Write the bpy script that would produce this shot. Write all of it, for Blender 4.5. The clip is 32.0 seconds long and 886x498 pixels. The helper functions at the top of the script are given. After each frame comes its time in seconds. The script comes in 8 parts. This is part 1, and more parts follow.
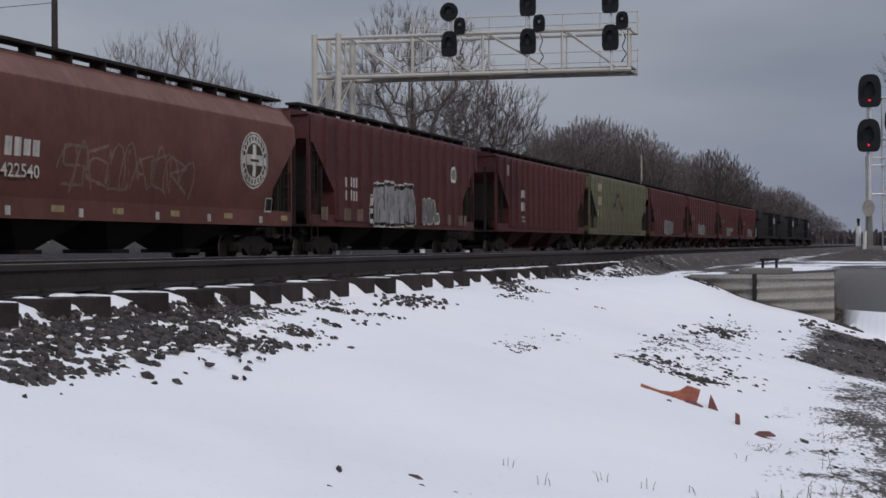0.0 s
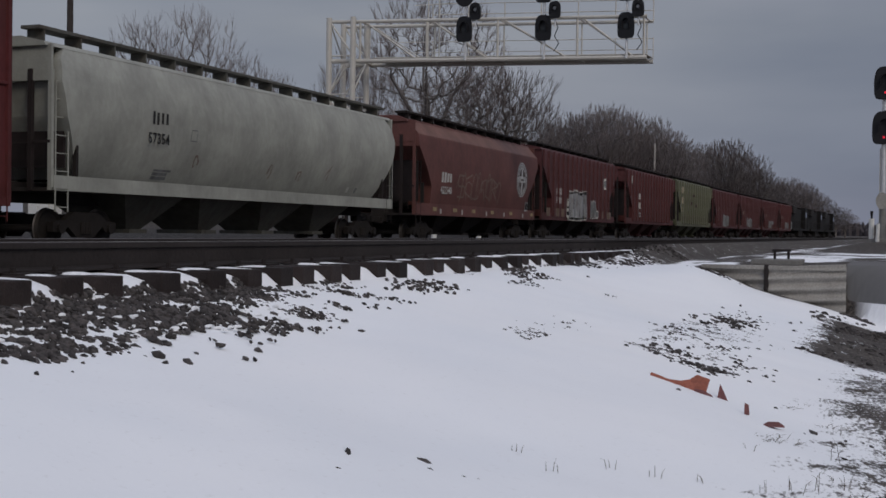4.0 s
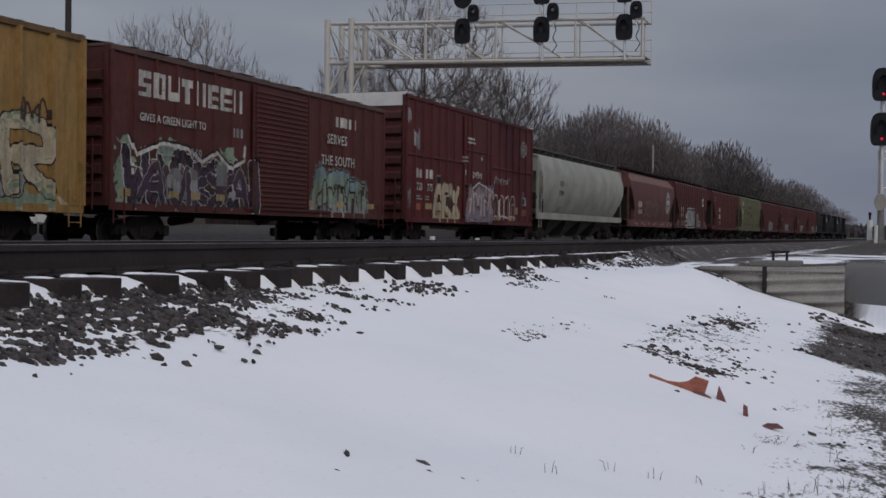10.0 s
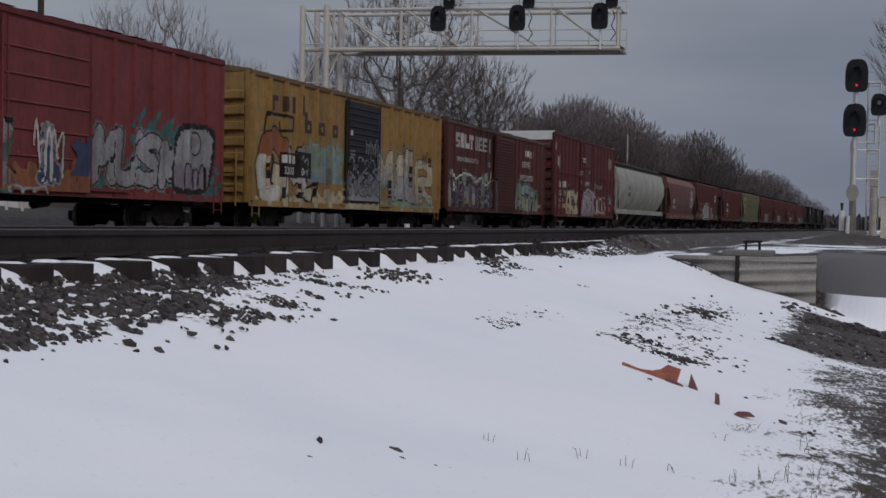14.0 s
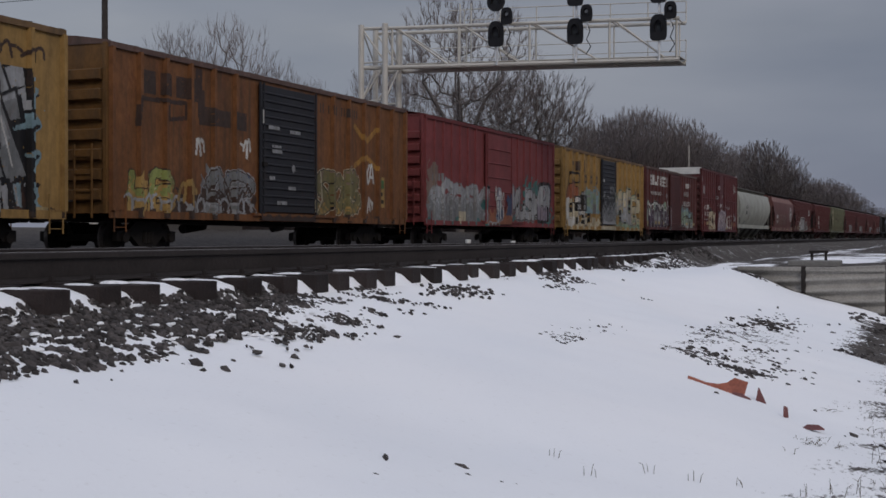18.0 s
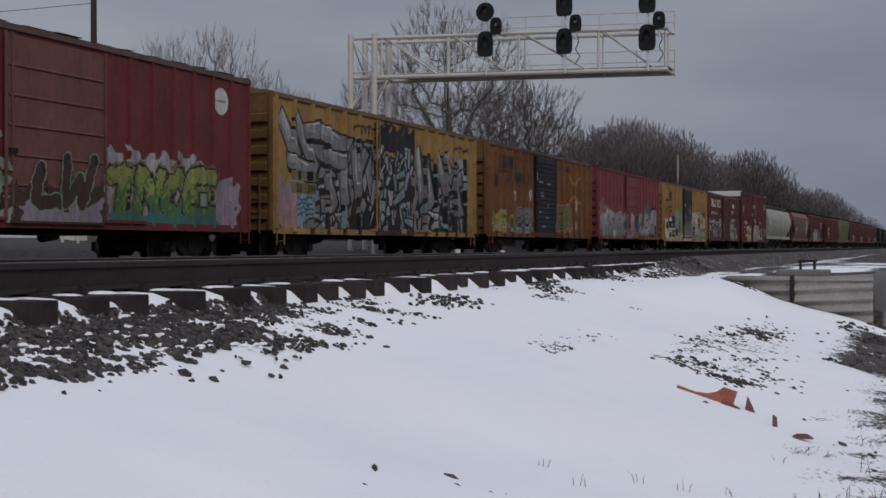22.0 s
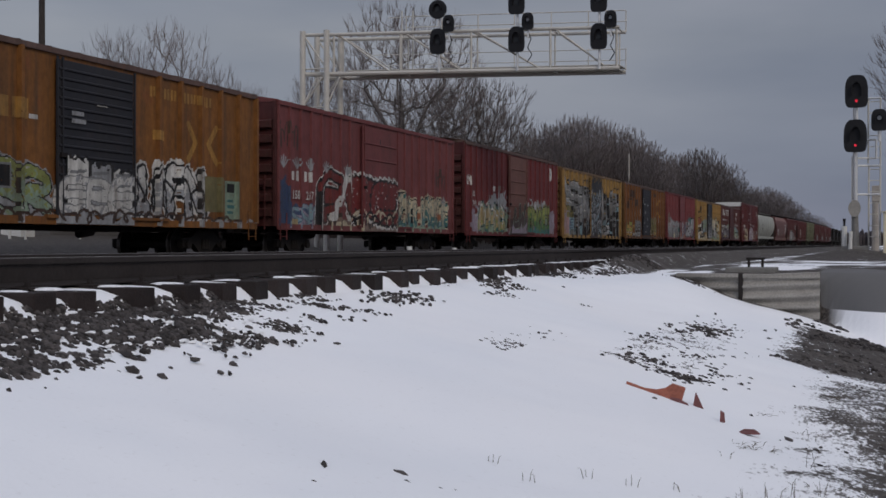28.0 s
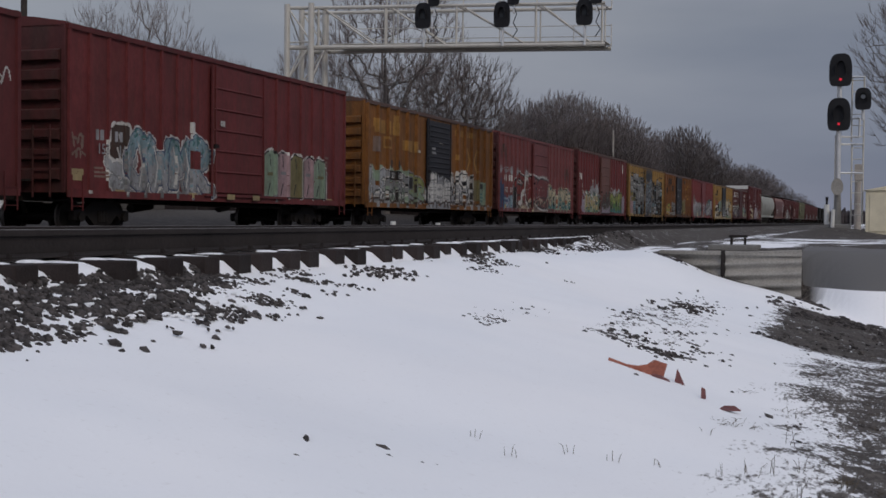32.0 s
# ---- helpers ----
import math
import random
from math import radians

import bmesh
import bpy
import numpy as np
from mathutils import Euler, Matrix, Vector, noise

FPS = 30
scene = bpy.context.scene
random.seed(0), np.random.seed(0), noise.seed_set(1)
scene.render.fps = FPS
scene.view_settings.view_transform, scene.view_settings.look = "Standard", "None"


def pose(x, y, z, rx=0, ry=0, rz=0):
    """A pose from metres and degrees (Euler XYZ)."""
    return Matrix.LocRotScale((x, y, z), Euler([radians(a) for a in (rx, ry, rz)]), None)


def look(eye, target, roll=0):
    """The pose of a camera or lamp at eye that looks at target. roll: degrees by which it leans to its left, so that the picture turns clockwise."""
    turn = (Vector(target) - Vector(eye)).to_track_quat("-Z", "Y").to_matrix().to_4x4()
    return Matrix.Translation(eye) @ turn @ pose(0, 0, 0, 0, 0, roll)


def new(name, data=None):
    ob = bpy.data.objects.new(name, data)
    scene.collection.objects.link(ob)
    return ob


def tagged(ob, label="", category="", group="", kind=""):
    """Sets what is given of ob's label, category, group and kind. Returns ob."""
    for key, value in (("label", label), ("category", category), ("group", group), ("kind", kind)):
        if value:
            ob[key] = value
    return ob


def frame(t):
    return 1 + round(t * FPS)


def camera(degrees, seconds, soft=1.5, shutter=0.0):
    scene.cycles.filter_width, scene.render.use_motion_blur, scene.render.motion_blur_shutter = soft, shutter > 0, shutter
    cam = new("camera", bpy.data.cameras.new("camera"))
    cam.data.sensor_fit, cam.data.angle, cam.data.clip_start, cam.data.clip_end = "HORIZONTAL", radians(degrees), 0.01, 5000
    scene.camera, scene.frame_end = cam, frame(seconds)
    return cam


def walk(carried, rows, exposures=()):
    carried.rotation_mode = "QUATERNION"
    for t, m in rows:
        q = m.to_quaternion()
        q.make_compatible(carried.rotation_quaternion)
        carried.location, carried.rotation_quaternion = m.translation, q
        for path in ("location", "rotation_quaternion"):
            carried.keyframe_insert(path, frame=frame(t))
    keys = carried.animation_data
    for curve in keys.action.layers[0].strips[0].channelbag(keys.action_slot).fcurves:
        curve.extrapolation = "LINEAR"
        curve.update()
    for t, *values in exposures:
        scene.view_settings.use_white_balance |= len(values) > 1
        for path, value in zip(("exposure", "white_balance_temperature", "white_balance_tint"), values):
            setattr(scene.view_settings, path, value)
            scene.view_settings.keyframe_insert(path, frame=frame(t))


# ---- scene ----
# World: y runs along the railway, x to the right of it, z = 0 is the near rail's top.
PATH = [
    (0, 0.000, 0.000, 0.105, 89.872, 0.259, 20.226),
    (0.5, 0.007, 0.003, 0.104, 89.877, 0.606, 19.997),
    (1, 0.001, 0.000, 0.103, 89.847, 0.579, 19.920),
    (1.5, -0.003, -0.001, 0.102, 89.742, 0.618, 20.032),
    (2, 0.002, 0.001, 0.104, 89.608, 0.620, 20.143),
    (2.5, 0.002, 0.001, 0.103, 89.519, 0.435, 20.327),
    (3, 0.002, 0.001, 0.101, 89.458, 0.121, 20.411),
    (3.5, 0.001, 0.000, 0.101, 89.379, -0.285, 20.511),
    (5.5, -0.020, -0.008, 0.103, 88.492, -1.497, 21.462),
    (6, -0.019, -0.007, 0.103, 88.352, -1.370, 21.574),
    (6.5, -0.013, -0.005, 0.102, 88.252, -0.942, 21.793),
    (7, -0.007, -0.002, 0.103, 88.326, -0.472, 21.910),
    (7.5, -0.005, -0.002, 0.103, 88.445, -0.480, 21.831),
    (8, -0.010, -0.004, 0.107, 88.500, -0.513, 21.555),
    (8.5, -0.012, -0.005, 0.104, 88.599, -0.661, 21.201),
    (9, -0.009, -0.003, 0.110, 88.860, -0.725, 21.002),
    (9.5, -0.007, -0.003, 0.104, 89.152, -0.580, 20.763),
    (10, -0.005, -0.002, 0.101, 89.292, -0.658, 20.676),
    (10.5, -0.006, -0.002, 0.105, 89.272, -1.075, 20.532),
    (11, -0.010, -0.004, 0.104, 89.139, -1.289, 20.246),
    (11.5, -0.007, -0.003, 0.104, 89.060, -1.233, 20.056),
    (12, -0.002, -0.001, 0.101, 88.977, -1.170, 19.984),
    (12.5, -0.005, -0.002, 0.102, 88.866, -1.095, 19.847),
    (13, -0.012, -0.004, 0.100, 88.786, -1.125, 19.832),
    (13.5, -0.004, -0.002, 0.098, 88.757, -1.007, 19.680),
    (14, -0.004, -0.001, 0.098, 88.755, -1.011, 19.513),
    (14.5, -0.001, -0.001, 0.097, 88.759, -0.702, 19.500),
    (16.5, -0.002, -0.001, 0.101, 89.238, -0.485, 20.549),
    (17, -0.002, -0.001, 0.103, 89.282, -0.307, 21.024),
    (17.5, 0.000, 0.000, 0.104, 89.339, -0.002, 21.723),
    (18, -0.009, -0.003, 0.101, 89.435, -0.063, 22.300),
    (18.5, -0.002, -0.001, 0.104, 89.508, -0.018, 22.665),
    (19, -0.004, -0.002, 0.101, 89.549, -0.197, 22.969),
    (19.5, -0.000, -0.000, 0.102, 89.583, -0.029, 22.990),
    (20, -0.003, -0.001, 0.103, 89.653, -0.175, 22.868),
    (20.5, 0.001, 0.001, 0.104, 89.696, -0.268, 22.690),
    (21, 0.002, 0.001, 0.103, 89.770, -0.283, 22.419),
    (21.5, -0.002, -0.001, 0.101, 89.871, -0.287, 22.094),
    (22, -0.006, -0.002, 0.102, 89.880, 0.012, 21.826),
    (22.5, -0.000, -0.000, 0.100, 89.845, -0.045, 21.643),
    (23, -0.000, -0.000, 0.100, 89.720, 0.000, 21.490),
    (23.5, 0.002, 0.001, 0.097, 89.504, 0.072, 21.397),
    (24, 0.005, 0.002, 0.099, 89.325, -0.076, 21.239),
    (24.5, -0.001, -0.000, 0.101, 89.238, -0.007, 21.116),
    (26.5, -0.000, -0.000, 0.096, 89.435, 0.037, 20.641),
    (27, -0.002, -0.001, 0.099, 89.501, 0.220, 20.237),
    (27.5, 0.005, 0.002, 0.099, 89.625, 0.084, 19.983),
    (28, 0.004, 0.001, 0.097, 89.764, -0.104, 19.645),
    (28.5, 0.006, 0.002, 0.100, 89.855, -0.249, 19.404),
    (29, 0.006, 0.002, 0.092, 89.846, -0.324, 19.223),
    (29.5, 0.000, 0.000, 0.097, 89.600, -0.417, 18.979),
    (30, 0.003, 0.001, 0.098, 89.377, -0.513, 18.959),
    (30.5, -0.001, -0.000, 0.096, 89.164, -0.453, 18.977),
    (31, 0.007, 0.003, 0.096, 88.973, -0.332, 18.894),
    (31.5, 0.009, 0.004, 0.102, 88.742, -0.423, 18.915),
    (32, 0.004, 0.001, 0.098, 88.630, -0.555, 18.901),
]
cam = camera(39.0, 32.0, soft=1.6)
walk(cam, [(t, pose(x, y, z, rx, ry, rz)) for t, x, y, z, rx, ry, rz in PATH], exposures=((0, -0.01), (1, -0.09), (3, -0.22), (6, -0.34), (9, -0.32), (12, -0.28), (17, -0.33), (19, -0.17), (23, -0.20), (28, -0.23), (32, -0.23)))

# ---- light: a cloudy winter sky, the sun weak behind cloud at the camera's back ----
SUN_EL, SUN_AZ = 34.0, 130.0
world = bpy.data.worlds.new("winter_sky")
scene.world = world
world.use_nodes = True
wn, wl = world.node_tree.nodes, world.node_tree.links
wn.clear()
w_out, w_bg = wn.new("ShaderNodeOutputWorld"), wn.new("ShaderNodeBackground")
w_sky = wn.new("ShaderNodeTexSky")
w_sky.sky_type, w_sky.sun_disc = "NISHITA", False
w_sky.sun_elevation, w_sky.sun_rotation = radians(SUN_EL), radians(SUN_AZ)
w_scale = wn.new("ShaderNodeMixRGB")
w_scale.blend_type, w_scale.inputs[0].default_value = "MULTIPLY", 1.0
w_scale.inputs[2].default_value = (0.085, 0.085, 0.085, 1)
w_co, w_map, w_noise, w_ramp, w_mix = (wn.new("ShaderNodeTexCoord"), wn.new("ShaderNodeMapping"), wn.new("ShaderNodeTexNoise"),
                                       wn.new("ShaderNodeValToRGB"), wn.new("ShaderNodeMixRGB"))
w_map.inputs["Scale"].default_value = (1.2, 1.2, 4.5)
w_noise.inputs["Scale"].default_value, w_noise.inputs["Detail"].default_value, w_noise.inputs["Roughness"].default_value = 1.6, 5, 0.5
w_ramp.color_ramp.elements[0].position, w_ramp.color_ramp.elements[0].color = 0.34, (0.190, 0.209, 0.276, 1)
w_ramp.color_ramp.elements[1].position, w_ramp.color_ramp.elements[1].color = 0.70, (0.328, 0.339, 0.394, 1)
w_mix.inputs[0].default_value = 0.86
wl.new(w_co.outputs["Generated"], w_map.inputs["Vector"])
wl.new(w_map.outputs[0], w_noise.inputs["Vector"])
wl.new(w_noise.outputs[0], w_ramp.inputs[0])
wl.new(w_sky.outputs[0], w_scale.inputs[1])
wl.new(w_scale.outputs[0], w_mix.inputs[1])
wl.new(w_ramp.outputs[0], w_mix.inputs[2])
w_sep, w_up, w_side, w_mul, w_gain = (wn.new("ShaderNodeSeparateXYZ"), wn.new("ShaderNodeMapRange"), wn.new("ShaderNodeMapRange"), wn.new("ShaderNodeMath"), wn.new("ShaderNodeMixRGB"))
for k, v in enumerate((0.10, 1.0, 1.0, 2.7)):
    w_up.inputs[k + 1].default_value = v
for k, v in enumerate((-0.75, 0.35, 1.02, 0.68)):
    w_side.inputs[k + 1].default_value = v
w_mul.operation, w_gain.blend_type, w_gain.inputs[0].default_value = "MULTIPLY", "MULTIPLY", 1.0
wl.new(w_co.outputs["Generated"], w_sep.inputs[0])
w_back, w_mul2 = wn.new("ShaderNodeMapRange"), wn.new("ShaderNodeMath")
for k, v in enumerate((-0.8, 0.55, 1.5, 1.0)):
    w_back.inputs[k + 1].default_value = v
w_mul2.operation = "MULTIPLY"
wl.new(w_sep.outputs[1], w_back.inputs[0])
wl.new(w_sep.outputs[2], w_up.inputs[0])
wl.new(w_sep.outputs[0], w_side.inputs[0])
wl.new(w_up.outputs[0], w_mul.inputs[0])
wl.new(w_side.outputs[0], w_mul.inputs[1])
wl.new(w_mix.outputs[0], w_gain.inputs[1])
wl.new(w_mul.outputs[0], w_mul2.inputs[0])
wl.new(w_back.outputs[0], w_mul2.inputs[1])
wl.new(w_mul2.outputs[0], w_gain.inputs[2])
w_east, w_tint, w_cool = wn.new("ShaderNodeMapRange"), wn.new("ShaderNodeMixRGB"), wn.new("ShaderNodeMixRGB")
for k, v in enumerate((-0.40, 0.05, 0.0, 1.0)):
    w_east.inputs[k + 1].default_value = v
w_tint.inputs[1].default_value, w_tint.inputs[2].default_value = (1.025, 1.0, 0.965, 1), (0.985, 1.0, 1.035, 1)
w_cool.blend_type, w_cool.inputs[0].default_value = "MULTIPLY", 1.0
wl.new(w_sep.outputs[0], w_east.inputs[0])
wl.new(w_east.outputs[0], w_tint.inputs[0])
wl.new(w_gain.outputs[0], w_cool.inputs[1])
wl.new(w_tint.outputs[0], w_cool.inputs[2])
w_low, w_haze, w_blue = wn.new("ShaderNodeMapRange"), wn.new("ShaderNodeMixRGB"), wn.new("ShaderNodeMixRGB")
for k, v in enumerate((0.02, 0.16, 0.0, 1.0)):
    w_low.inputs[k + 1].default_value = v
w_haze.inputs[1].default_value, w_haze.inputs[2].default_value = (1.05, 1.08, 1.20, 1), (1.03, 1.03, 1.01, 1)
w_blue.blend_type, w_blue.inputs[0].default_value = "MULTIPLY", 1.0
wl.new(w_sep.outputs[2], w_low.inputs[0])
wl.new(w_low.outputs[0], w_haze.inputs[0])
wl.new(w_cool.outputs[0], w_blue.inputs[1])
wl.new(w_haze.outputs[0], w_blue.inputs[2])
wl.new(w_blue.outputs[0], w_bg.inputs[0])
wl.new(w_bg.outputs[0], w_out.inputs[0])
w_bg.inputs[1].default_value = 1.0
sun = new("sun", bpy.data.lights.new("sun", "SUN"))
sun.data.energy, sun.data.angle, sun.data.color = 1.05, radians(20), (1.0, 0.89, 0.75)
_a, _e = radians(SUN_AZ), radians(SUN_EL)
sun.matrix_world = look((0, 0, 60), (0 - math.sin(_a) * math.cos(_e), 0 - math.cos(_a) * math.cos(_e), 60 - math.sin(_e)))


# ---- materials ----
def nodes(name):
    m = bpy.data.materials.new(name)
    m.use_nodes = True
    return m, m.node_tree.nodes, m.node_tree.links, m.node_tree.nodes["Principled BSDF"]


def tex(n, l, scale, detail=4.0, stretch=(1, 1, 1), rough=0.55, offset=0.0, turn=0.0, grain=1.0):
    """Noise on the object; turn and grain draw it out along a direction on the ground."""
    co, mp, tx = n.new("ShaderNodeTexCoord"), n.new("ShaderNodeMapping"), n.new("ShaderNodeTexNoise")
    mp.inputs["Scale"].default_value = stretch
    mp.inputs["Location"].default_value = (offset, offset * 0.7, offset * 1.3)
    tx.inputs["Scale"].default_value, tx.inputs["Detail"].default_value, tx.inputs["Roughness"].default_value = scale, detail, rough
    l.new(co.outputs["Object"], mp.inputs["Vector"])
    last = mp
    if turn:
        mp.inputs["Rotation"].default_value = (0, 0, -radians(turn))
        last = n.new("ShaderNodeMapping")
        last.inputs["Scale"].default_value = (grain, 1, 1)
        l.new(mp.outputs[0], last.inputs["Vector"])
    l.new(last.outputs[0], tx.inputs["Vector"])
    return tx.outputs[0]


def ramp(n, l, src, a, b, lo=(0, 0, 0, 1), hi=(1, 1, 1, 1)):
    r = n.new("ShaderNodeValToRGB")
    r.color_ramp.elements[0].position, r.color_ramp.elements[1].position = a, b
    r.color_ramp.elements[0].color, r.color_ramp.elements[1].color = lo, hi
    l.new(src, r.inputs[0])
    return r.outputs[0]


def mixc(n, l, fac, a, b, mode="MIX"):
    x = n.new("ShaderNodeMixRGB")
    x.blend_type = mode
    for sock, v in ((x.inputs[0], fac), (x.inputs[1], a), (x.inputs[2], b)):
        if isinstance(v, (int, float)):
            sock.default_value = v
        elif isinstance(v, (tuple, list)):
            sock.default_value = (*v[:3], 1)
        else:
            l.new(v, sock)
    return x.outputs[0]


def bump(n, l, bsdf, src, strength, dist):
    b = n.new("ShaderNodeBump")
    b.inputs["Strength"].default_value, b.inputs["Distance"].default_value = strength, dist
    l.new(src, b.inputs["Height"])
    l.new(b.outputs[0], bsdf.inputs["Normal"])


def surface(name, base, rough=0.7, metal=0.0, var=0.25, scale=3.0, fine=40.0, relief=0.3, dist=0.01, spec=0.3, per_object=0.0, island=0.0):
    """A plain surface with variation at two scales and a fine relief."""
    m, n, l, b = nodes(name)
    big, small = tex(n, l, scale), tex(n, l, fine, 3.0)
    c = mixc(n, l, ramp(n, l, big, 0.3, 0.7), tuple(v * (1 - var) for v in base), tuple(min(1, v * (1 + var)) for v in base))
    c = mixc(n, l, 0.35, c, mixc(n, l, ramp(n, l, small, 0.35, 0.65), tuple(v * 0.6 for v in base), tuple(min(1, v * 1.35) for v in base)))
    if per_object:
        info, hsv, mr = n.new("ShaderNodeObjectInfo"), n.new("ShaderNodeHueSaturation"), n.new("ShaderNodeMapRange")
        mr.inputs[3].default_value, mr.inputs[4].default_value = 1 - per_object, 1 + per_object
        l.new(info.outputs["Random"], mr.inputs[0])
        l.new(mr.outputs[0], hsv.inputs["Value"])
        l.new(c, hsv.inputs["Color"])
        c = hsv.outputs[0]
    if island:
        geo, hsv, mr = n.new("ShaderNodeNewGeometry"), n.new("ShaderNodeHueSaturation"), n.new("ShaderNodeMapRange")
        mr.inputs[3].default_value, mr.inputs[4].default_value = 1 - island, 1 + island
        l.new(geo.outputs["Random Per Island"], mr.inputs[0])
        l.new(mr.outputs[0], hsv.inputs["Value"])
        l.new(c, hsv.inputs["Color"])
        c = hsv.outputs[0]
    l.new(c, b.inputs["Base Color"])
    b.inputs["Roughness"].default_value, b.inputs["Metallic"].default_value, b.inputs["Specular IOR Level"].default_value = rough, metal, spec
    bump(n, l, b, small, relief, dist)
    return m


def car_paint(name, base, grime=(0.045, 0.036, 0.03), rust=(0.13, 0.055, 0.03), dirt=0.45, rusty=0.25, rough=0.62):
    """Old railway paint: faded in clouds, streaked downwards, dusted with road dirt and rust blooms."""
    m, n, l, b = nodes(name)
    cloud, streak, fine, bloom = (tex(n, l, 0.9), tex(n, l, 2.2, 5.0, (1, 2.2, 0.16)), tex(n, l, 55.0, 2.0), tex(n, l, 2.6, 8.0, (1, 1, 0.55), 0.7, 3.7))
    c = mixc(n, l, ramp(n, l, cloud, 0.3, 0.72), tuple(v * 0.78 for v in base), tuple(min(1, v * 1.18) for v in base))
    s = n.new("ShaderNodeMath")
    s.operation = "MULTIPLY"
    l.new(ramp(n, l, streak, 0.42, 0.75), s.inputs[0])
    s.inputs[1].default_value = dirt
    c = mixc(n, l, s.outputs[0], c, grime)
    r = n.new("ShaderNodeMath")
    r.operation = "MULTIPLY"
    l.new(ramp(n, l, bloom, 0.56, 0.68), r.inputs[0])
    r.inputs[1].default_value = rusty
    c = mixc(n, l, r.outputs[0], c, rust)
    stain = tex(n, l, 7.0, 6.0, (1, 1, 0.6), 0.7, 8.1)
    c = mixc(n, l, 0.55 * dirt + 0.15, c, mixc(n, l, ramp(n, l, stain, 0.38, 0.62), (0.52, 0.50, 0.48), (1.12, 1.12, 1.12)), "MULTIPLY")
    c = mixc(n, l, 0.25, c, mixc(n, l, ramp(n, l, fine, 0.3, 0.7), (0.7, 0.7, 0.7), (1.15, 1.15, 1.15)), "MULTIPLY")
    l.new(c, b.inputs["Base Color"])
    b.inputs["Roughness"].default_value, b.inputs["Specular IOR Level"].default_value = rough, 0.3
    bump(n, l, b, cloud, 0.25, 0.03)
    return m


def glow(name, col, power):
    m, n, l, b = nodes(name)
    b.inputs["Base Color"].default_value = (*col, 1)
    b.inputs["Emission Color"].default_value, b.inputs["Emission Strength"].default_value = (*col, 1), power
    return m


M_STEEL_DARK = surface("dark_undercarriage_steel", (0.022, 0.018, 0.017), 0.85, 0.0, 0.35, 2.5)
# near-black colour holds the shade between the hopper ends
M_GAP = surface("shade_dark_end_steel", (0.022, 0.016, 0.016), 0.85, 0.0, 0.3, 2.5)
M_TRUCK = surface("dusty_cast_steel", (0.016, 0.013, 0.012), 0.85, 0.0, 0.4, 4.0)
M_TREAD = surface("worn_wheel_steel", (0.10, 0.09, 0.085), 0.45, 0.6, 0.2, 8.0)
M_RAIL = surface("rusty_rail_steel", (0.026, 0.021, 0.020), 0.85, 0.0, 0.35, 2.2, 30)
M_RAILHEAD = surface("polished_rail_head", (0.30, 0.28, 0.27), 0.4, 0.7, 0.2, 3.0)
M_TIE = surface("creosoted_tie_wood", (0.023, 0.017, 0.016), 0.85, 0.0, 0.4, 5.0, 60, 0.6, 0.01, per_object=0.35)
M_STONE = surface("ballast_stone", (0.070, 0.062, 0.060), 0.9, 0.0, 0.35, 9.0, 60, 0.5, 0.006, per_object=0.35, island=0.6)
M_GALV = surface("galvanised_steel", (0.50, 0.48, 0.44), 0.55, 0.15, 0.12, 1.5)
M_ALU = surface("bright_aluminium", (0.62, 0.62, 0.62), 0.38, 0.6, 0.1, 2.0)
M_BLACK = surface("matt_black_signal_paint", (0.009, 0.009, 0.011), 0.6, 0.0, 0.25, 3.0)
M_LENS_OFF = surface("dark_signal_lens", (0.02, 0.022, 0.024), 0.12, 0.0, 0.1, 3.0, relief=0.0)
M_LENS_GREY = surface("unlit_grey_lens", (0.36, 0.37, 0.38), 0.2, 0.0, 0.1, 3.0, relief=0.0)
M_RED = glow("red_signal_light", (1.0, 0.02, 0.05), 0.32)
M_WHITE = surface("white_paint", (0.62, 0.62, 0.60), 0.6, 0.0, 0.12, 2.0)
M_CREAM = surface("cream_cabinet_paint", (0.66, 0.60, 0.45), 0.6, 0.0, 0.18, 1.8)
M_CONCRETE = surface("grey_concrete", (0.20, 0.195, 0.185), 0.85, 0.0, 0.2, 1.5, 25)
M_WALL_GREY = surface("grey_weathered_wall", (0.105, 0.10, 0.098), 0.85, 0.0, 0.25, 0.8, 20)
M_BARK = surface("grey_brown_bark", (0.135, 0.120, 0.112), 0.9, 0.0, 0.3, 4.0, per_object=0.25)
M_BRUSH = surface("bare_twig_brush", (0.150, 0.129, 0.126), 0.95, 0.0, 0.3, 0.6, per_object=0.25)
M_FARWOOD = surface("distant_wood", (0.060, 0.052, 0.055), 0.95, 0.0, 0.3, 0.2, per_object=0.0)
M_SCRUB = surface("dark_scrub_stems", (0.052, 0.040, 0.038), 0.95, 0.0, 0.3, 0.6)
M_POLE = surface("weathered_pole_wood", (0.045, 0.038, 0.035), 0.9, 0.0, 0.3, 3.0)
M_POLE_PALE = surface("pale_weathered_pole", (0.36, 0.33, 0.30), 0.85, 0.0, 0.2, 3.0)
M_CORR = surface("weathered_corrugated_steel", (0.30, 0.285, 0.26), 0.65, 0.1, 0.25, 1.6, 30)
M_ORANGE = surface("faded_orange_plastic", (0.30, 0.098, 0.062), 0.55, 0.0, 0.2, 9.0)
M_REDPLASTIC = surface("dull_red_plastic", (0.15, 0.058, 0.055), 0.6, 0.0, 0.2, 9.0)
M_GRASS = surface("dead_grass_straw", (0.10, 0.082, 0.060), 0.9, 0.0, 0.3, 6.0)


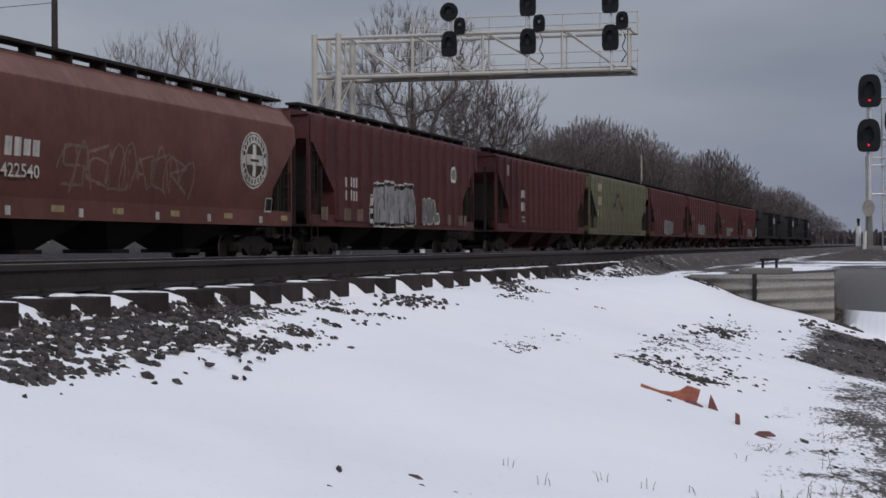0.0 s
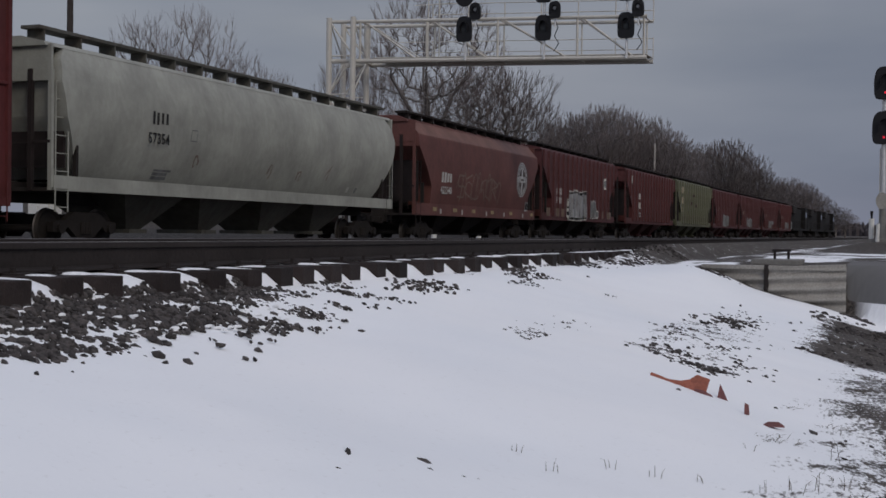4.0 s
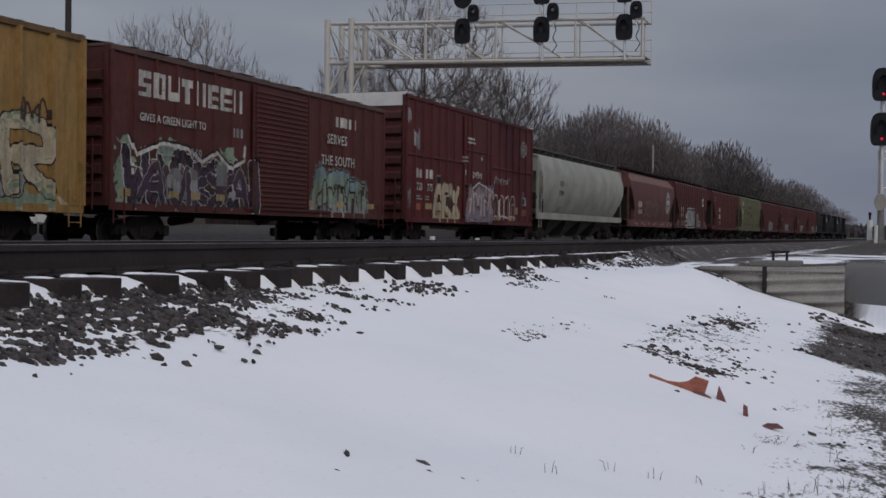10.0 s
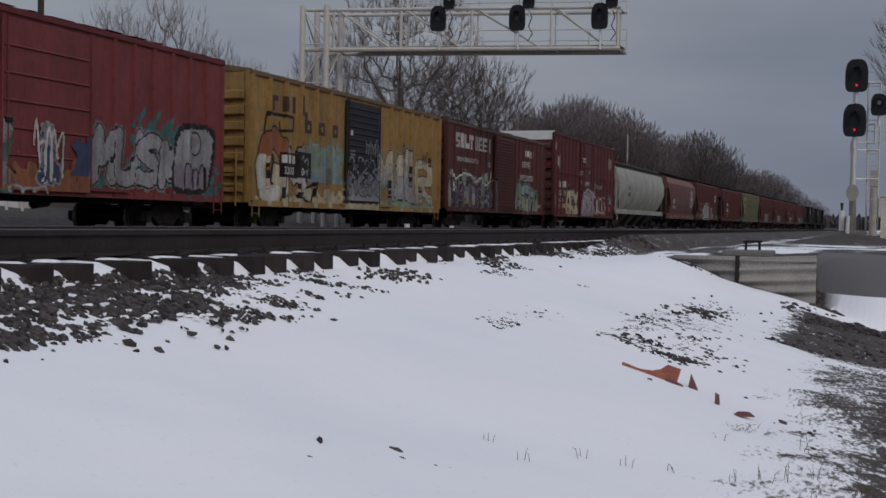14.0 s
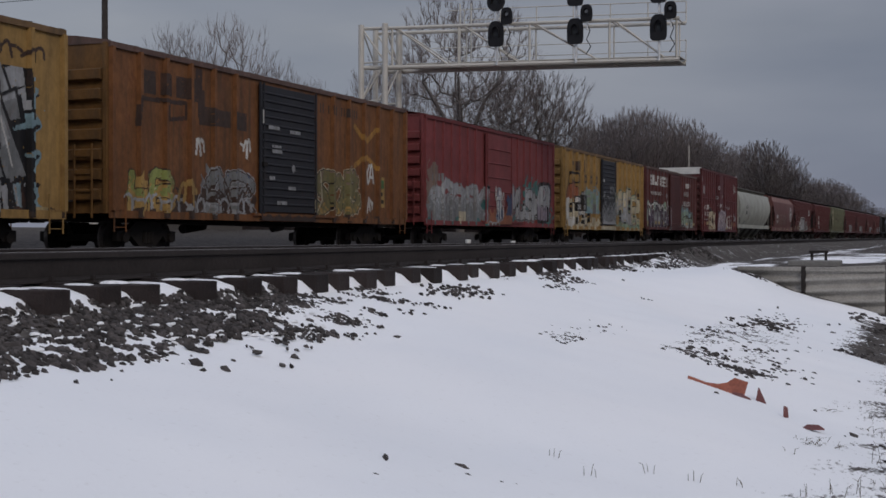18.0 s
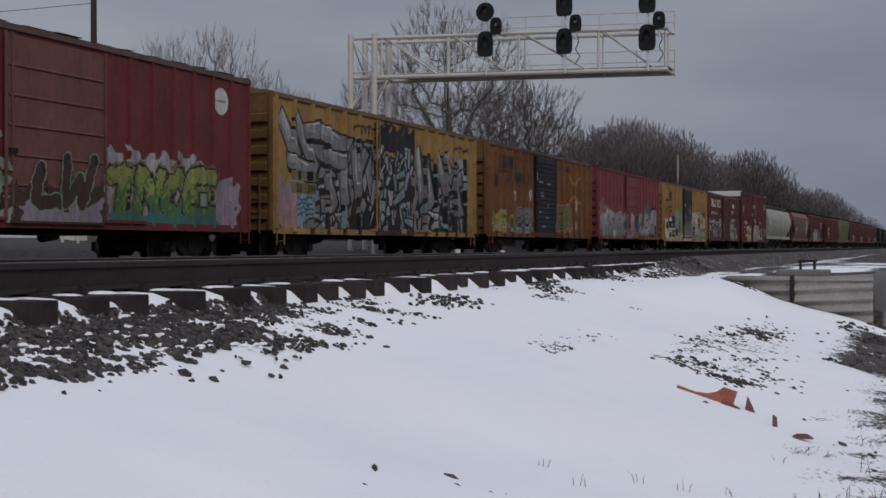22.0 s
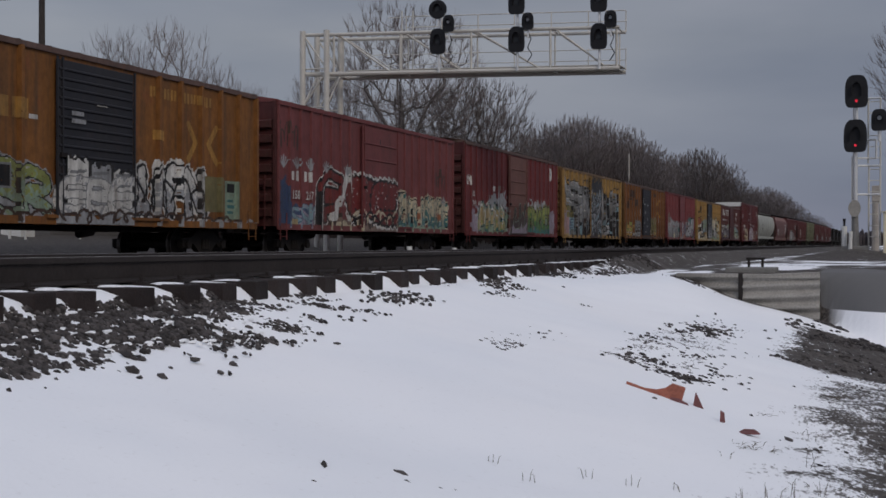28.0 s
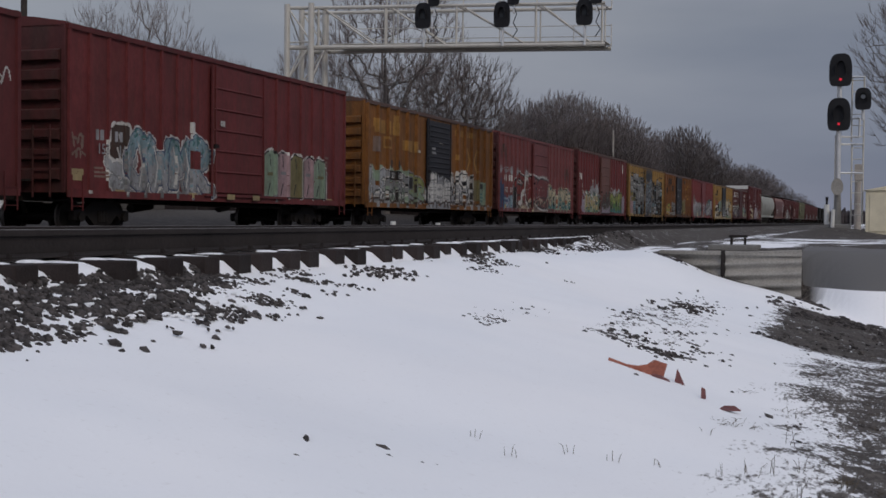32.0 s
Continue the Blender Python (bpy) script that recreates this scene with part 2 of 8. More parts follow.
def ground_material():
    """Old snow over cinders and frozen soil: bare where the ballast, the gravel and the grass come through."""
    m, n, l, b = nodes("snow_over_cinders")
    co, sep = n.new("ShaderNodeTexCoord"), n.new("ShaderNodeSeparateXYZ")
    l.new(co.outputs["Object"], sep.inputs[0])

    def band(axis, a0, a1, b0, b1):
        """1 between a1 and b0, falling to 0 at a0 and b1."""
        r = n.new("ShaderNodeValToRGB")
        mr = n.new("ShaderNodeMapRange")
        lo, hi = a0 - 1, b1 + 1
        mr.inputs[1].default_value, mr.inputs[2].default_value = lo, hi
        l.new(sep.outputs[axis], mr.inputs[0])
        l.new(mr.outputs[0], r.inputs[0])
        e = r.color_ramp.elements
        e[0].position, e[0].color = (a0 - lo) / (hi - lo), (0, 0, 0, 1)
        e[1].position, e[1].color = (b1 - lo) / (hi - lo), (0, 0, 0, 1)
        for p in (a1, b0):
            k = e.new((p - lo) / (hi - lo))
            k.color = (1, 1, 1, 1)
        return r.outputs[0]

    def times(a, c):
        x = n.new("ShaderNodeMath")
        x.operation = "MULTIPLY"
        for s, v in zip(x.inputs, (a, c)):
            if isinstance(v, (int, float)):
                s.default_value = v
            else:
                l.new(v, s)
        return x.outputs[0]

    def top(a, c):
        x = n.new("ShaderNodeMath")
        x.operation = "MAXIMUM"
        l.new(a, x.inputs[0])
        l.new(c, x.inputs[1])
        return x.outputs[0]

    # where the snow has gone
    wide, mid, grain = tex(n, l, 0.35, 3.0), tex(n, l, 2.2, 6.0, (1.0, 1.0, 1.0), 0.65, 5.0), tex(n, l, 26.0, 3.0)
    def ground_shows(tone, region, a, b, lift=0.45):
        """Bare where the noise, lifted in the region, passes a threshold."""
        x = n.new("ShaderNodeMath")
        x.operation, x.inputs[1].default_value = "MULTIPLY_ADD", lift
        l.new(region, x.inputs[0])
        l.new(tone, x.inputs[2])
        return ramp(n, l, x.outputs[0], a + lift, b + lift)

    fine_streak = tex(n, l, 4.6, 9.0, (0.75, 0.75, 1.0), 0.72, 2.0)
    crumbs = tex(n, l, 34.0, 4.0, (1.0, 0.38, 1.0), 0.6, 1.0)
    broken = mixc(n, l, 0.38, fine_streak, crumbs)
    drift = tex(n, l, 0.55, 7.0, (0.55, 1.0, 1.0), 0.66, 12.0)
    bed = times(band(0, -22.0, -20.5, -5.40, -5.22), band(1, -80, -60, 2900, 2950))
    left = ground_shows(mid, times(band(0, -4.80, -4.70, -4.45, -4.05), band(1, -20, -15, 6.0, 7.6)), 0.46, 0.50)
    gravel = ground_shows(broken, times(band(0, -1.75, -0.95, 3, 6), band(1, 12.9, 14.3, 18.4, 19.3)), 0.375, 0.42)
    verge = ground_shows(broken, times(band(0, -1.45, 0.0, 9, 14), band(1, 1.0, 4.0, 13.5, 15.5)), 0.426, 0.486)
    patches = ground_shows(mixc(n, l, 0.36, tex(n, l, 2.6, 7.0, (1, 1, 1), 0.68, 5.0, 62, 0.34), crumbs), times(band(0, -1.35, -0.35, 9, 14), band(1, 1.0, 4.0, 13.0, 14.5)), 0.462, 0.53, 0.27)
    tufts = ground_shows(broken, times(band(0, -3.2, -2.4, -1.7, -1.0), band(1, 10.0, 11.0, 14.5, 17.0)), 0.545, 0.59)
    pad = ground_shows(wide, times(band(0, -1.1, -0.95, 40, 60), times(band(2, -0.94, -0.88, 5, 6), band(1, 18.5, 18.6, 22.5, 23.5))), 0.08, 0.14, 0.75)
    beyond = ground_shows(mixc(n, l, 0.30, drift, broken), times(band(0, -4.3, -3.9, 60, 80), band(1, 20.3, 20.46, 240, 260)), 0.45, 0.49)
    shoulder = top(ground_shows(mid, times(band(0, -5.0, -4.8, -4.7, -4.1), band(1, 11.0, 19.0, 24, 26)), 0.46, 0.52), ground_shows(broken, times(band(0, -5.4, -5.2, -4.1, -3.5), band(1, 19.5, 22.5, 400, 500)), 0.385, 0.42))
    mound = ground_shows(mid, times(band(0, -3.4, -2.2, 0.5, 1.2), band(1, 36.5, 38.0, 44.0, 46.0)), 0.30, 0.36)
    rear = times(band(0, -90, -60, -20.5, -19.5), ramp(n, l, mid, 0.10, 0.2))
    rim = times(band(0, -3.4, -3.3, -0.9, -0.6), band(1, 20.2, 20.3, 22.5, 24.0))
    bare = top(bed, rim)
    for v in (left, gravel, verge, patches, tufts, pad, beyond, shoulder, mound, rear):
        bare = top(bare, v)
    # drifts left lying behind the wall
    keep = n.new("ShaderNodeMath")
    keep.operation = "SUBTRACT"
    keep.use_clamp = True
    l.new(bare, keep.inputs[0])
    l.new(top(ground_shows(fine_streak, times(band(0, -4.2, -3.9, -2.9, -2.5), band(1, 20.6, 20.8, 21.6, 22.6)), 0.30, 0.42),
              ground_shows(fine_streak, times(band(0, -3.1, -2.8, -1.5, -1.0), band(1, 22.0, 23.5, 28.0, 31.0)), 0.30, 0.42)), keep.inputs[1])
    bare = keep.outputs[0]
    soil = mixc(n, l, ramp(n, l, crumbs, 0.34, 0.66), (0.024, 0.020, 0.018), (0.125, 0.112, 0.102))
    soil = mixc(n, l, times(ramp(n, l, mid, 0.35, 0.7), 0.5), soil, (0.058, 0.053, 0.048))
    soil = mixc(n, l, 0.7, soil, mixc(n, l, ramp(n, l, tex(n, l, 5.0, 9.0, (1, 1, 1), 0.75, 4.0), 0.36, 0.62), (0.38, 0.37, 0.36), (1.45, 1.42, 1.40)), "MULTIPLY")
    soil = mixc(n, l, pad, soil, mixc(n, l, ramp(n, l, wide, 0.3, 0.7), (0.125, 0.122, 0.122), (0.150, 0.147, 0.145)))
    snow = mixc(n, l, ramp(n, l, wide, 0.3, 0.7), (0.83, 0.85, 0.88), (0.90, 0.90, 0.91))
    snow = mixc(n, l, times(ramp(n, l, grain, 0.62, 0.74), 0.12), snow, (0.35, 0.33, 0.31))
    l.new(mixc(n, l, bare, snow, soil), b.inputs["Base Color"])
    b.inputs["Roughness"].default_value, b.inputs["Specular IOR Level"].default_value = 0.8, 0.15
    bump(n, l, b, grain, 0.10, 0.02)
    return m


M_GROUND = ground_material()
M_SNOW = surface("snow_cap", (0.86, 0.87, 0.89), 0.8, 0.0, 0.04, 3.0, 30, 0.25, 0.01, 0.15)


# ---- mesh helpers ----
class Geo:
    """Vertices and faces of one part."""

    def __init__(self):
        self.v, self.f, self.mi = [], [], []

    def add(self, verts, faces, mi=0):
        o = len(self.v)
        self.v += [tuple(p) for p in verts]
        self.f += [tuple(i + o for i in f) for f in faces]
        self.mi += [mi] * len(faces)
        return self

    def box(self, x0, x1, y0, y1, z0, z1, mi=0, bev=0.0):
        if bev <= 0:
            return self.add([(x, y, z) for x in (x0, x1) for y in (y0, y1) for z in (z0, z1)],
                            [(0, 1, 3, 2), (4, 6, 7, 5), (0, 4, 5, 1), (2, 3, 7, 6), (0, 2, 6, 4), (1, 5, 7, 3)], mi)
        bm = bmesh.new()
        bmesh.ops.create_cube(bm, size=1)
        for p in bm.verts:
            p.co = ((x0 + x1) / 2 + p.co.x * (x1 - x0), (y0 + y1) / 2 + p.co.y * (y1 - y0), (z0 + z1) / 2 + p.co.z * (z1 - z0))
        bmesh.ops.bevel(bm, geom=bm.edges[:], offset=bev, segments=2, affect="EDGES", profile=0.6)
        bm.verts.index_update()
        self.add([p.co for p in bm.verts], [[p.index for p in f.verts] for f in bm.faces], mi)
        bm.free()
        return self

    def tube(self, pts, radii, n=8, mi=0, cap=True):
        """A tube through the points; radii is one number or one for each point."""
        pts = [Vector(p) for p in pts]
        rs = [radii] * len(pts) if isinstance(radii, (int, float)) else radii
        verts, faces, side = [], [], None
        for i, p in enumerate(pts):
            d = (pts[min(i + 1, len(pts) - 1)] - pts[max(i - 1, 0)]).normalized()
            if side is None:
                side = d.cross(Vector((0, 0, 1)) if abs(d.z) < 0.9 else Vector((1, 0, 0))).normalized()
            side = (side - d * side.dot(d)).normalized()
            up = d.cross(side)
            verts += [p + (side * math.cos(2 * math.pi * k / n) + up * math.sin(2 * math.pi * k / n)) * rs[i] for k in range(n)]
        for i in range(len(pts) - 1):
            faces += [(i * n + k, i * n + (k + 1) % n, (i + 1) * n + (k + 1) % n, (i + 1) * n + k) for k in range(n)]
        if cap:
            faces += [tuple(reversed(range(n))), tuple(range((len(pts) - 1) * n, len(pts) * n))]
        return self.add(verts, faces, mi)

    def prism(self, poly, axis, a, b, mi=0):
        """A closed outline (two coordinates, in order of the other axes) pushed from a to b along the axis."""
        def at(p, c):
            return {0: (c, p[0], p[1]), 1: (p[0], c, p[1]), 2: (p[0], p[1], c)}[axis]
        n = len(poly)
        return self.add([at(p, a) for p in poly] + [at(p, b) for p in poly],
                        [tuple(reversed(range(n))), tuple(range(n, 2 * n))] + [(i, (i + 1) % n, n + (i + 1) % n, n + i) for i in range(n)], mi)

    def mesh(self, name, mats, smooth=False):
        me = bpy.data.meshes.new(name)
        me.from_pydata(self.v, [], self.f)
        for m in (mats if isinstance(mats, (list, tuple)) else [mats]):
            me.materials.append(m)
        if any(self.mi):
            me.polygons.foreach_set("material_index", self.mi)
        bm = bmesh.new()
        bm.from_mesh(me)
        bmesh.ops.recalc_face_normals(bm, faces=bm.faces)
        bm.to_mesh(me)
        bm.free()
        if smooth:
            me.polygons.foreach_set("use_smooth", [True] * len(me.polygons))
            me.set_sharp_from_angle(angle=radians(40))
        return me


def part(name, geo, material, parent=None, label="", at=None, smooth=False):
    """Links a mesh, or what Geo holds, as one object under its thing."""
    ob = new(name, geo if isinstance(geo, bpy.types.Mesh) else geo.mesh(name, material, smooth))
    ob.parent = parent
    if at is not None:
        ob.matrix_basis = at
    if label:
        ob["label"] = label
    return ob


def thing(name, label, category, m=None, group="", kind=""):
    ob = tagged(new(name), label, category, group, kind)
    ob.empty_display_size = 0.3
    if m is not None:
        ob.matrix_basis = m
    return ob


# ---- the ground: one sheet, with the bank, the beds of four tracks and the crossing ----
def smooth(a, b, x):
    t = np.clip((x - a) / (b - a), 0, 1)
    return t * t * (3 - 2 * t)


TRACKS = ((-6.02, 0.0), (-10.15, -0.16), (-14.3, -0.28), (-18.45, -0.35))
GX = (-900, -90, -40, -27, -23.5, -20.6, -16.4, -15.0, -12.5, -11.6, -8.6, -7.9, -5.25, -5.0, -4.86, -4.74, -2.5, 0.0, 1.6, 4.0, 900)
GZ = (1.2, 0.8, 0.5, 0.38, 0.0, -0.60, -0.60, -0.56, -0.52, -0.42, -0.40, -0.27, -0.205, -0.215, -0.255, -0.350, -0.87, -1.37, -1.56, -1.6, -1.5)
FX = (-900, -4.9, -4.2, -3.0, 6.0, 900)
FZ = (0, 0, -0.42, -0.36, -0.34, -0.3)


def height(x, y):
    """The ground's height."""
    near = np.interp(x, GX, GZ)
    far = np.where(x < -4.74, near, np.interp(x, FX, FZ))
    west = smooth(-3.25, -4.3, x)
    edge = 20.66 - 0.35 * smooth(-1.2, 1.5, x) + 4.0 * west
    wide = 0.14 + 1.15 * smooth(-1.1, 0.1, x) + 6.0 * west
    k = smooth(edge - wide, edge, y)
    z = near * (1 - k) + far * k
    crest = (0.30 * np.exp(-((x + 3.15) / 0.8) ** 2) + 0.125 * np.exp(-((x + 1.6) / 0.9) ** 2)) * smooth(15.5, 19.8, y) * (1 - k) * (x > -4.7)
    mound = 0.30 * np.exp(-((x + 1.0) / 1.5) ** 2 - ((y - 42) / 3.5) ** 2)
    roll = 0.03 * np.sin(x * 1.3 + y * 0.55) * np.sin(y * 0.8 - x * 0.4) + 0.018 * np.sin(2.3 * y + 1.1 * x) * np.sin(1.9 * x)
    return z + crest + mound + roll * smooth(-4.6, -3.6, x)


def hz(x, y):
    return float(height(np.array(float(x)), np.array(float(y))))


def build_ground():
    xs = np.unique(np.round(np.concatenate([np.array(GX, float), np.arange(-24, -5.3, 0.8), np.arange(-5.3, 2.6, 0.1), np.arange(2.6, 12, 0.8), np.arange(12, 80, 8),
                                            np.array([120, 200, 350, 600]), -np.array([30, 50, 70, 120, 200, 350, 600])]), 3))
    ys = np.unique(np.round(np.concatenate([np.arange(-60, 2, 4), np.arange(2, 24, 0.1), np.arange(24, 60, 0.6), np.arange(60, 200, 5), np.geomspace(200, 3000, 24)]), 3))
    X, Y = np.meshgrid(xs, ys)
    Z = height(X, Y)
    near = (np.abs(X) < 6) & (Y < 30)
    for i, j in zip(*np.nonzero(near & (X > -4.7))):
        Z[i, j] += 0.010 * noise.noise((X[i, j] * 3.1, Y[i, j] * 3.1, 0)) + 0.022 * noise.noise((X[i, j] * 0.9, Y[i, j] * 0.9, 4))
    nx, ny = len(xs), len(ys)
    idx = np.arange(nx * ny).reshape(ny, nx)
    quads = np.stack([idx[:-1, :-1], idx[:-1, 1:], idx[1:, 1:], idx[1:, :-1]], -1).reshape(-1, 4)
    me = bpy.data.meshes.new("ground")
    me.from_pydata(np.stack([X, Y, Z], -1).reshape(-1, 3).tolist(), [], quads.tolist())
    me.materials.append(M_GROUND)
    me.polygons.foreach_set("use_smooth", [True] * len(me.polygons))
    tagged(new("ground", me), "snow-covered bank, cinders and gravel beside the tracks", "ground", kind="structure")


build_ground()


# ---- tracks ----
def bend(y):
    """How far the line has shifted sideways at y, through an easy reverse curve."""
    return 3.2 * float(smooth(110.0, 300.0, y))


RAIL = [(-0.076, 0), (0.076, 0), (0.076, 0.012), (0.012, 0.03), (0.010, 0.135), (0.037, 0.148), (0.037, 0.178), (0.030, 0.186),
        (-0.030, 0.186), (-0.037, 0.178), (-0.037, 0.148), (-0.010, 0.135), (-0.012, 0.03), (-0.076, 0.012)]


def sweep(section):
    """A rail's section drawn along the line."""
    g, n, ys = Geo(), len(section), (-60, 60, 110, 130, 150, 170, 190, 210, 230, 250, 270, 300, 1500)
    g.add([(p[0] + bend(y), y, p[1]) for y in ys for p in section],
          [tuple(range(n)), tuple(range((len(ys) - 1) * n, len(ys) * n))] + [(j * n + i, j * n + (i + 1) % n, (j + 1) * n + (i + 1) % n, (j + 1) * n + i) for j in range(len(ys) - 1) for i in range(n)])
    return g


def build_tracks():
    for k, (cx, top) in enumerate(TRACKS):
        track = tagged(new(f"track_{k + 1}"), "railway track with rusty rails on dark wooden ties", "track", kind="structure")
        for side in (-0.755, 0.755):
            rail = part("rail", sweep([(cx + side + p[0], top - 0.186 + p[1]) for p in RAIL]), M_RAIL, track)
            part("rail_head", sweep([(cx + side + a, top + b) for a, b in ((-0.029, 0.0005), (0.029, 0.0005), (0.029, 0.003), (-0.029, 0.003))]), M_RAILHEAD, rail, "worn bright running band")
    # the near track's ties, one by one; their far edges lie unevenly
    near = bpy.data.objects["track_1"]
    ends = [4.22, 4.74, 5.28, 5.83, 6.36, 6.80, 7.41, 8.04, 8.56, 9.05, 9.45, 9.98, 10.42, 11.01, 11.46, 12.22, 12.59, 13.15]
    while ends[-1] < 62:
        ends.append(ends[-1] + 0.53 + random.uniform(-0.05, 0.05))
    kinds = [Geo().box(-1.29, 1.29, -0.115, 0.115, -0.18, 0, bev=0.012).mesh("tie", M_TIE), Geo().box(-1.30, 1.27, -0.12, 0.12, -0.175, 0.004, bev=0.02).mesh("tie", M_TIE),
             Geo().box(-1.27, 1.285, -0.108, 0.108, -0.18, -0.004, bev=0.008).mesh("tie", M_TIE)]
    plate = Geo().box(-0.19, 0.19, -0.1, 0.1, 0, 0.014).box(0.11, 0.14, -0.07, -0.045, 0.014, 0.05).box(-0.14, -0.11, 0.045, 0.07, 0.014, 0.05).mesh("tie_plate", M_RAIL)
    snow = Geo()
    for i, e in enumerate(ends):
        y = e - 0.117
        tie = part("tie", kinds[i % 3], None, near, at=pose(TRACKS[0][0] + random.uniform(-0.03, 0.03), y, -0.202, random.uniform(-1, 1), 0, random.uniform(-1.5, 1.5)))
        part("tie_plate", plate, None, tie, at=pose(0.755, 0, 0.003))
        if random.random() < 0.85:
            lump(snow, TRACKS[0][0] + 1.0 + random.uniform(-0.05, 0.05), y + random.uniform(-0.02, 0.04), -0.203, random.uniform(0.11, 0.21), random.uniform(0.08, 0.14), random.uniform(0.008, 0.018))
    tagged(part("tie_snow", snow, M_SNOW, None, smooth=True), "small caps of snow on the tie ends", "snow", kind="stuff")
    for k, (cx, top) in enumerate(TRACKS):
        g = Geo()
        y = 62.5 if k == 0 else 2.0
        while y < 190:
            g.box(cx - 1.28 + bend(y), cx + 1.28 + bend(y), y - 0.11, y + 0.11, top - 0.38, top - 0.2)
            y += 0.53
        ob = part("distant_ties", g, M_TIE, bpy.data.objects[f"track_{k + 1}"])
        ob["kind"] = "stuff"


def lump(g, x, y, z, rx, ry, h, n=9):
    """A low rounded cap of snow."""
    ang = [2 * math.pi * i / n for i in range(n)]
    rr = [random.uniform(0.55, 1.25) for _ in ang]
    ring = [[(x + rx * s * r * math.cos(a), y + ry * s * r * math.sin(a), z + h * k) for a, r in zip(ang, rr)] for s, k in ((1.0, 0.0), (0.85, 0.6), (0.5, 0.95))]
    v = ring[0] + ring[1] + ring[2] + [(x, y, z + h)]
    f = [(i + n * j, (i + 1) % n + n * j, (i + 1) % n + n * (j + 1), i + n * (j + 1)) for j in range(2) for i in range(n)]
    g.add(v, f + [(2 * n + i, 2 * n + (i + 1) % n, 3 * n) for i in range(n)])


build_tracks()

# ---- paint on the cars ----
PAINT = {
    "white": (0.74, 0.73, 0.70), "cream": (0.62, 0.55, 0.40), "silver": (0.40, 0.41, 0.43), "grey": (0.25, 0.26, 0.27), "black": (0.013, 0.013, 0.015),
    "sky": (0.250, 0.370, 0.420), "teal": (0.060, 0.190, 0.190), "green": (0.095, 0.200, 0.075), "lime": (0.300, 0.340, 0.110), "mint": (0.300, 0.400, 0.300),
    "yellow": (0.493, 0.390, 0.208), "orange": (0.360, 0.135, 0.070), "red": (0.200, 0.030, 0.028), "pink": (0.435, 0.299, 0.319), "lilac": (0.348, 0.296, 0.367),
    "navy": (0.056, 0.084, 0.168), "brown": (0.067, 0.040, 0.031), "gold": (0.470, 0.302, 0.101), "faded": (0.268, 0.190, 0.157),
    "ochre": (0.450, 0.235, 0.055), "olive": (0.210, 0.185, 0.085), "violet": (0.070, 0.040, 0.075),
}
SPRAY = {k: car_paint("spray_" + k, tuple(0.82 * c for c in v), dirt=0.6, rusty=0.3, grime=(0.06, 0.05, 0.042), rough=0.55) for k, v in PAINT.items()}
COATS = list(PAINT)


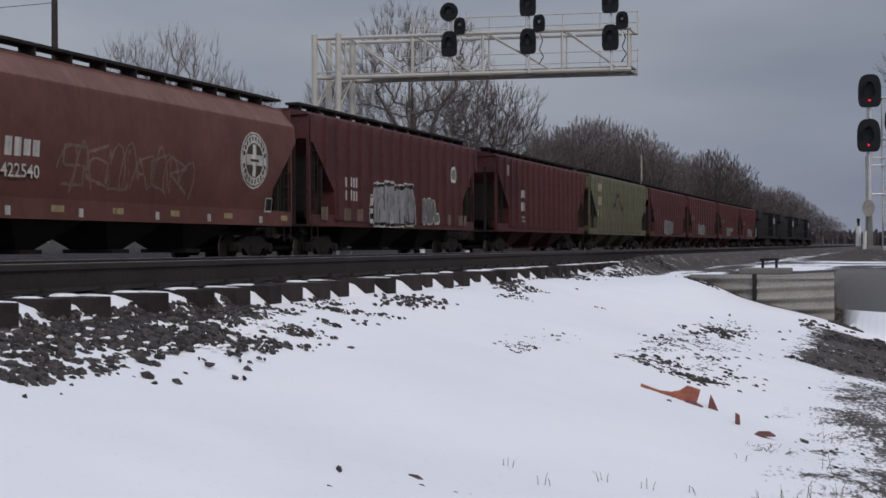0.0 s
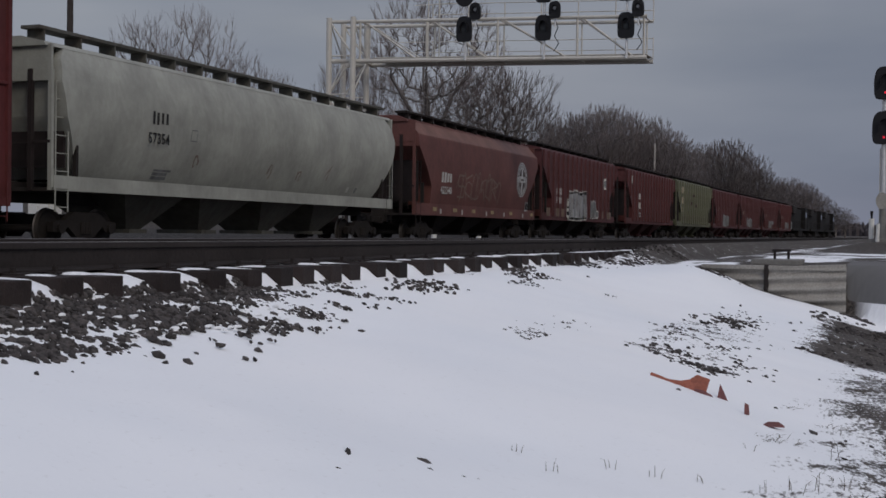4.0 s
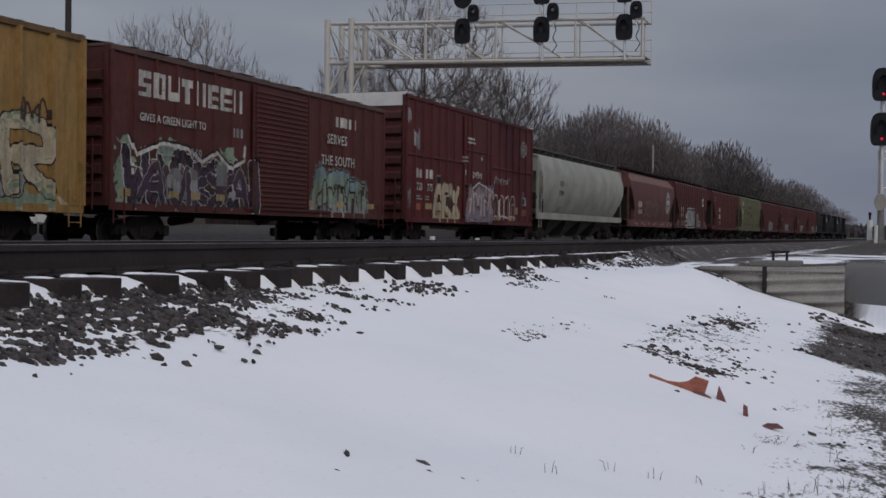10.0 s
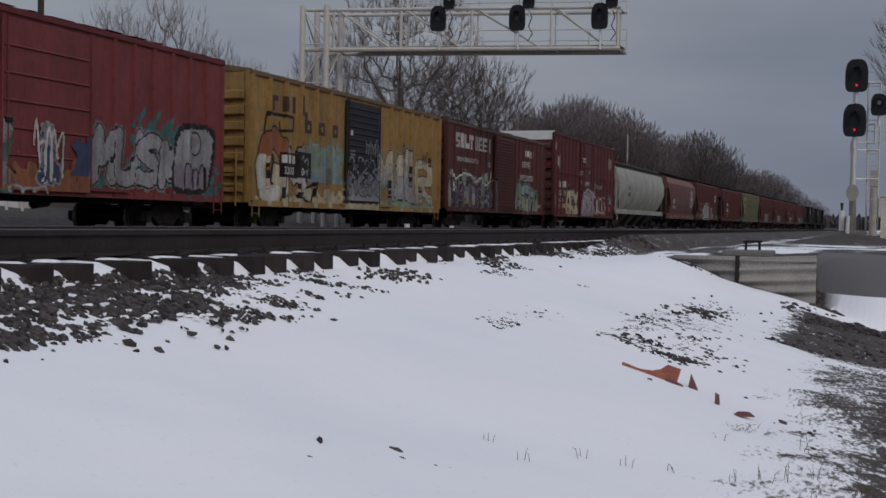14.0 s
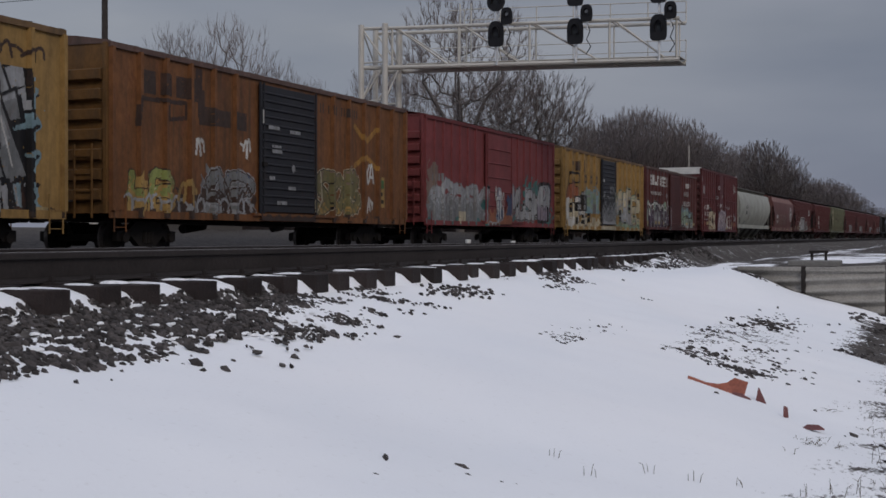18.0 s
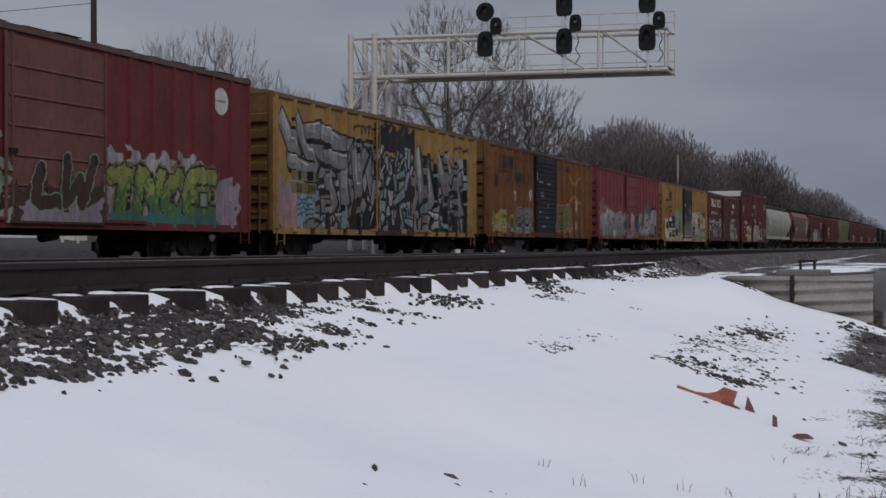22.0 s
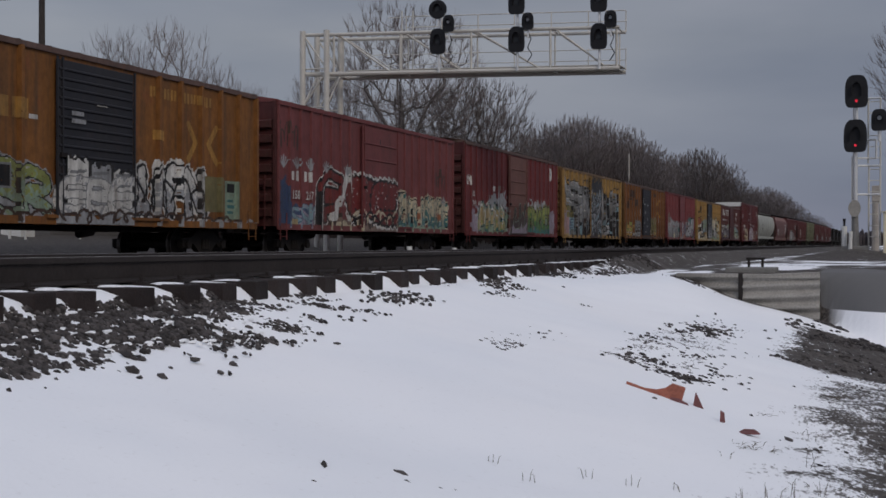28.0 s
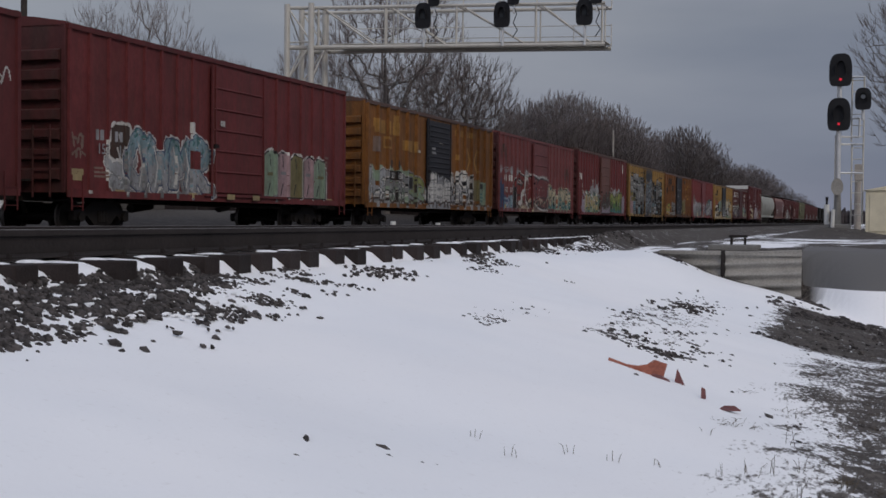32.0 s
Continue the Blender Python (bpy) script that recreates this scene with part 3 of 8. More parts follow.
class Side:
    """What is painted on one side of a car: a fine grid of paint, laid over the ribs as thin coats."""

    STEP = 0.024

    def __init__(self, length, z0, z1, seed):
        self.rng = np.random.RandomState(seed)
        self.nu, self.nv = int(length / self.STEP), int((z1 - z0) / self.STEP)
        self.length, self.z0 = length, z0
        self.u, self.v = np.meshgrid((np.arange(self.nu) + 0.5) * self.STEP, (np.arange(self.nv) + 0.5) * self.STEP + z0, indexing="ij")
        self.c = np.full((self.nu, self.nv), -1, int)

    def fill(self, mask, colour=None):
        """Sprays a region, or bares it again."""
        self.c[mask] = COATS.index(colour) if colour else -1

    def rect(self, u, v, w, h, colour):
        self.fill((abs(self.u - u) < w / 2) & (abs(self.v - v) < h / 2), colour)

    def disc(self, u, v, r, colour, r0=0.0):
        d = np.hypot(self.u - u, self.v - v)
        self.fill((d < r) & (d >= r0), colour)

    def way(self, pts, du=0.0, dv=0.0):
        """Distance from a line through the points."""
        best = np.full(self.u.shape, 9.0)
        for (a, b), (c, d) in zip(pts[:-1], pts[1:]):
            lu, lv = c - a, d - b
            k = np.clip(((self.u - du - a) * lu + (self.v - dv - b) * lv) / max(lu * lu + lv * lv, 1e-6), 0, 1)
            best = np.minimum(best, np.hypot(self.u - du - a - k * lu, self.v - dv - b - k * lv))
        return best

    def line(self, pts, r, colour):
        self.fill(self.way(pts) < r, colour)

    def slab(self, u0, v0, u1, v1, r, colour, taper=0.25):
        """A flat-ended bar, wider at one end."""
        long = math.hypot(u1 - u0, v1 - v0)
        a, b = (u1 - u0) / long, (v1 - v0) / long
        p, q = (self.u - (u0 + u1) / 2) * a + (self.v - (v0 + v1) / 2) * b, -(self.u - u0) * b + (self.v - v0) * a
        self.fill(np.maximum(abs(p + 0.3 * q) - long / 2 - 0.6 * r, abs(q) - r * (1 + taper * p / long)) < 0, colour)

    def ragged(self, scale):
        """Smooth noise over the side, about -1 to 1."""
        n = [self.rng.uniform(0, 6.28, 4) for _ in range(3)]
        k = [self.rng.uniform(0.6, 1.6, 4) / scale for _ in range(3)]
        return sum(np.sin(k[i][0] * self.u * 6 + n[i][0] + 2 * np.sin(k[i][1] * self.v * 5 + n[i][1])) for i in range(3)) / 3

    def cloud(self, u0, u1, v0, v1, colour, edge=0.25):
        """A sprayed ground with an uneven upper edge."""
        r = self.ragged(0.7) * edge
        self.fill((self.u > u0 + r) & (self.u < u1 + r * 0.7) & (self.v > v0) & (self.v < v1 + r), colour)

    def letters(self, u0, u1, v0, v1, count, fill, outline, second=None, shine=None, thick=0.16, edge=0.05):
        """A row of bloated sprayed forms with outlines."""
        rng, w = self.rng, (u1 - u0) / count
        for i in range(count):
            a, b = u0 + i * w + 0.04 * w, u0 + (i + 1) * w - 0.02 * w
            lo, hi = v0 + rng.uniform(0, 0.1), v1 - rng.uniform(0, 0.18) * (v1 - v0)
            t = min(thick * rng.uniform(0.85, 1.15), w * 0.36)
            a, b, lo, hi = a + t, b - t, lo + t, hi - t
            m, mv = (a + b) / 2, (lo + hi) / 2
            kind = rng.randint(7)
            bend = rng.uniform(-0.25, 0.25) * w
            forms = [
                [[(a, lo), (a + bend * 0.4, hi), (b, hi * 0.7 + lo * 0.3), (a, mv), (b, lo)]],
                [[(b, hi), (a, hi * 0.8 + lo * 0.2), (a, lo * 0.8 + hi * 0.2), (b, lo)]],
                [[(a, lo), (m + bend, hi), (b, lo)], [(a * 0.7 + b * 0.3, mv), (b * 0.7 + a * 0.3, mv * 0.9 + lo * 0.1)]],
                [[(a, hi), (a, lo), (b, lo), (b, hi)]],
                [[(a, hi), (b, hi)], [(m, hi), (m + bend, lo)]],
                [[(a, lo), (a, hi), (m, mv), (b, hi), (b, lo)]],
                [[(b, hi), (a, hi), (a, mv), (b, mv), (b, lo), (a, lo)]],
            ][kind]
            wob = self.ragged(0.35) * 0.02
            d = np.min([self.way(p) for p in forms], axis=0) + wob
            self.fill(d < t + edge, outline)
            self.fill(d < t, fill)
            if second:
                self.fill((d < t) & (self.v < lo + (hi - lo) * (0.35 + 0.12 * self.ragged(0.4))), second)
            if shine:
                d3 = np.min([self.way(p, -t * 0.35, t * 0.4) for p in forms], axis=0)
                self.fill((d < t * 0.9) & (d3 < t * 0.16), shine)

    def shards(self, u0, u1, v0, v1, count, fills, outline="black", shine="white", long=(0.6, 1.5), wide=(0.16, 0.34), edge=0.05):
        """Wild angular pieces over one another, each with an outline, a shadow and a bright edge."""
        rng = self.rng
        for i in range(count):
            a, b = rng.uniform(u0, u1), rng.uniform(v0, v1)
            t = rng.choice([1.25, 1.45, 1.75, 2.0, 0.9, 0.25, -0.2]) + rng.uniform(-0.15, 0.15)
            h, w, lean = rng.uniform(*long) / 2, rng.uniform(*wide) / 2, rng.uniform(-0.3, 0.3)
            p, q = (self.u - a) * math.cos(t) + (self.v - b) * math.sin(t), -(self.u - a) * math.sin(t) + (self.v - b) * math.cos(t)
            q = q + lean * p * 0.3
            d = np.maximum(abs(p) - h, abs(q) - w * (1 + 0.35 * p / h))
            ok = (self.u > u0 - 0.2) & (self.u < u1 + 0.2) & (self.v > v0 - 0.1) & (self.v < v1 + 0.25)
            self.fill((np.maximum(abs(p - edge) - h, abs(q + edge * 1.5) - w) < edge) & ok, outline)
            self.fill((d < edge) & ok, outline)
            self.fill((d < 0) & ok, fills[rng.randint(len(fills))])
            if shine and rng.rand() < 0.6:
                self.fill((d < -0.02) & (q > w - 0.075) & ok, shine)
            if rng.rand() < 0.35:
                self.fill((d < -0.02) & (abs(p - h * rng.uniform(-0.5, 0.5)) < 0.02) & ok, outline)

    STROKES = (
        (((1, 0.9), (0.4, 1), (0, 0.75), (0.5, 0.5), (1, 0.25), (0.5, 0), (0, 0.1)),),
        (((0, 0), (0.3, 1), (0.6, 1), (1, 0)), ((0.2, 0.4), (0.85, 0.4))),
        (((0, 0), (0.05, 1), (0.7, 1), (0.9, 0.7), (0.1, 0.5), (1, 0)),),
        (((1, 1), (0.1, 0.95), (0, 0.5), (0.1, 0.05), (1, 0)), ((0.05, 0.5), (0.8, 0.52))),
        (((0.5, 1), (0, 0.6), (0.1, 0.1), (0.6, 0), (1, 0.4), (0.8, 0.95), (0.4, 1)),),
        (((0, 0), (0.05, 1), (0.9, 0.05), (1, 1)),),
        (((0, 0), (0, 1)), ((1, 1), (0.1, 0.5), (1, -0.1))),
        (((0, 1), (0.45, 0.05), (0.55, 0.05), (1, 1.1)),),
    )

    GLYPHS = {
        "A": (((0, 0), (0.4, 1), (0.6, 1), (1, 0)), ((0.2, 0.38), (0.8, 0.38))), "B": (((0, 0), (0, 1), (0.75, 0.95), (0.8, 0.65), (0.1, 0.52), (0.95, 0.35), (0.8, 0.02), (0, 0)),),
        "C": (((1, 0.85), (0.5, 1), (0.05, 0.7), (0.05, 0.3), (0.5, 0), (1, 0.15)),), "E": (((1, 1), (0, 0.95), (0, 0.05), (1, 0)), ((0, 0.5), (0.8, 0.52))),
        "H": (((0, 0), (0, 1)), ((1, 0), (1, 1)), ((0, 0.5), (1, 0.5))), "I": (((0.5, 0), (0.5, 1)), ((0.3, 0), (0.7, 0))), "K": (((0, 0), (0, 1)), ((1, 1), (0.1, 0.5), (1, 0))),
        "L": (((0.1, 1), (0, 0.05), (1, 0)),), "M": (((0, 0), (0.1, 1), (0.5, 0.4), (0.9, 1), (1, 0)),), "N": (((0, 0), (0.05, 1), (0.95, 0), (1, 1)),),
        "O": (((0.5, 1), (0.05, 0.7), (0.05, 0.3), (0.5, 0), (0.95, 0.3), (0.95, 0.7), (0.5, 1)),), "P": (((0, 0), (0, 1), (0.9, 0.9), (0.8, 0.55), (0, 0.5)),),
        "R": (((0, 0), (0, 1), (0.85, 0.92), (0.8, 0.58), (0.1, 0.5), (1, 0)),), "S": (((1, 0.9), (0.4, 1), (0, 0.75), (0.5, 0.5), (1, 0.25), (0.5, 0), (0, 0.1)),),
        "T": (((0, 0.95), (1, 1)), ((0.5, 1), (0.45, 0))), "U": (((0, 1), (0.05, 0.2), (0.5, 0), (0.95, 0.2), (1, 1)),), "V": (((0, 1), (0.5, 0), (1, 1)),),
        "W": (((0, 1), (0.2, 0), (0.5, 0.6), (0.8, 0), (1, 1)),), "X": (((0, 0), (1, 1)), ((0, 1), (1, 0))), "Z": (((0, 1), (1, 0.95), (0, 0.05), (1, 0)),),
    }

    def flowing(self, u0, u1, v0, v1, count, fills, outline="black", halo=None, thick=0.17, edge=0.03, forms=None):
        """Sprayed flowing forms, swollen and leaning over one another, filled in blended tones."""
        rng, w = self.rng, (u1 - u0) / count
        tone = (0.45 * self.ragged(0.22) + 0.6 * self.ragged(0.5) + 0.9 * (self.v - (v0 + v1) / 2) / (v1 - v0) * 2) / 2.5
        pick = np.clip(((tone + 1) / 2 * len(fills)).astype(int), 0, len(fills) - 1)
        swell = 1 + (0.22 if forms else 0.35) * self.ragged(0.4)
        lean, every = rng.uniform(-0.12, 0.22), []
        for i in range(count):
            t = min(thick * rng.uniform(0.9, 1.1), w * 0.18) if forms else min(thick * rng.uniform(0.85, 1.2), w * 0.24)
            a, b = u0 + i * w - 0.10 * w + t, u0 + (i + 1) * w + 0.10 * w - t
            lo, hi = v0 + t + rng.uniform(-0.05, 0.1), v1 - t - rng.uniform(0, 0.22) * (v1 - v0)
            best = None
            for line in (self.GLYPHS[forms[i]] if forms else self.STROKES[rng.randint(len(self.STROKES))]):
                k = [(a + (b - a) * (p + rng.uniform(-0.09, 0.09)) + lean * (hi - lo) * q, lo + (hi - lo) * (q + rng.uniform(-0.05, 0.05))) for p, q in line]
                pts = []
                for j in range(len(k) - 1):
                    p0, p1, p2, p3 = k[max(j - 1, 0)], k[j], k[j + 1], k[min(j + 2, len(k) - 1)]
                    for s in (0, 0.25, 0.5, 0.75):
                        pts.append(tuple(0.5 * (2 * p1[c] + (p2[c] - p0[c]) * s + (2 * p0[c] - 5 * p1[c] + 4 * p2[c] - p3[c]) * s * s + (3 * p1[c] - p0[c] - 3 * p2[c] + p3[c]) * s ** 3) for c in (0, 1)))
                d = self.way(pts + [k[-1]]) / swell
                best = d if best is None else np.minimum(best, d)
            every.append((best, t))
        if halo:
            for d, t in every:
                self.fill(d < t + edge * 2.0, halo)
        for d, t in every:
            self.fill(d < t + edge, outline)
            for k, colour in enumerate(fills):
                self.fill((d < t) & (pick == k), colour)
            self.fill((d > t * 0.5) & (d < t * 0.68) & (self.ragged(0.3) > 0.6), halo or fills[0])

    def bubbles(self, u0, u1, v0, v1, count, fill, outline, rim=None, second=None):
        """A throw-up: fat overlapping bubbles with a rim and a few inner strokes."""
        rng, w = self.rng, (u1 - u0) / count
        mids = [(u0 + (i + 0.5) * w + rng.uniform(-0.06, 0.06) * w, (v0 + v1) / 2 + rng.uniform(-0.05, 0.05)) for i in range(count)]
        size = [(w * rng.uniform(0.56, 0.70), (v1 - v0) / 2 * rng.uniform(0.85, 1.0), rng.uniform(-0.25, 0.25)) for _ in mids]
        wob = self.ragged(0.3) * 0.06
        d = [(((self.u - a - tilt * (self.v - b)) / p) ** 4 + ((self.v - b) / q) ** 4) ** 0.25 + wob for (a, b), (p, q, tilt) in zip(mids, size)]
        if rim:
            self.fill(np.min(d, axis=0) < 1.22, rim)
        self.fill(np.min(d, axis=0) < 1.12, outline)
        for k, (a, b) in enumerate(mids):
            self.fill(d[k] < 1.06, outline)
            self.fill(d[k] < 0.95, fill)
            if second:
                self.fill((d[k] < 0.95) & (self.v < b - 0.1 * self.ragged(0.3) - size[k][1] * 0.2), second)
            p, q = size[k][0], size[k][1]
            self.line([(a + rng.uniform(-0.1, 0.1), b + q * 0.15), (a + rng.uniform(-0.15, 0.15) * p, b + q * rng.uniform(0.35, 0.6))], 0.03, outline)
            self.line([(a + rng.uniform(-0.2, 0.2) * p, b - q * 0.9), (a + rng.uniform(-0.2, 0.2) * p, b - q * rng.uniform(0.2, 0.4))], 0.03, outline)

    def scrawl(self, u0, u1, v0, v1, colour, r=0.03, n=9):
        """A quick handwritten tag: looping strokes with a few breaks."""
        rng = self.rng
        a, b, c = rng.uniform(0, 6.28, 3)
        s = np.linspace(0, 1, 5 * n + 1)
        x = u0 + (u1 - u0) * s + 0.55 * (u1 - u0) / n * np.sin(3.14 * n * s + a) + 0.2 * (u1 - u0) / n * np.sin(5.1 * n * s + b)
        y = (v0 + v1) / 2 + (v1 - v0) * (0.33 * np.sin(3.14 * n * s + a + 1.4) + 0.17 * np.sin(4.3 * n * s + c) + 0.08 * np.sin(9.0 * s + b))
        cut = sorted({0, 5 * n, *rng.randint(3, 5 * n - 2, max(1, n // 5))})
        for p, q in zip(cut[:-1], cut[1:]):
            self.line(list(zip(x[p:q], y[p:q])) if q - p > 2 else [(x[p], y[p]), (x[q], y[q])], r, colour)

    def bars(self, u, v, chars, h, colour, gap=0.45, w=0.6):
        """Illegible or brand lettering: one plain bar for each character."""
        for ch in chars:
            if ch != " ":
                self.rect(u + h * w / 2, v, h * w * (1 - gap), h * self.rng.uniform(0.9, 1.0), colour)
            u += h * w

    def smalls(self, u, v, rows, w, colour, h=0.05):
        for i in range(rows):
            k = self.rng.uniform(0.6, 1.0)
            self.rect(u + w * k / 2, v - i * h * 1.9, w * k, h, colour)

    def wear(self, amount=0.1):
        """Flaked-off paint."""
        f = self.ragged(0.12) + self.ragged(0.3) * 0.7
        self.c[f > 1.25 - amount] = -1

    def build(self, parent, profile, name="graffiti", y0=0.0, label="sprayed graffiti and stencilled marks"):
        """One mesh: runs of one colour up each column, at the depth of the panel or rib below."""
        if (self.c >= 0).sum() == 0:
            return None
        xs = profile(np.arange(self.nu + 1) * self.STEP + y0)
        full = (self.c >= 0).any(axis=1)
        cuts, run_start, gap = [], None, 0
        for i in range(self.nu + 1):
            if i < self.nu and full[i]:
                run_start, gap = (i if run_start is None else run_start), 0
            elif run_start is not None:
                gap += 1
                if gap >= 3 or i == self.nu:
                    cuts.append((run_start, i - gap + 1))
                    run_start = None
        return [self.piece(parent, xs, name, y0, label, a, b) for a, b in cuts]

    def piece(self, parent, xs, name, y0, label, first, last):
        verts, faces, mi, used = [], [], [], {}
        s = self.STEP
        for i in range(first, last):
            col = self.c[i]
            cut = np.nonzero(np.diff(col))[0] + 1
            lo = 0
            for hi in (*cut, self.nv):
                k = col[lo]
                if k >= 0:
                    o = len(verts)
                    x, a, b, z, w = xs[i], y0 + i * s, y0 + (i + 1) * s, self.z0 + lo * s, self.z0 + hi * s
                    if callable(xs[i]):
                        x0, x1 = xs[i](z), xs[i](w)
                        verts += [(x0, a, z), (x0, b, z), (x1, b, w), (x1, a, w)]
                    else:
                        verts += [(x, a, z), (xs[i + 1], b, z), (xs[i + 1], b, w), (x, a, w)]
                    faces.append((o, o + 1, o + 2, o + 3))
                    mi.append(used.setdefault(k, len(used)))
                lo = hi
        me = bpy.data.meshes.new(name)
        me.from_pydata(verts, [], faces)
        for k in used:
            me.materials.append(SPRAY[COATS[k]])
        me.polygons.foreach_set("material_index", mi)
        return part(name, me, None, parent, label)


HALF_W = 1.53


def words(text, parent, x, y, z, size, colour, name="lettering", squeeze=1.0, spacing=1.0):
    """Stencilled words on the side that faces +x."""
    cu = bpy.data.curves.new(name, "FONT")
    cu.body, cu.size, cu.extrude, cu.space_character, cu.resolution_u, cu.offset = text, size, 0.001, spacing, 2, size * 0.012
    tmp = new("tmp", cu)
    dg = bpy.context.evaluated_depsgraph_get()
    me = bpy.data.meshes.new_from_object(tmp.evaluated_get(dg))
    bpy.data.objects.remove(tmp)
    bpy.data.curves.remove(cu)
    me.name = name
    me.materials.clear()
    me.materials.append(SPRAY[colour])
    return part(name, me, None, parent, at=Matrix(((0, 0, 1, x + (0.052 if x < HALF_W + 0.02 else 0)), (squeeze, 0, 0, y), (0, 1, 0, z), (0, 0, 0, 1))))


# ---- trucks, wheels, couplers: shared by all cars ----
WHEEL_R = 0.42


def truck_meshes():
    g = Geo()
    for s in (-1, 1):
        x = s * 0.755
        # tread and flange
        n = 20
        rings = [(-0.065, 0.42), (0.03, 0.425), (0.05, 0.45), (0.065, 0.44)]
        verts = [(x - s * a, r * math.cos(2 * math.pi * k / n), r * math.sin(2 * math.pi * k / n)) for a, r in rings for k in range(n)]
        faces = [(j * n + k, j * n + (k + 1) % n, (j + 1) * n + (k + 1) % n, (j + 1) * n + k) for j in range(3) for k in range(n)]
        g.add(verts, faces, 1)
        g.add([(x + s * 0.065, 0.42 * math.cos(2 * math.pi * k / n), 0.42 * math.sin(2 * math.pi * k / n)) for k in range(n)] +
              [(x + s * 0.02, 0.33 * math.cos(2 * math.pi * k / n), 0.33 * math.sin(2 * math.pi * k / n)) for k in range(n)] +
              [(x + s * 0.07, 0.13 * math.cos(2 * math.pi * k / n), 0.13 * math.sin(2 * math.pi * k / n)) for k in range(n)],
              [(j * n + k, j * n + (k + 1) % n, (j + 1) * n + (k + 1) % n, (j + 1) * n + k) for j in range(2) for k in range(n)] + [tuple(range(2 * n, 3 * n))], 0)
    g.tube([(-1.08, 0, 0), (1.08, 0, 0)], 0.085, 10)
    wheel = g.mesh("wheelset", [M_TRUCK, M_TREAD], True)
    f = Geo()
    # side frame: arch bar shape with a window over each axle box
    out = [(-1.12, 0.34), (-1.12, 0.56), (-0.72, 0.60), (-0.42, 0.78), (0.42, 0.78), (0.72, 0.60), (1.12, 0.56), (1.12, 0.34), (0.74, 0.34), (0.62, 0.46), (0.30, 0.22), (-0.30, 0.22), (-0.62, 0.46), (-0.74, 0.34)]
    f.prism(out, 0, -0.08, 0.08)
    for y in (-0.89, 0.89):
        f.tube([(0.07, y, 0.42), (0.15, y, 0.42)], 0.12, 10)
    for y in (-0.13, 0.0, 0.13):
        f.tube([(0.09, y, 0.3), (0.09, y, 0.56)], 0.055, 8)
    frame_me = f.mesh("side_frame", M_TRUCK)
    return wheel, frame_me, Geo().box(-1.0, 1.0, -0.17, 0.17, 0.5, 0.74, bev=0.02).mesh("bolster", M_STEEL_DARK)


WHEELSET, SIDE_FRAME, BOLSTER = truck_meshes()
SPIN = []
CARS = []


def add_truck(car, y, name="truck"):
    t = new(name)
    t.parent = car
    t.matrix_basis = pose(0, y, 0)
    t.empty_display_size = 0.2
    for s in (-1, 1):
        part("side_frame", SIDE_FRAME, None, t, at=pose(s * 1.0, 0, 0, 0, 0, 0 if s > 0 else 180))
    part("bolster", BOLSTER, None, t)
    for a in (-0.89, 0.89):
        w = part("wheelset", WHEELSET, None, t, at=pose(0, a, WHEEL_R))
        SPIN.append((w, a))


COUPLER = Geo().box(-0.13, 0.13, -0.45, 0.45, 0.78, 0.98, bev=0.03).box(-0.05, 0.17, 0.35, 0.62, 0.74, 1.02, bev=0.03).mesh("coupler", M_TRUCK)


def add_ends(car, half, reach):
    for s in (-1, 1):
        part("coupler", COUPLER, None, car, at=pose(0, s * (half + reach * 0.45), 0, 0, 0, 0 if s > 0 else 180))


def ladder(g, x, y0, y1, z0, z1, step=0.38, r=0.014):
    """Rungs between two stiles on a car's side."""
    for y in (y0, y1):
        g.box(x - 0.012, x + 0.012, y - 0.012, y + 0.012, z0, z1)
    z = z0 + 0.1
    while z < z1:
        g.box(x - r, x + r, y0, y1, z - r, z + r)
        z += step
    return g


# ---- box cars ----

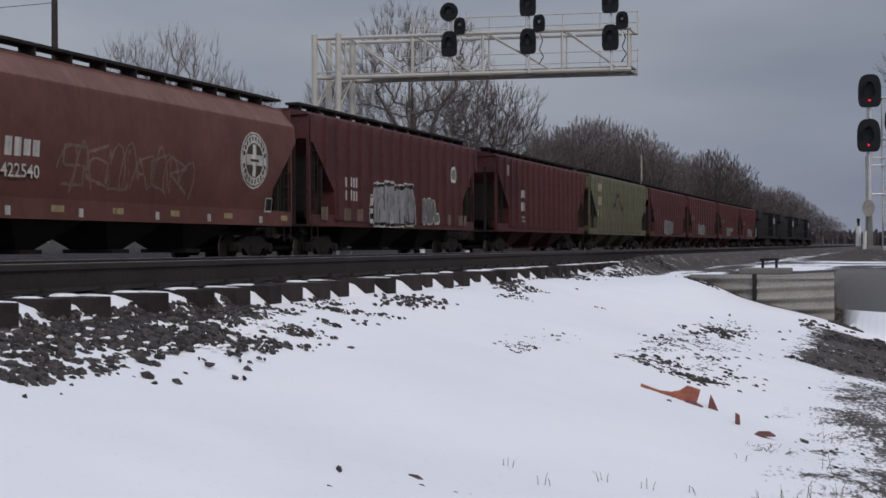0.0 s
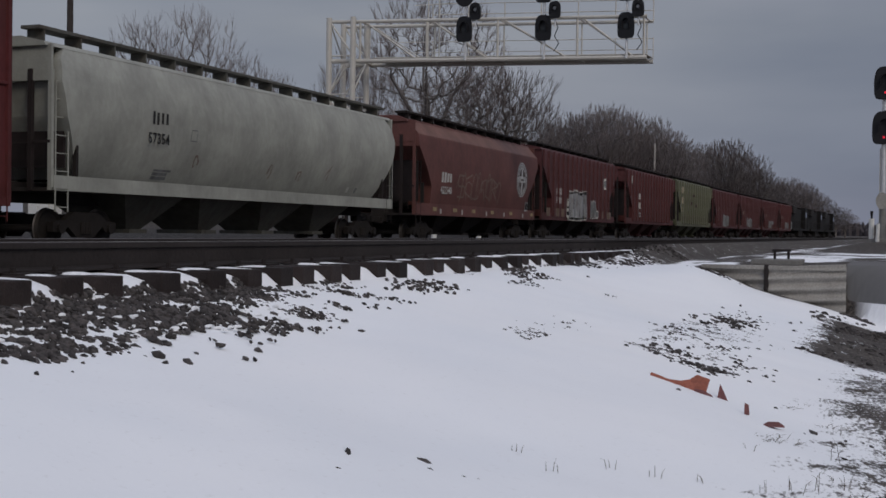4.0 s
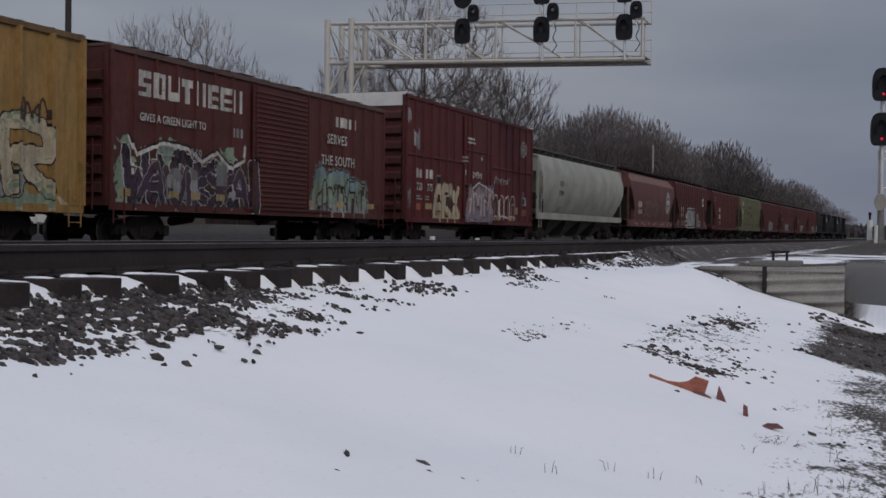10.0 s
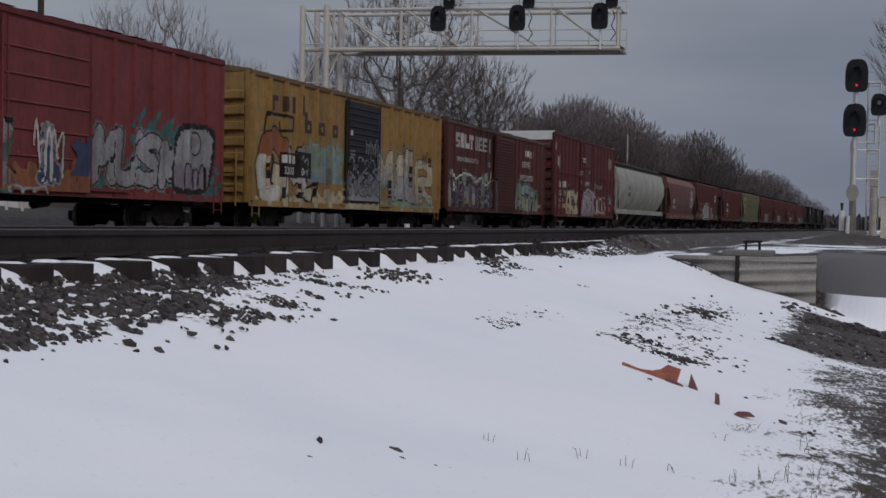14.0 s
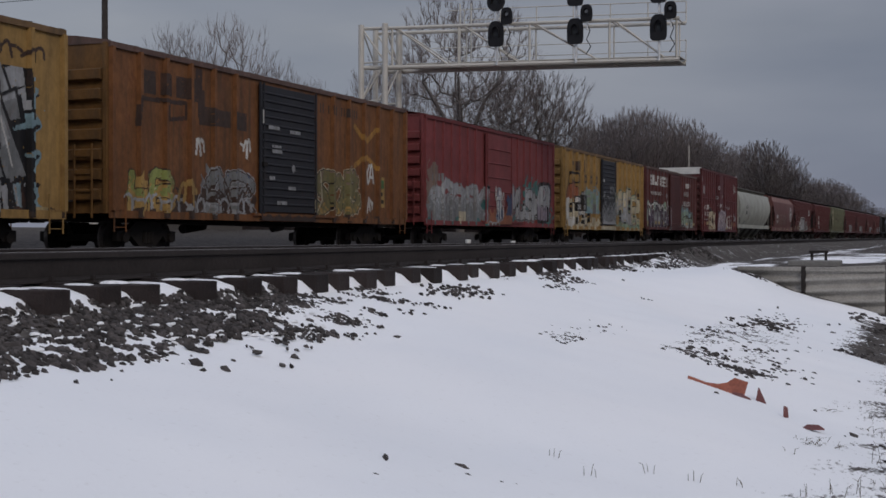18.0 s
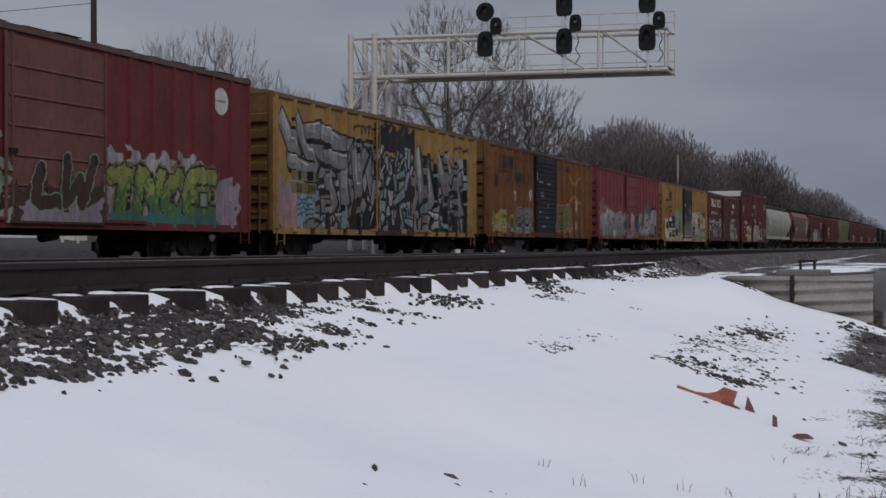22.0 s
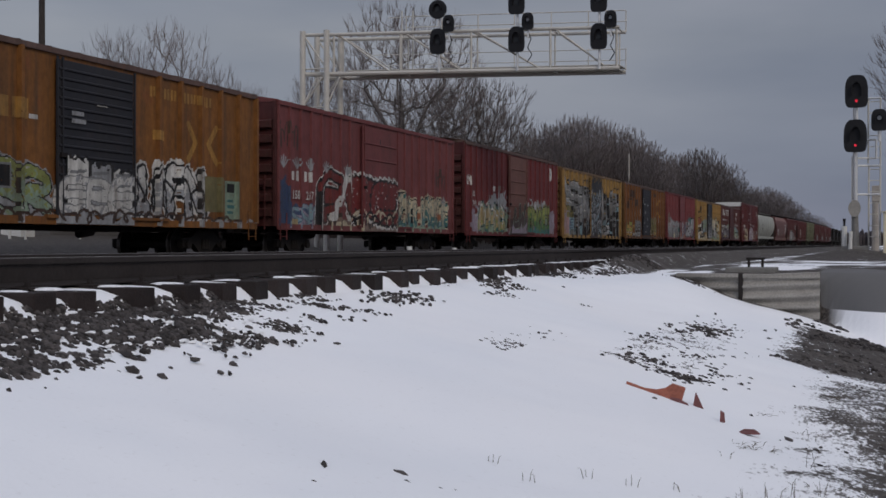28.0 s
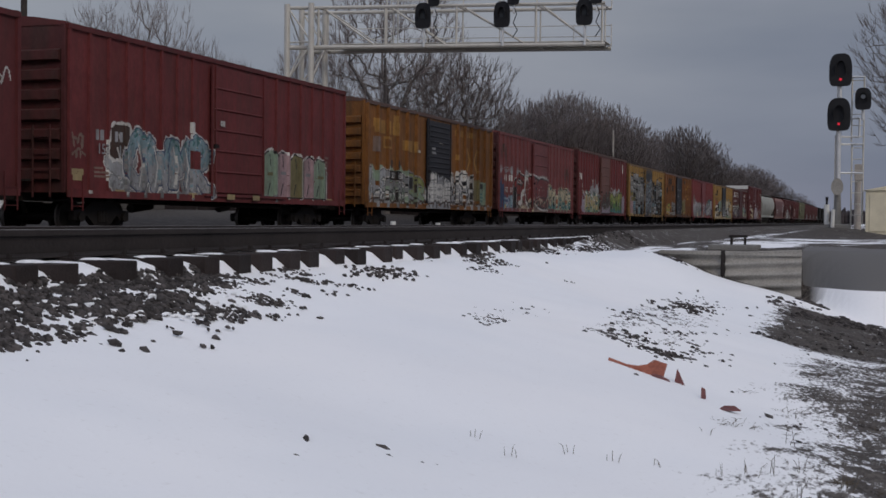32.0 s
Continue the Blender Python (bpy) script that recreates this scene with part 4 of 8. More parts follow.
def boxcar(name, rear, front, bottom, eave, paint, label, door=(6.3, 9.35), door_paint=None, door_style="panel", ribs=14, rib_w=0.085, rib_d=0.06, roof_paint=None,
           end_paint=None, end_top=None, sill=None, roof_rise=0.22, rough_roof=False, belt=None, group="freight cars of the passing train"):
    """bottom and eave: heights of the side over the rail; door: from and to, measured from the rear."""
    L = front - rear
    car = thing(name, label, "boxcar", group=group)
    CARS.append((car, (rear + front) / 2))
    h = L / 2
    roof_paint, end_paint, door_paint, sill = roof_paint or paint, end_paint or paint, door_paint or paint, sill or paint
    part("body", Geo().box(-HALF_W, HALF_W, -h + 0.05, h - 0.05, bottom + 0.14, eave - 0.02), paint, car)
    # ribs, alike on both sides, none over the doors
    d0, d1 = door[0] - h, door[1] - h
    rib = Geo().prism([(0, -rib_w / 2 - 0.006), (rib_d, -rib_w / 2 + 0.006), (rib_d, rib_w / 2 - 0.006), (0, rib_w / 2 + 0.006)], 2, bottom + 0.16, eave - 0.08)
    rib_me = rib.mesh("rib", paint)
    spots = []
    n0 = max(2, round(ribs * (d0 + h) / (L - (d1 - d0))))
    n1 = ribs - n0
    spots += [-h + 0.09 + (d0 + h - 0.2) * i / n0 for i in range(n0)]
    spots += [d1 + 0.11 + (h - d1 - 0.2) * (i + 1) / n1 for i in range(n1)]
    for s in (-1, 1):
        for y in spots:
            part("rib", rib_me, None, car, at=pose(s * HALF_W, y, 0, 0, 0, 0 if s > 0 else 180))
        x = s * HALF_W
        part("side_sill", Geo().box(min(x, x + s * 0.05), max(x, x + s * 0.05), -h + 0.03, h - 0.03, bottom, bottom + 0.17), sill, car)
        part("top_chord", Geo().box(min(x, x + s * 0.06), max(x, x + s * 0.06), -h + 0.02, h - 0.02, eave - 0.1, eave + 0.02), roof_paint, car)
        if belt:
            for y0, y1 in ((-h + 0.12, d0 - 0.02), (d1 + 0.02, h - 0.12)):
                part("belt_rail", Geo().prism([(0, -0.05), (s * 0.05, -0.02), (s * 0.05, 0.02), (0, 0.05)], 1, y0, y1), paint, car, at=pose(x, 0, belt))
        # door
        g = Geo()
        a, b = min(x + s * 0.03, x + s * 0.085), max(x + s * 0.03, x + s * 0.085)
        g.box(a, b, d0 + 0.05, d1 - 0.05, bottom + 0.25, eave - 0.2, bev=0.01)
        dr = part("door", g, door_paint, car, "sliding door")
        count = {"panel": 6, "ridged": 16, "corrugated": 24, "plug": 3}[door_style]
        for i in range(1, count):
            z = bottom + 0.25 + (eave - 0.45 - bottom) * i / count
            t = 0.03 if door_style == "panel" else 0.035
            if i == 1:
                ridge = Geo().prism([(0, -t), (s * 0.034, -t * 0.4), (s * 0.034, t * 0.4), (0, t)], 1, d0 + 0.1, d1 - 0.1).mesh("ridge", door_paint)
            part("ridge", ridge, None, dr, at=pose(x + s * 0.085, 0, z))
        for y in ((d0 + 0.2, d0 + 0.02, d1 - 0.02) if door_style != "plug" else (d0 + 0.4, d0 + 0.9, d1 - 0.9, d1 - 0.4)):
            part("door_post", Geo().box(min(x + s * 0.085, x + s * 0.125), max(x + s * 0.085, x + s * 0.125), y - 0.025, y + 0.025, bottom + 0.2, eave - 0.15), door_paint, dr)
        part("door_track", Geo().box(min(x, x + s * 0.11), max(x, x + s * 0.11), d0 - 0.3, d1 + 1.5 if s > 0 else d1 + 0.3, bottom + 0.14, bottom + 0.21), sill, car)
        part("lock_handle", Geo().box(min(x + s * 0.1, x + s * 0.16), max(x + s * 0.1, x + s * 0.16), d0 + 0.1, d0 + 0.3, bottom + 1.45, bottom + 1.55), M_TRUCK, dr)
        # corner ladders
        lg = Geo()
        ladder(lg, x + s * 0.06, -h + 0.14, -h + 0.55, bottom - 0.3, bottom + 0.5, r=0.008)
        part("ladder", lg, paint, car)
        lg = Geo()
        ladder(lg, x + s * 0.06, h - 0.55, h - 0.14, bottom - 0.3, bottom + 0.5, r=0.008)
        part("ladder", lg, paint, car)
    # ends with deep horizontal corrugations
    for s in (-1, 1):
        g = Geo()
        y = s * (h - 0.05)
        g.box(-HALF_W, HALF_W, min(y, y + s * 0.03), max(y, y + s * 0.03), bottom + 0.1, eave)
        for x in (-HALF_W + 0.05, HALF_W - 0.05):
            g.box(x - 0.05, x + 0.05, min(y, y + s * 0.1), max(y, y + s * 0.1), bottom + 0.1, eave)
        ew = part("end_wall", g, end_paint, car)
        rows = 7
        for i in range(rows):
            z0 = bottom + 0.28 + (eave - bottom - 0.75) * i / rows
            z1 = z0 + (eave - bottom - 0.75) / rows
            m = (z0 + z1) / 2
            if i == 0:
                fold = Geo().prism([(s * 0.02, z0 - m + 0.07), (s * 0.15, -0.10), (s * 0.15, 0.10), (s * 0.02, z1 - m - 0.07)], 0, -HALF_W + 0.14, HALF_W - 0.14).mesh("corrugation", end_paint)
            part("corrugation", fold, None, ew, at=pose(0, y, m))
        if end_top:
            part("end_panel", Geo().box(-HALF_W, HALF_W, min(y + s * 0.03, y + s * 0.06), max(y + s * 0.03, y + s * 0.06), eave - 0.38, eave + 0.1), end_top, car, "white upper end panel")
        lg = Geo()
        for z in np.arange(bottom + 0.2, bottom + 1.6, 0.38):
            lg.box(0.75, 1.2, y + s * 0.17, y + s * 0.20, z - 0.012, z + 0.012)
        lg.box(0.73, 0.76, y + s * 0.16, y + s * 0.20, bottom, bottom + 1.6).box(1.19, 1.22, y + s * 0.16, y + s * 0.20, bottom, bottom + 1.6)
        part("end_ladder", lg, end_paint, car)
        part("brake_step", Geo().box(-0.7, 0.7, min(y, y + s * 0.35), max(y, y + s * 0.35), bottom + 0.35, bottom + 0.39), M_STEEL_DARK, car)
    # roof of crosswise sheets with raised seams
    g = Geo()
    sec = [(-HALF_W - 0.04, eave - 0.02), (HALF_W + 0.04, eave - 0.02), (HALF_W + 0.04, eave + 0.03), (0.7, eave + roof_rise * 0.75), (0, eave + roof_rise), (-0.7, eave + roof_rise * 0.75), (-HALF_W - 0.04, eave + 0.03)]
    g.prism(sec, 1, -h, h)
    k = int(L / 0.98)
    for i in range(k + 1):
        y = -h + 0.06 + (L - 0.12) * i / k
        up, wide = (random.uniform(0.008, 0.045), random.uniform(0.1, 0.42)) if rough_roof else (0.014, 0.05)
        g.prism([(p[0], p[1] + up) for p in sec[2:]], 1, max(y - wide, -h), min(y + wide, h))
    part("roof", g, roof_paint, car)
    # underframe
    g = Geo()
    g.box(-0.3, 0.3, -h + 0.1, h - 0.1, bottom - 0.08, bottom + 0.2)
    for y in np.arange(-h + 2.5, h - 2.4, 1.3):
        g.box(-1.45, 1.45, y - 0.07, y + 0.07, bottom - 0.02, bottom + 0.15)
    part("underframe", g, M_STEEL_DARK, car)
    part("brake_cylinder", Geo().tube([(0.7, 0.6, bottom - 0.18), (0.7, 1.1, bottom - 0.12)], 0.11, 10), M_STEEL_DARK, car)
    part("air_tank", Geo().tube([(-0.8, -1.6, bottom - 0.2), (-0.8, -0.6, bottom - 0.1)], 0.13, 10), M_STEEL_DARK, car)
    part("brake_pipe", Geo().tube([(0.9, -h + 0.3, bottom - 0.06), (0.9, 0.5, bottom - 0.12), (0.5, h - 0.3, bottom - 0.06)], 0.03, 6), M_STEEL_DARK, car)
    for s in (-1, 1):
        add_truck(car, s * (h - 2.05))
    add_ends(car, h, 0.9)

    def profile(y):
        """Depth of the side under a coat of paint, y from the car's middle."""
        x = np.full(y.shape, HALF_W + 0.004)
        for q in spots:
            x = np.where(abs(y - q) < rib_w / 2 + 0.022, HALF_W + rib_d + 0.004, x)
        return np.where((y > d0 + 0.05) & (y < d1 - 0.05), HALF_W + 0.124, x)

    art = Side(L - 0.1, bottom + 0.02, eave - 0.1, int(abs(rear) * 7) % 1000)
    return car, art, (lambda: art.build(car, profile, y0=-h + 0.05)), h


# ---- covered hoppers ----
def hopper(name, rear, front, sill_z, top, paint, label, style="rib", bays=3, cut=((0.25, 3.65), (1.75, 2.2), (1.85, 1.3)), ribs=16, walk_z=0.3, bay_paint=None, sill_paint=None,
           sill_h=0.36, marker=False, dusty=None, group="freight cars of the passing train"):
    """cut: the slanting edge of the side near its ends, as distances from the end and heights."""
    L = front - rear
    h = L / 2
    car = thing(name, label, "hopper car", group=group)
    CARS.append((car, (rear + front) / 2))
    cy, cz = [c[0] for c in cut][::-1], [c[1] for c in cut][::-1]
    lo = cut[-1][1]

    def width(z):
        if style == "rib":
            return 1.50 if z < top - 0.05 else 1.42
        k = (z - lo) / (top - lo)
        if marker:
            return 1.62 - (0.52 * ((0.6 - k) / 0.6) ** 2 if k < 0.6 else 0.30 * ((k - 0.6) / 0.4) ** 2)
        return 1.36 + 0.26 * math.sin(math.pi * min(1, max(0, k * 0.72 + 0.12))) - 0.34 * max(0, (k - 0.84) / 0.16)

    def inset(z):
        return float(np.interp(z, cz, cy))

    levels = sorted(set([lo, lo + 0.84 * (top - lo), *[c[1] for c in cut], *np.linspace(lo, top, 22)]))
    v, f = [], []
    for z in levels:
        w, a = width(z), inset(z)
        v += [(w, -h + a, z), (w, h - a, z), (-w, h - a, z), (-w, -h + a, z)]
    for i in range(len(levels) - 1):
        f += [(4 * i + k, 4 * i + (k + 1) % 4, 4 * i + 4 + (k + 1) % 4, 4 * i + 4 + k) for k in range(4)]
    n = 4 * (len(levels) - 1)
    f += [(n, n + 1, n + 2, n + 3), (3, 2, 1, 0)]
    part("body", Geo().add(v, f), paint, car, smooth=True)
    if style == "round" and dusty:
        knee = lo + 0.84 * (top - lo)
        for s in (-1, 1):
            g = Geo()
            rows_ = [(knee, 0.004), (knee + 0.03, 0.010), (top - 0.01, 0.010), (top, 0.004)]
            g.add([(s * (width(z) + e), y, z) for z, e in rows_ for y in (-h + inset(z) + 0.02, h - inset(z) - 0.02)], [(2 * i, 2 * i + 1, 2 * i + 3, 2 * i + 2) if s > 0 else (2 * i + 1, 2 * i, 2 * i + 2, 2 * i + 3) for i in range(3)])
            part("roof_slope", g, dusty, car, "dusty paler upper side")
    g = Geo()
    a = inset(top)
    w = width(top)
    g.prism([(-w - 0.02, top - 0.02), (w + 0.02, top - 0.02), (w - 0.05, top + 0.07), (0.7, top + 0.2), (-0.7, top + 0.2), (-w + 0.05, top + 0.07)], 1, -h + 0.02, h - 0.02)
    part("roof", g, paint, car)
    hatch = Geo().box(-0.32, 0.32, -0.55, 0.55, 0.0, 0.10, bev=0.03).mesh("hatch", paint)
    for i in range(8):
        part("hatch", hatch, None, car, at=pose(0, -h + 1.3 + (L - 2.6) * i / 7, top + 0.19))
    for s in (-1, 1):
        g = Geo().box(s * 0.86 - 0.24, s * 0.86 + 0.24, -h + 0.1, h - 0.1, top + walk_z, top + walk_z + 0.07)
        for y in np.arange(-h + 0.3, h, 1.25):
            g.box(s * 0.86 - 0.22, s * 0.86 + 0.22, y - 0.02, y + 0.02, top + 0.08, top + walk_z)
        part("running_board", g, P_BAY if marker else M_STEEL_DARK, car, "steel grating walkway")
        x = s * 1.47
        part("side_sill", Geo().box(min(x, x - s * 0.12), max(x, x - s * 0.12), -h + 0.15, h - 0.15, sill_z, sill_z + sill_h), sill_paint or paint, car)
        # end posts and side ladder
        for y in (-h + 0.12, h - 0.12, -h + 0.95, h - 0.95):
            k = abs(abs(y) - h)
            z1 = float(np.interp(k, [c[0] for c in cut][:2], [c[1] for c in cut][:2])) if k > 0.5 else top - 0.02
            part("corner_post", Geo().box(s * 1.40 - 0.05, s * 1.40 + 0.05, y - 0.04, y + 0.04, sill_z, z1 - (0.5 if style == "round" else 0)), paint if k < 0.5 else M_STEEL_DARK, car)
        part("ladder", ladder(Geo(), s * 1.46, -h + 0.2, -h + 0.62, sill_z - 0.45, top - 0.75, r=0.01), paint if style == "round" and marker else M_STEEL_DARK, car)
        part("ladder", ladder(Geo(), s * 1.46, h - 0.62, h - 0.2, sill_z - 0.45, sill_z + 1.6, r=0.01), M_STEEL_DARK, car)
        if style == "rib":
            for i in range(ribs + 1):
                y = -h + 0.12 + (L - 0.24) * i / ribs
                k = h - abs(y)
                z0 = max(lo, float(np.interp(k, [c[0] for c in cut], [c[1] for c in cut]))) if k < cut[-1][0] else lo
                part("rib", Geo().prism([(0, -0.055), (0.09, -0.04), (0.09, 0.04), (0, 0.055)], 2, z0, top - 0.04), paint, car, at=pose(s * 1.50, y, 0, 0, 0, 0 if s > 0 else 180))
    # end bulkheads, slope sheets' frames, platforms
    for s in (-1, 1):
        y = s * (h - 0.1)
        g = Geo().box(-1.42, 1.42, min(y, y - s * 0.06), max(y, y - s * 0.06), top - 0.75, top + 0.02)
        part("end_panel", g, paint, car)
        part("end_platform", Geo().box(-1.45, 1.45, min(y, y - s * 1.6), max(y, y - s * 1.6), sill_z - 0.02, sill_z + 0.06), M_STEEL_DARK, car)
        g = Geo()
        for x in (-0.9, 0.9):
            g.box(x - 0.05, x + 0.05, y - 0.05, y + 0.05, sill_z, top - 0.5)
        g.box(-1.42, 1.42, y - 0.03, y + 0.03, sill_z + 1.0, sill_z + 1.06)
        # end frame and sheet coloured near-black for the shade between cars
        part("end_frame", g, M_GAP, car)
        part("slope_shade", Geo().box(-1.36, 1.36, min(y - s * 0.5, y - s * 0.56), max(y - s * 0.5, y - s * 0.56), sill_z + 0.5, top - 0.7), M_GAP, car, "near-black sheet painted as the shade in the end opening")
    # discharge bays
    bay_paint = bay_paint or M_STEEL_DARK
    span = L - 5.4
    for i in range(bays):
        c, w = -span / 2 + span * (i + 0.5) / bays, span / bays * 0.48
        g = Geo()
        z0, z1 = 0.42, sill_z + 0.25
        g.add([(-1.4, c - w, z1), (1.4, c - w, z1), (1.4, c + w, z1), (-1.4, c + w, z1), (-0.55, c - 0.3, z0), (0.55, c - 0.3, z0), (0.55, c + 0.3, z0), (-0.55, c + 0.3, z0)],
              [(3, 2, 1, 0), (4, 5, 6, 7), (0, 1, 5, 4), (1, 2, 6, 5), (2, 3, 7, 6), (3, 0, 4, 7)])
        g.box(-0.7, 0.7, c - 0.36, c + 0.36, z0 - 0.1, z0)
        part("discharge_bay", g, bay_paint, car)
    part("centre_sill", Geo().box(-0.25, 0.25, -h + 0.05, h - 0.05, sill_z - 0.25, sill_z + 0.2), M_STEEL_DARK, car)
    part("air_tank", Geo().tube([(-0.6, -h + 1.6, sill_z + 0.45), (0.6, -h + 1.6, sill_z + 0.45)], 0.22, 10), M_STEEL_DARK, car)
    for s in (-1, 1):
        add_truck(car, s * (h - 1.75))
    add_ends(car, h, 0.7)
    art = Side(L - 0.1, sill_z + 0.02, top - 0.1, int(abs(rear) * 11) % 1000)

    def profile(y):
        if style == "rib":
            x = np.full(y.shape, 1.504)
            for i in range(ribs + 1):
                x = np.where(abs(y + h - 0.12 - (L - 0.24) * i / ribs) < 0.062, 1.596, x)
            return x
        return np.array([lambda z: (1.475 if z < sill_z + sill_h else width(z)) + 0.006] * len(y), dtype=object)

    return car, art, (lambda: art.build(car, profile, y0=-h + 0.05)), h


# ---- locomotives ----
M_LOCO = car_paint("dark_locomotive_paint", (0.012, 0.011, 0.011), grime=(0.02, 0.018, 0.016), dirt=0.3, rusty=0.1, rough=0.95)
M_LOCO_GREY = car_paint("dusty_grey_locomotive_roof", (0.022, 0.020, 0.020), grime=(0.02, 0.018, 0.016), dirt=0.3, rusty=0.1, rough=0.95)
M_GLASS_DARK = surface("dark_cab_glass", (0.02, 0.022, 0.025), 0.1, 0.0, 0.1, 2.0, relief=0.0, spec=0.5)


def locomotive(rear, front):
    L = front - rear
    h = L / 2
    car = thing("locomotive", "dark six-axle diesel locomotive hauling the freight train", "locomotive", group="locomotives at the head of the train")
    CARS.append((car, (rear + front) / 2))
    part("frame", Geo().box(-1.5, 1.5, -h + 0.5, h - 0.5, 1.25, 1.55, bev=0.03), M_LOCO, car)
    part("long_hood", Geo().box(-0.95, 0.95, -h + 1.2, h - 7.2, 1.55, 4.35, bev=0.08), M_LOCO, car)
    part("radiator", Geo().box(-1.4, 1.4, -h + 1.6, -h + 5.6, 3.6, 4.7, bev=0.1), M_LOCO_GREY, car)
    part("cab", Geo().prism([(h - 7.0, 1.55), (h - 3.9, 1.55), (h - 3.9, 3.2), (h - 4.3, 4.3), (h - 4.6, 4.65), (h - 7.0, 4.65)], 0, -1.5, 1.5), M_LOCO, car)
    part("short_hood", Geo().prism([(h - 3.9, 1.55), (h - 1.6, 1.55), (h - 1.6, 2.7), (h - 2.0, 3.05), (h - 3.9, 3.05)], 0, -0.9, 0.9), M_LOCO, car)
    for s in (-1, 1):
        part("cab_window", Geo().box(s * 1.5 - 0.01, s * 1.5 + 0.01, h - 6.6, h - 4.8, 3.2, 4.0), M_GLASS_DARK, car)
        g = Geo()
        for y in np.arange(-h + 0.8, h - 7, 1.9):
            g.tube([(s * 1.45, y, 1.55), (s * 1.45, y, 2.6)], 0.025, 5)
        g.tube([(s * 1.45, -h + 0.8, 2.6), (s * 1.45, h - 7, 2.6)], 0.025, 5)
        part("handrail", g, M_LOCO_GREY, car)
    part("fuel_tank", Geo().box(-1.35, 1.35, -2.6, 2.6, 0.4, 1.25, bev=0.15), M_LOCO, car)
    part("exhaust", Geo().box(-0.3, 0.3, -1.4, 0.4, 4.35, 4.75), M_LOCO_GREY, car)
    for i in range(3):
        part("radiator_fan", Geo().tube([(0, -h + 2.3 + 1.3 * i, 4.7), (0, -h + 2.3 + 1.3 * i, 4.82)], 0.55, 14), M_LOCO_GREY, car)
    part("pilot", Geo().box(-1.4, 1.4, h - 0.75, h - 0.5, 0.3, 1.3), M_LOCO, car)
    for s in (-1, 1):
        add_truck(car, s * (h - 3.2))
        add_truck(car, s * (h - 5.0))
    add_ends(car, h, 0.3)


# ---- the train, from the rear forwards; distances along the track at the start of the clip ----
P_RED = car_paint("oxide_red_paint", (0.144, 0.030, 0.031), dirt=0.4, rusty=0.15)
P_RED_LIGHT = car_paint("faded_red_paint", (0.194, 0.046, 0.048), dirt=0.3, rusty=0.15)
P_RED_DULL = car_paint("dull_brick_red_paint", (0.174, 0.052, 0.052), dirt=0.35, rusty=0.15)
P_MAROON = car_paint("dark_maroon_paint", (0.106, 0.023, 0.024), dirt=0.32, rusty=0.15)
P_BROWN = car_paint("brown_oxide_paint", (0.098, 0.029, 0.026), dirt=0.36, rusty=0.3)
P_YELLOW = car_paint("old_yellow_paint", (0.325, 0.200, 0.070), dirt=0.42, rusty=0.45)
P_ORANGE = car_paint("rusty_orange_yellow_paint", (0.192, 0.082, 0.032), dirt=0.7, rusty=0.95, rust=(0.15, 0.058, 0.028))
P_AMBER = car_paint("weathered_amber_paint", (0.212, 0.088, 0.023), dirt=0.65, rusty=0.9, rust=(0.20, 0.070, 0.026))
# end paints: dirt, plus base colours darkened for the shade between cars
P_END_RED = car_paint("grimy_shaded_red_end_paint", (0.085, 0.024, 0.024), dirt=0.6, rusty=0.2)
P_END_AMBER = car_paint("grimy_shaded_amber_end_paint", (0.165, 0.085, 0.028), dirt=0.6, rusty=0.5)
P_DOOR_GREY = car_paint("dark_slate_door_paint", (0.026, 0.027, 0.034), dirt=0.3, rusty=0.1)
P_DOOR_BROWN = car_paint("brown_door_paint", (0.166, 0.075, 0.061), dirt=0.3, rusty=0.2)
P_ROOF_RUST = car_paint("rusted_roof_sheet", (0.125, 0.078, 0.066), dirt=0.5, rusty=0.6)
P_ROOF_YELLOW = car_paint("rusty_yellow_roof", (0.178, 0.111, 0.056), dirt=0.5, rusty=0.7)
P_GREY = car_paint("pale_grey_hopper_paint", (0.340, 0.346, 0.312), dirt=0.07, rusty=0.06, grime=(0.10, 0.09, 0.07))
P_BAY = car_paint("dusty_grey_bay_paint", (0.100, 0.098, 0.086), dirt=0.5, rusty=0.2)
P_HOP = car_paint("red_brown_hopper_paint", (0.140, 0.057, 0.050), dirt=0.2, rusty=0.12)
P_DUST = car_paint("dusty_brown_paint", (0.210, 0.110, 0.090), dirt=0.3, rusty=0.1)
P_HOP_DARK = car_paint("dark_red_hopper_paint", (0.098, 0.034, 0.035), dirt=0.4, rusty=0.15)
P_HOP_RED = car_paint("bright_red_hopper_paint", (0.102, 0.032, 0.032), dirt=0.4, rusty=0.2)
P_GREEN = car_paint("olive_green_hopper_paint", (0.140, 0.143, 0.092), dirt=0.4, rusty=0.2)


def tape(art, marks, v):
    for u in marks:
        art.rect(u, v, 0.42, 0.16, "yellow")


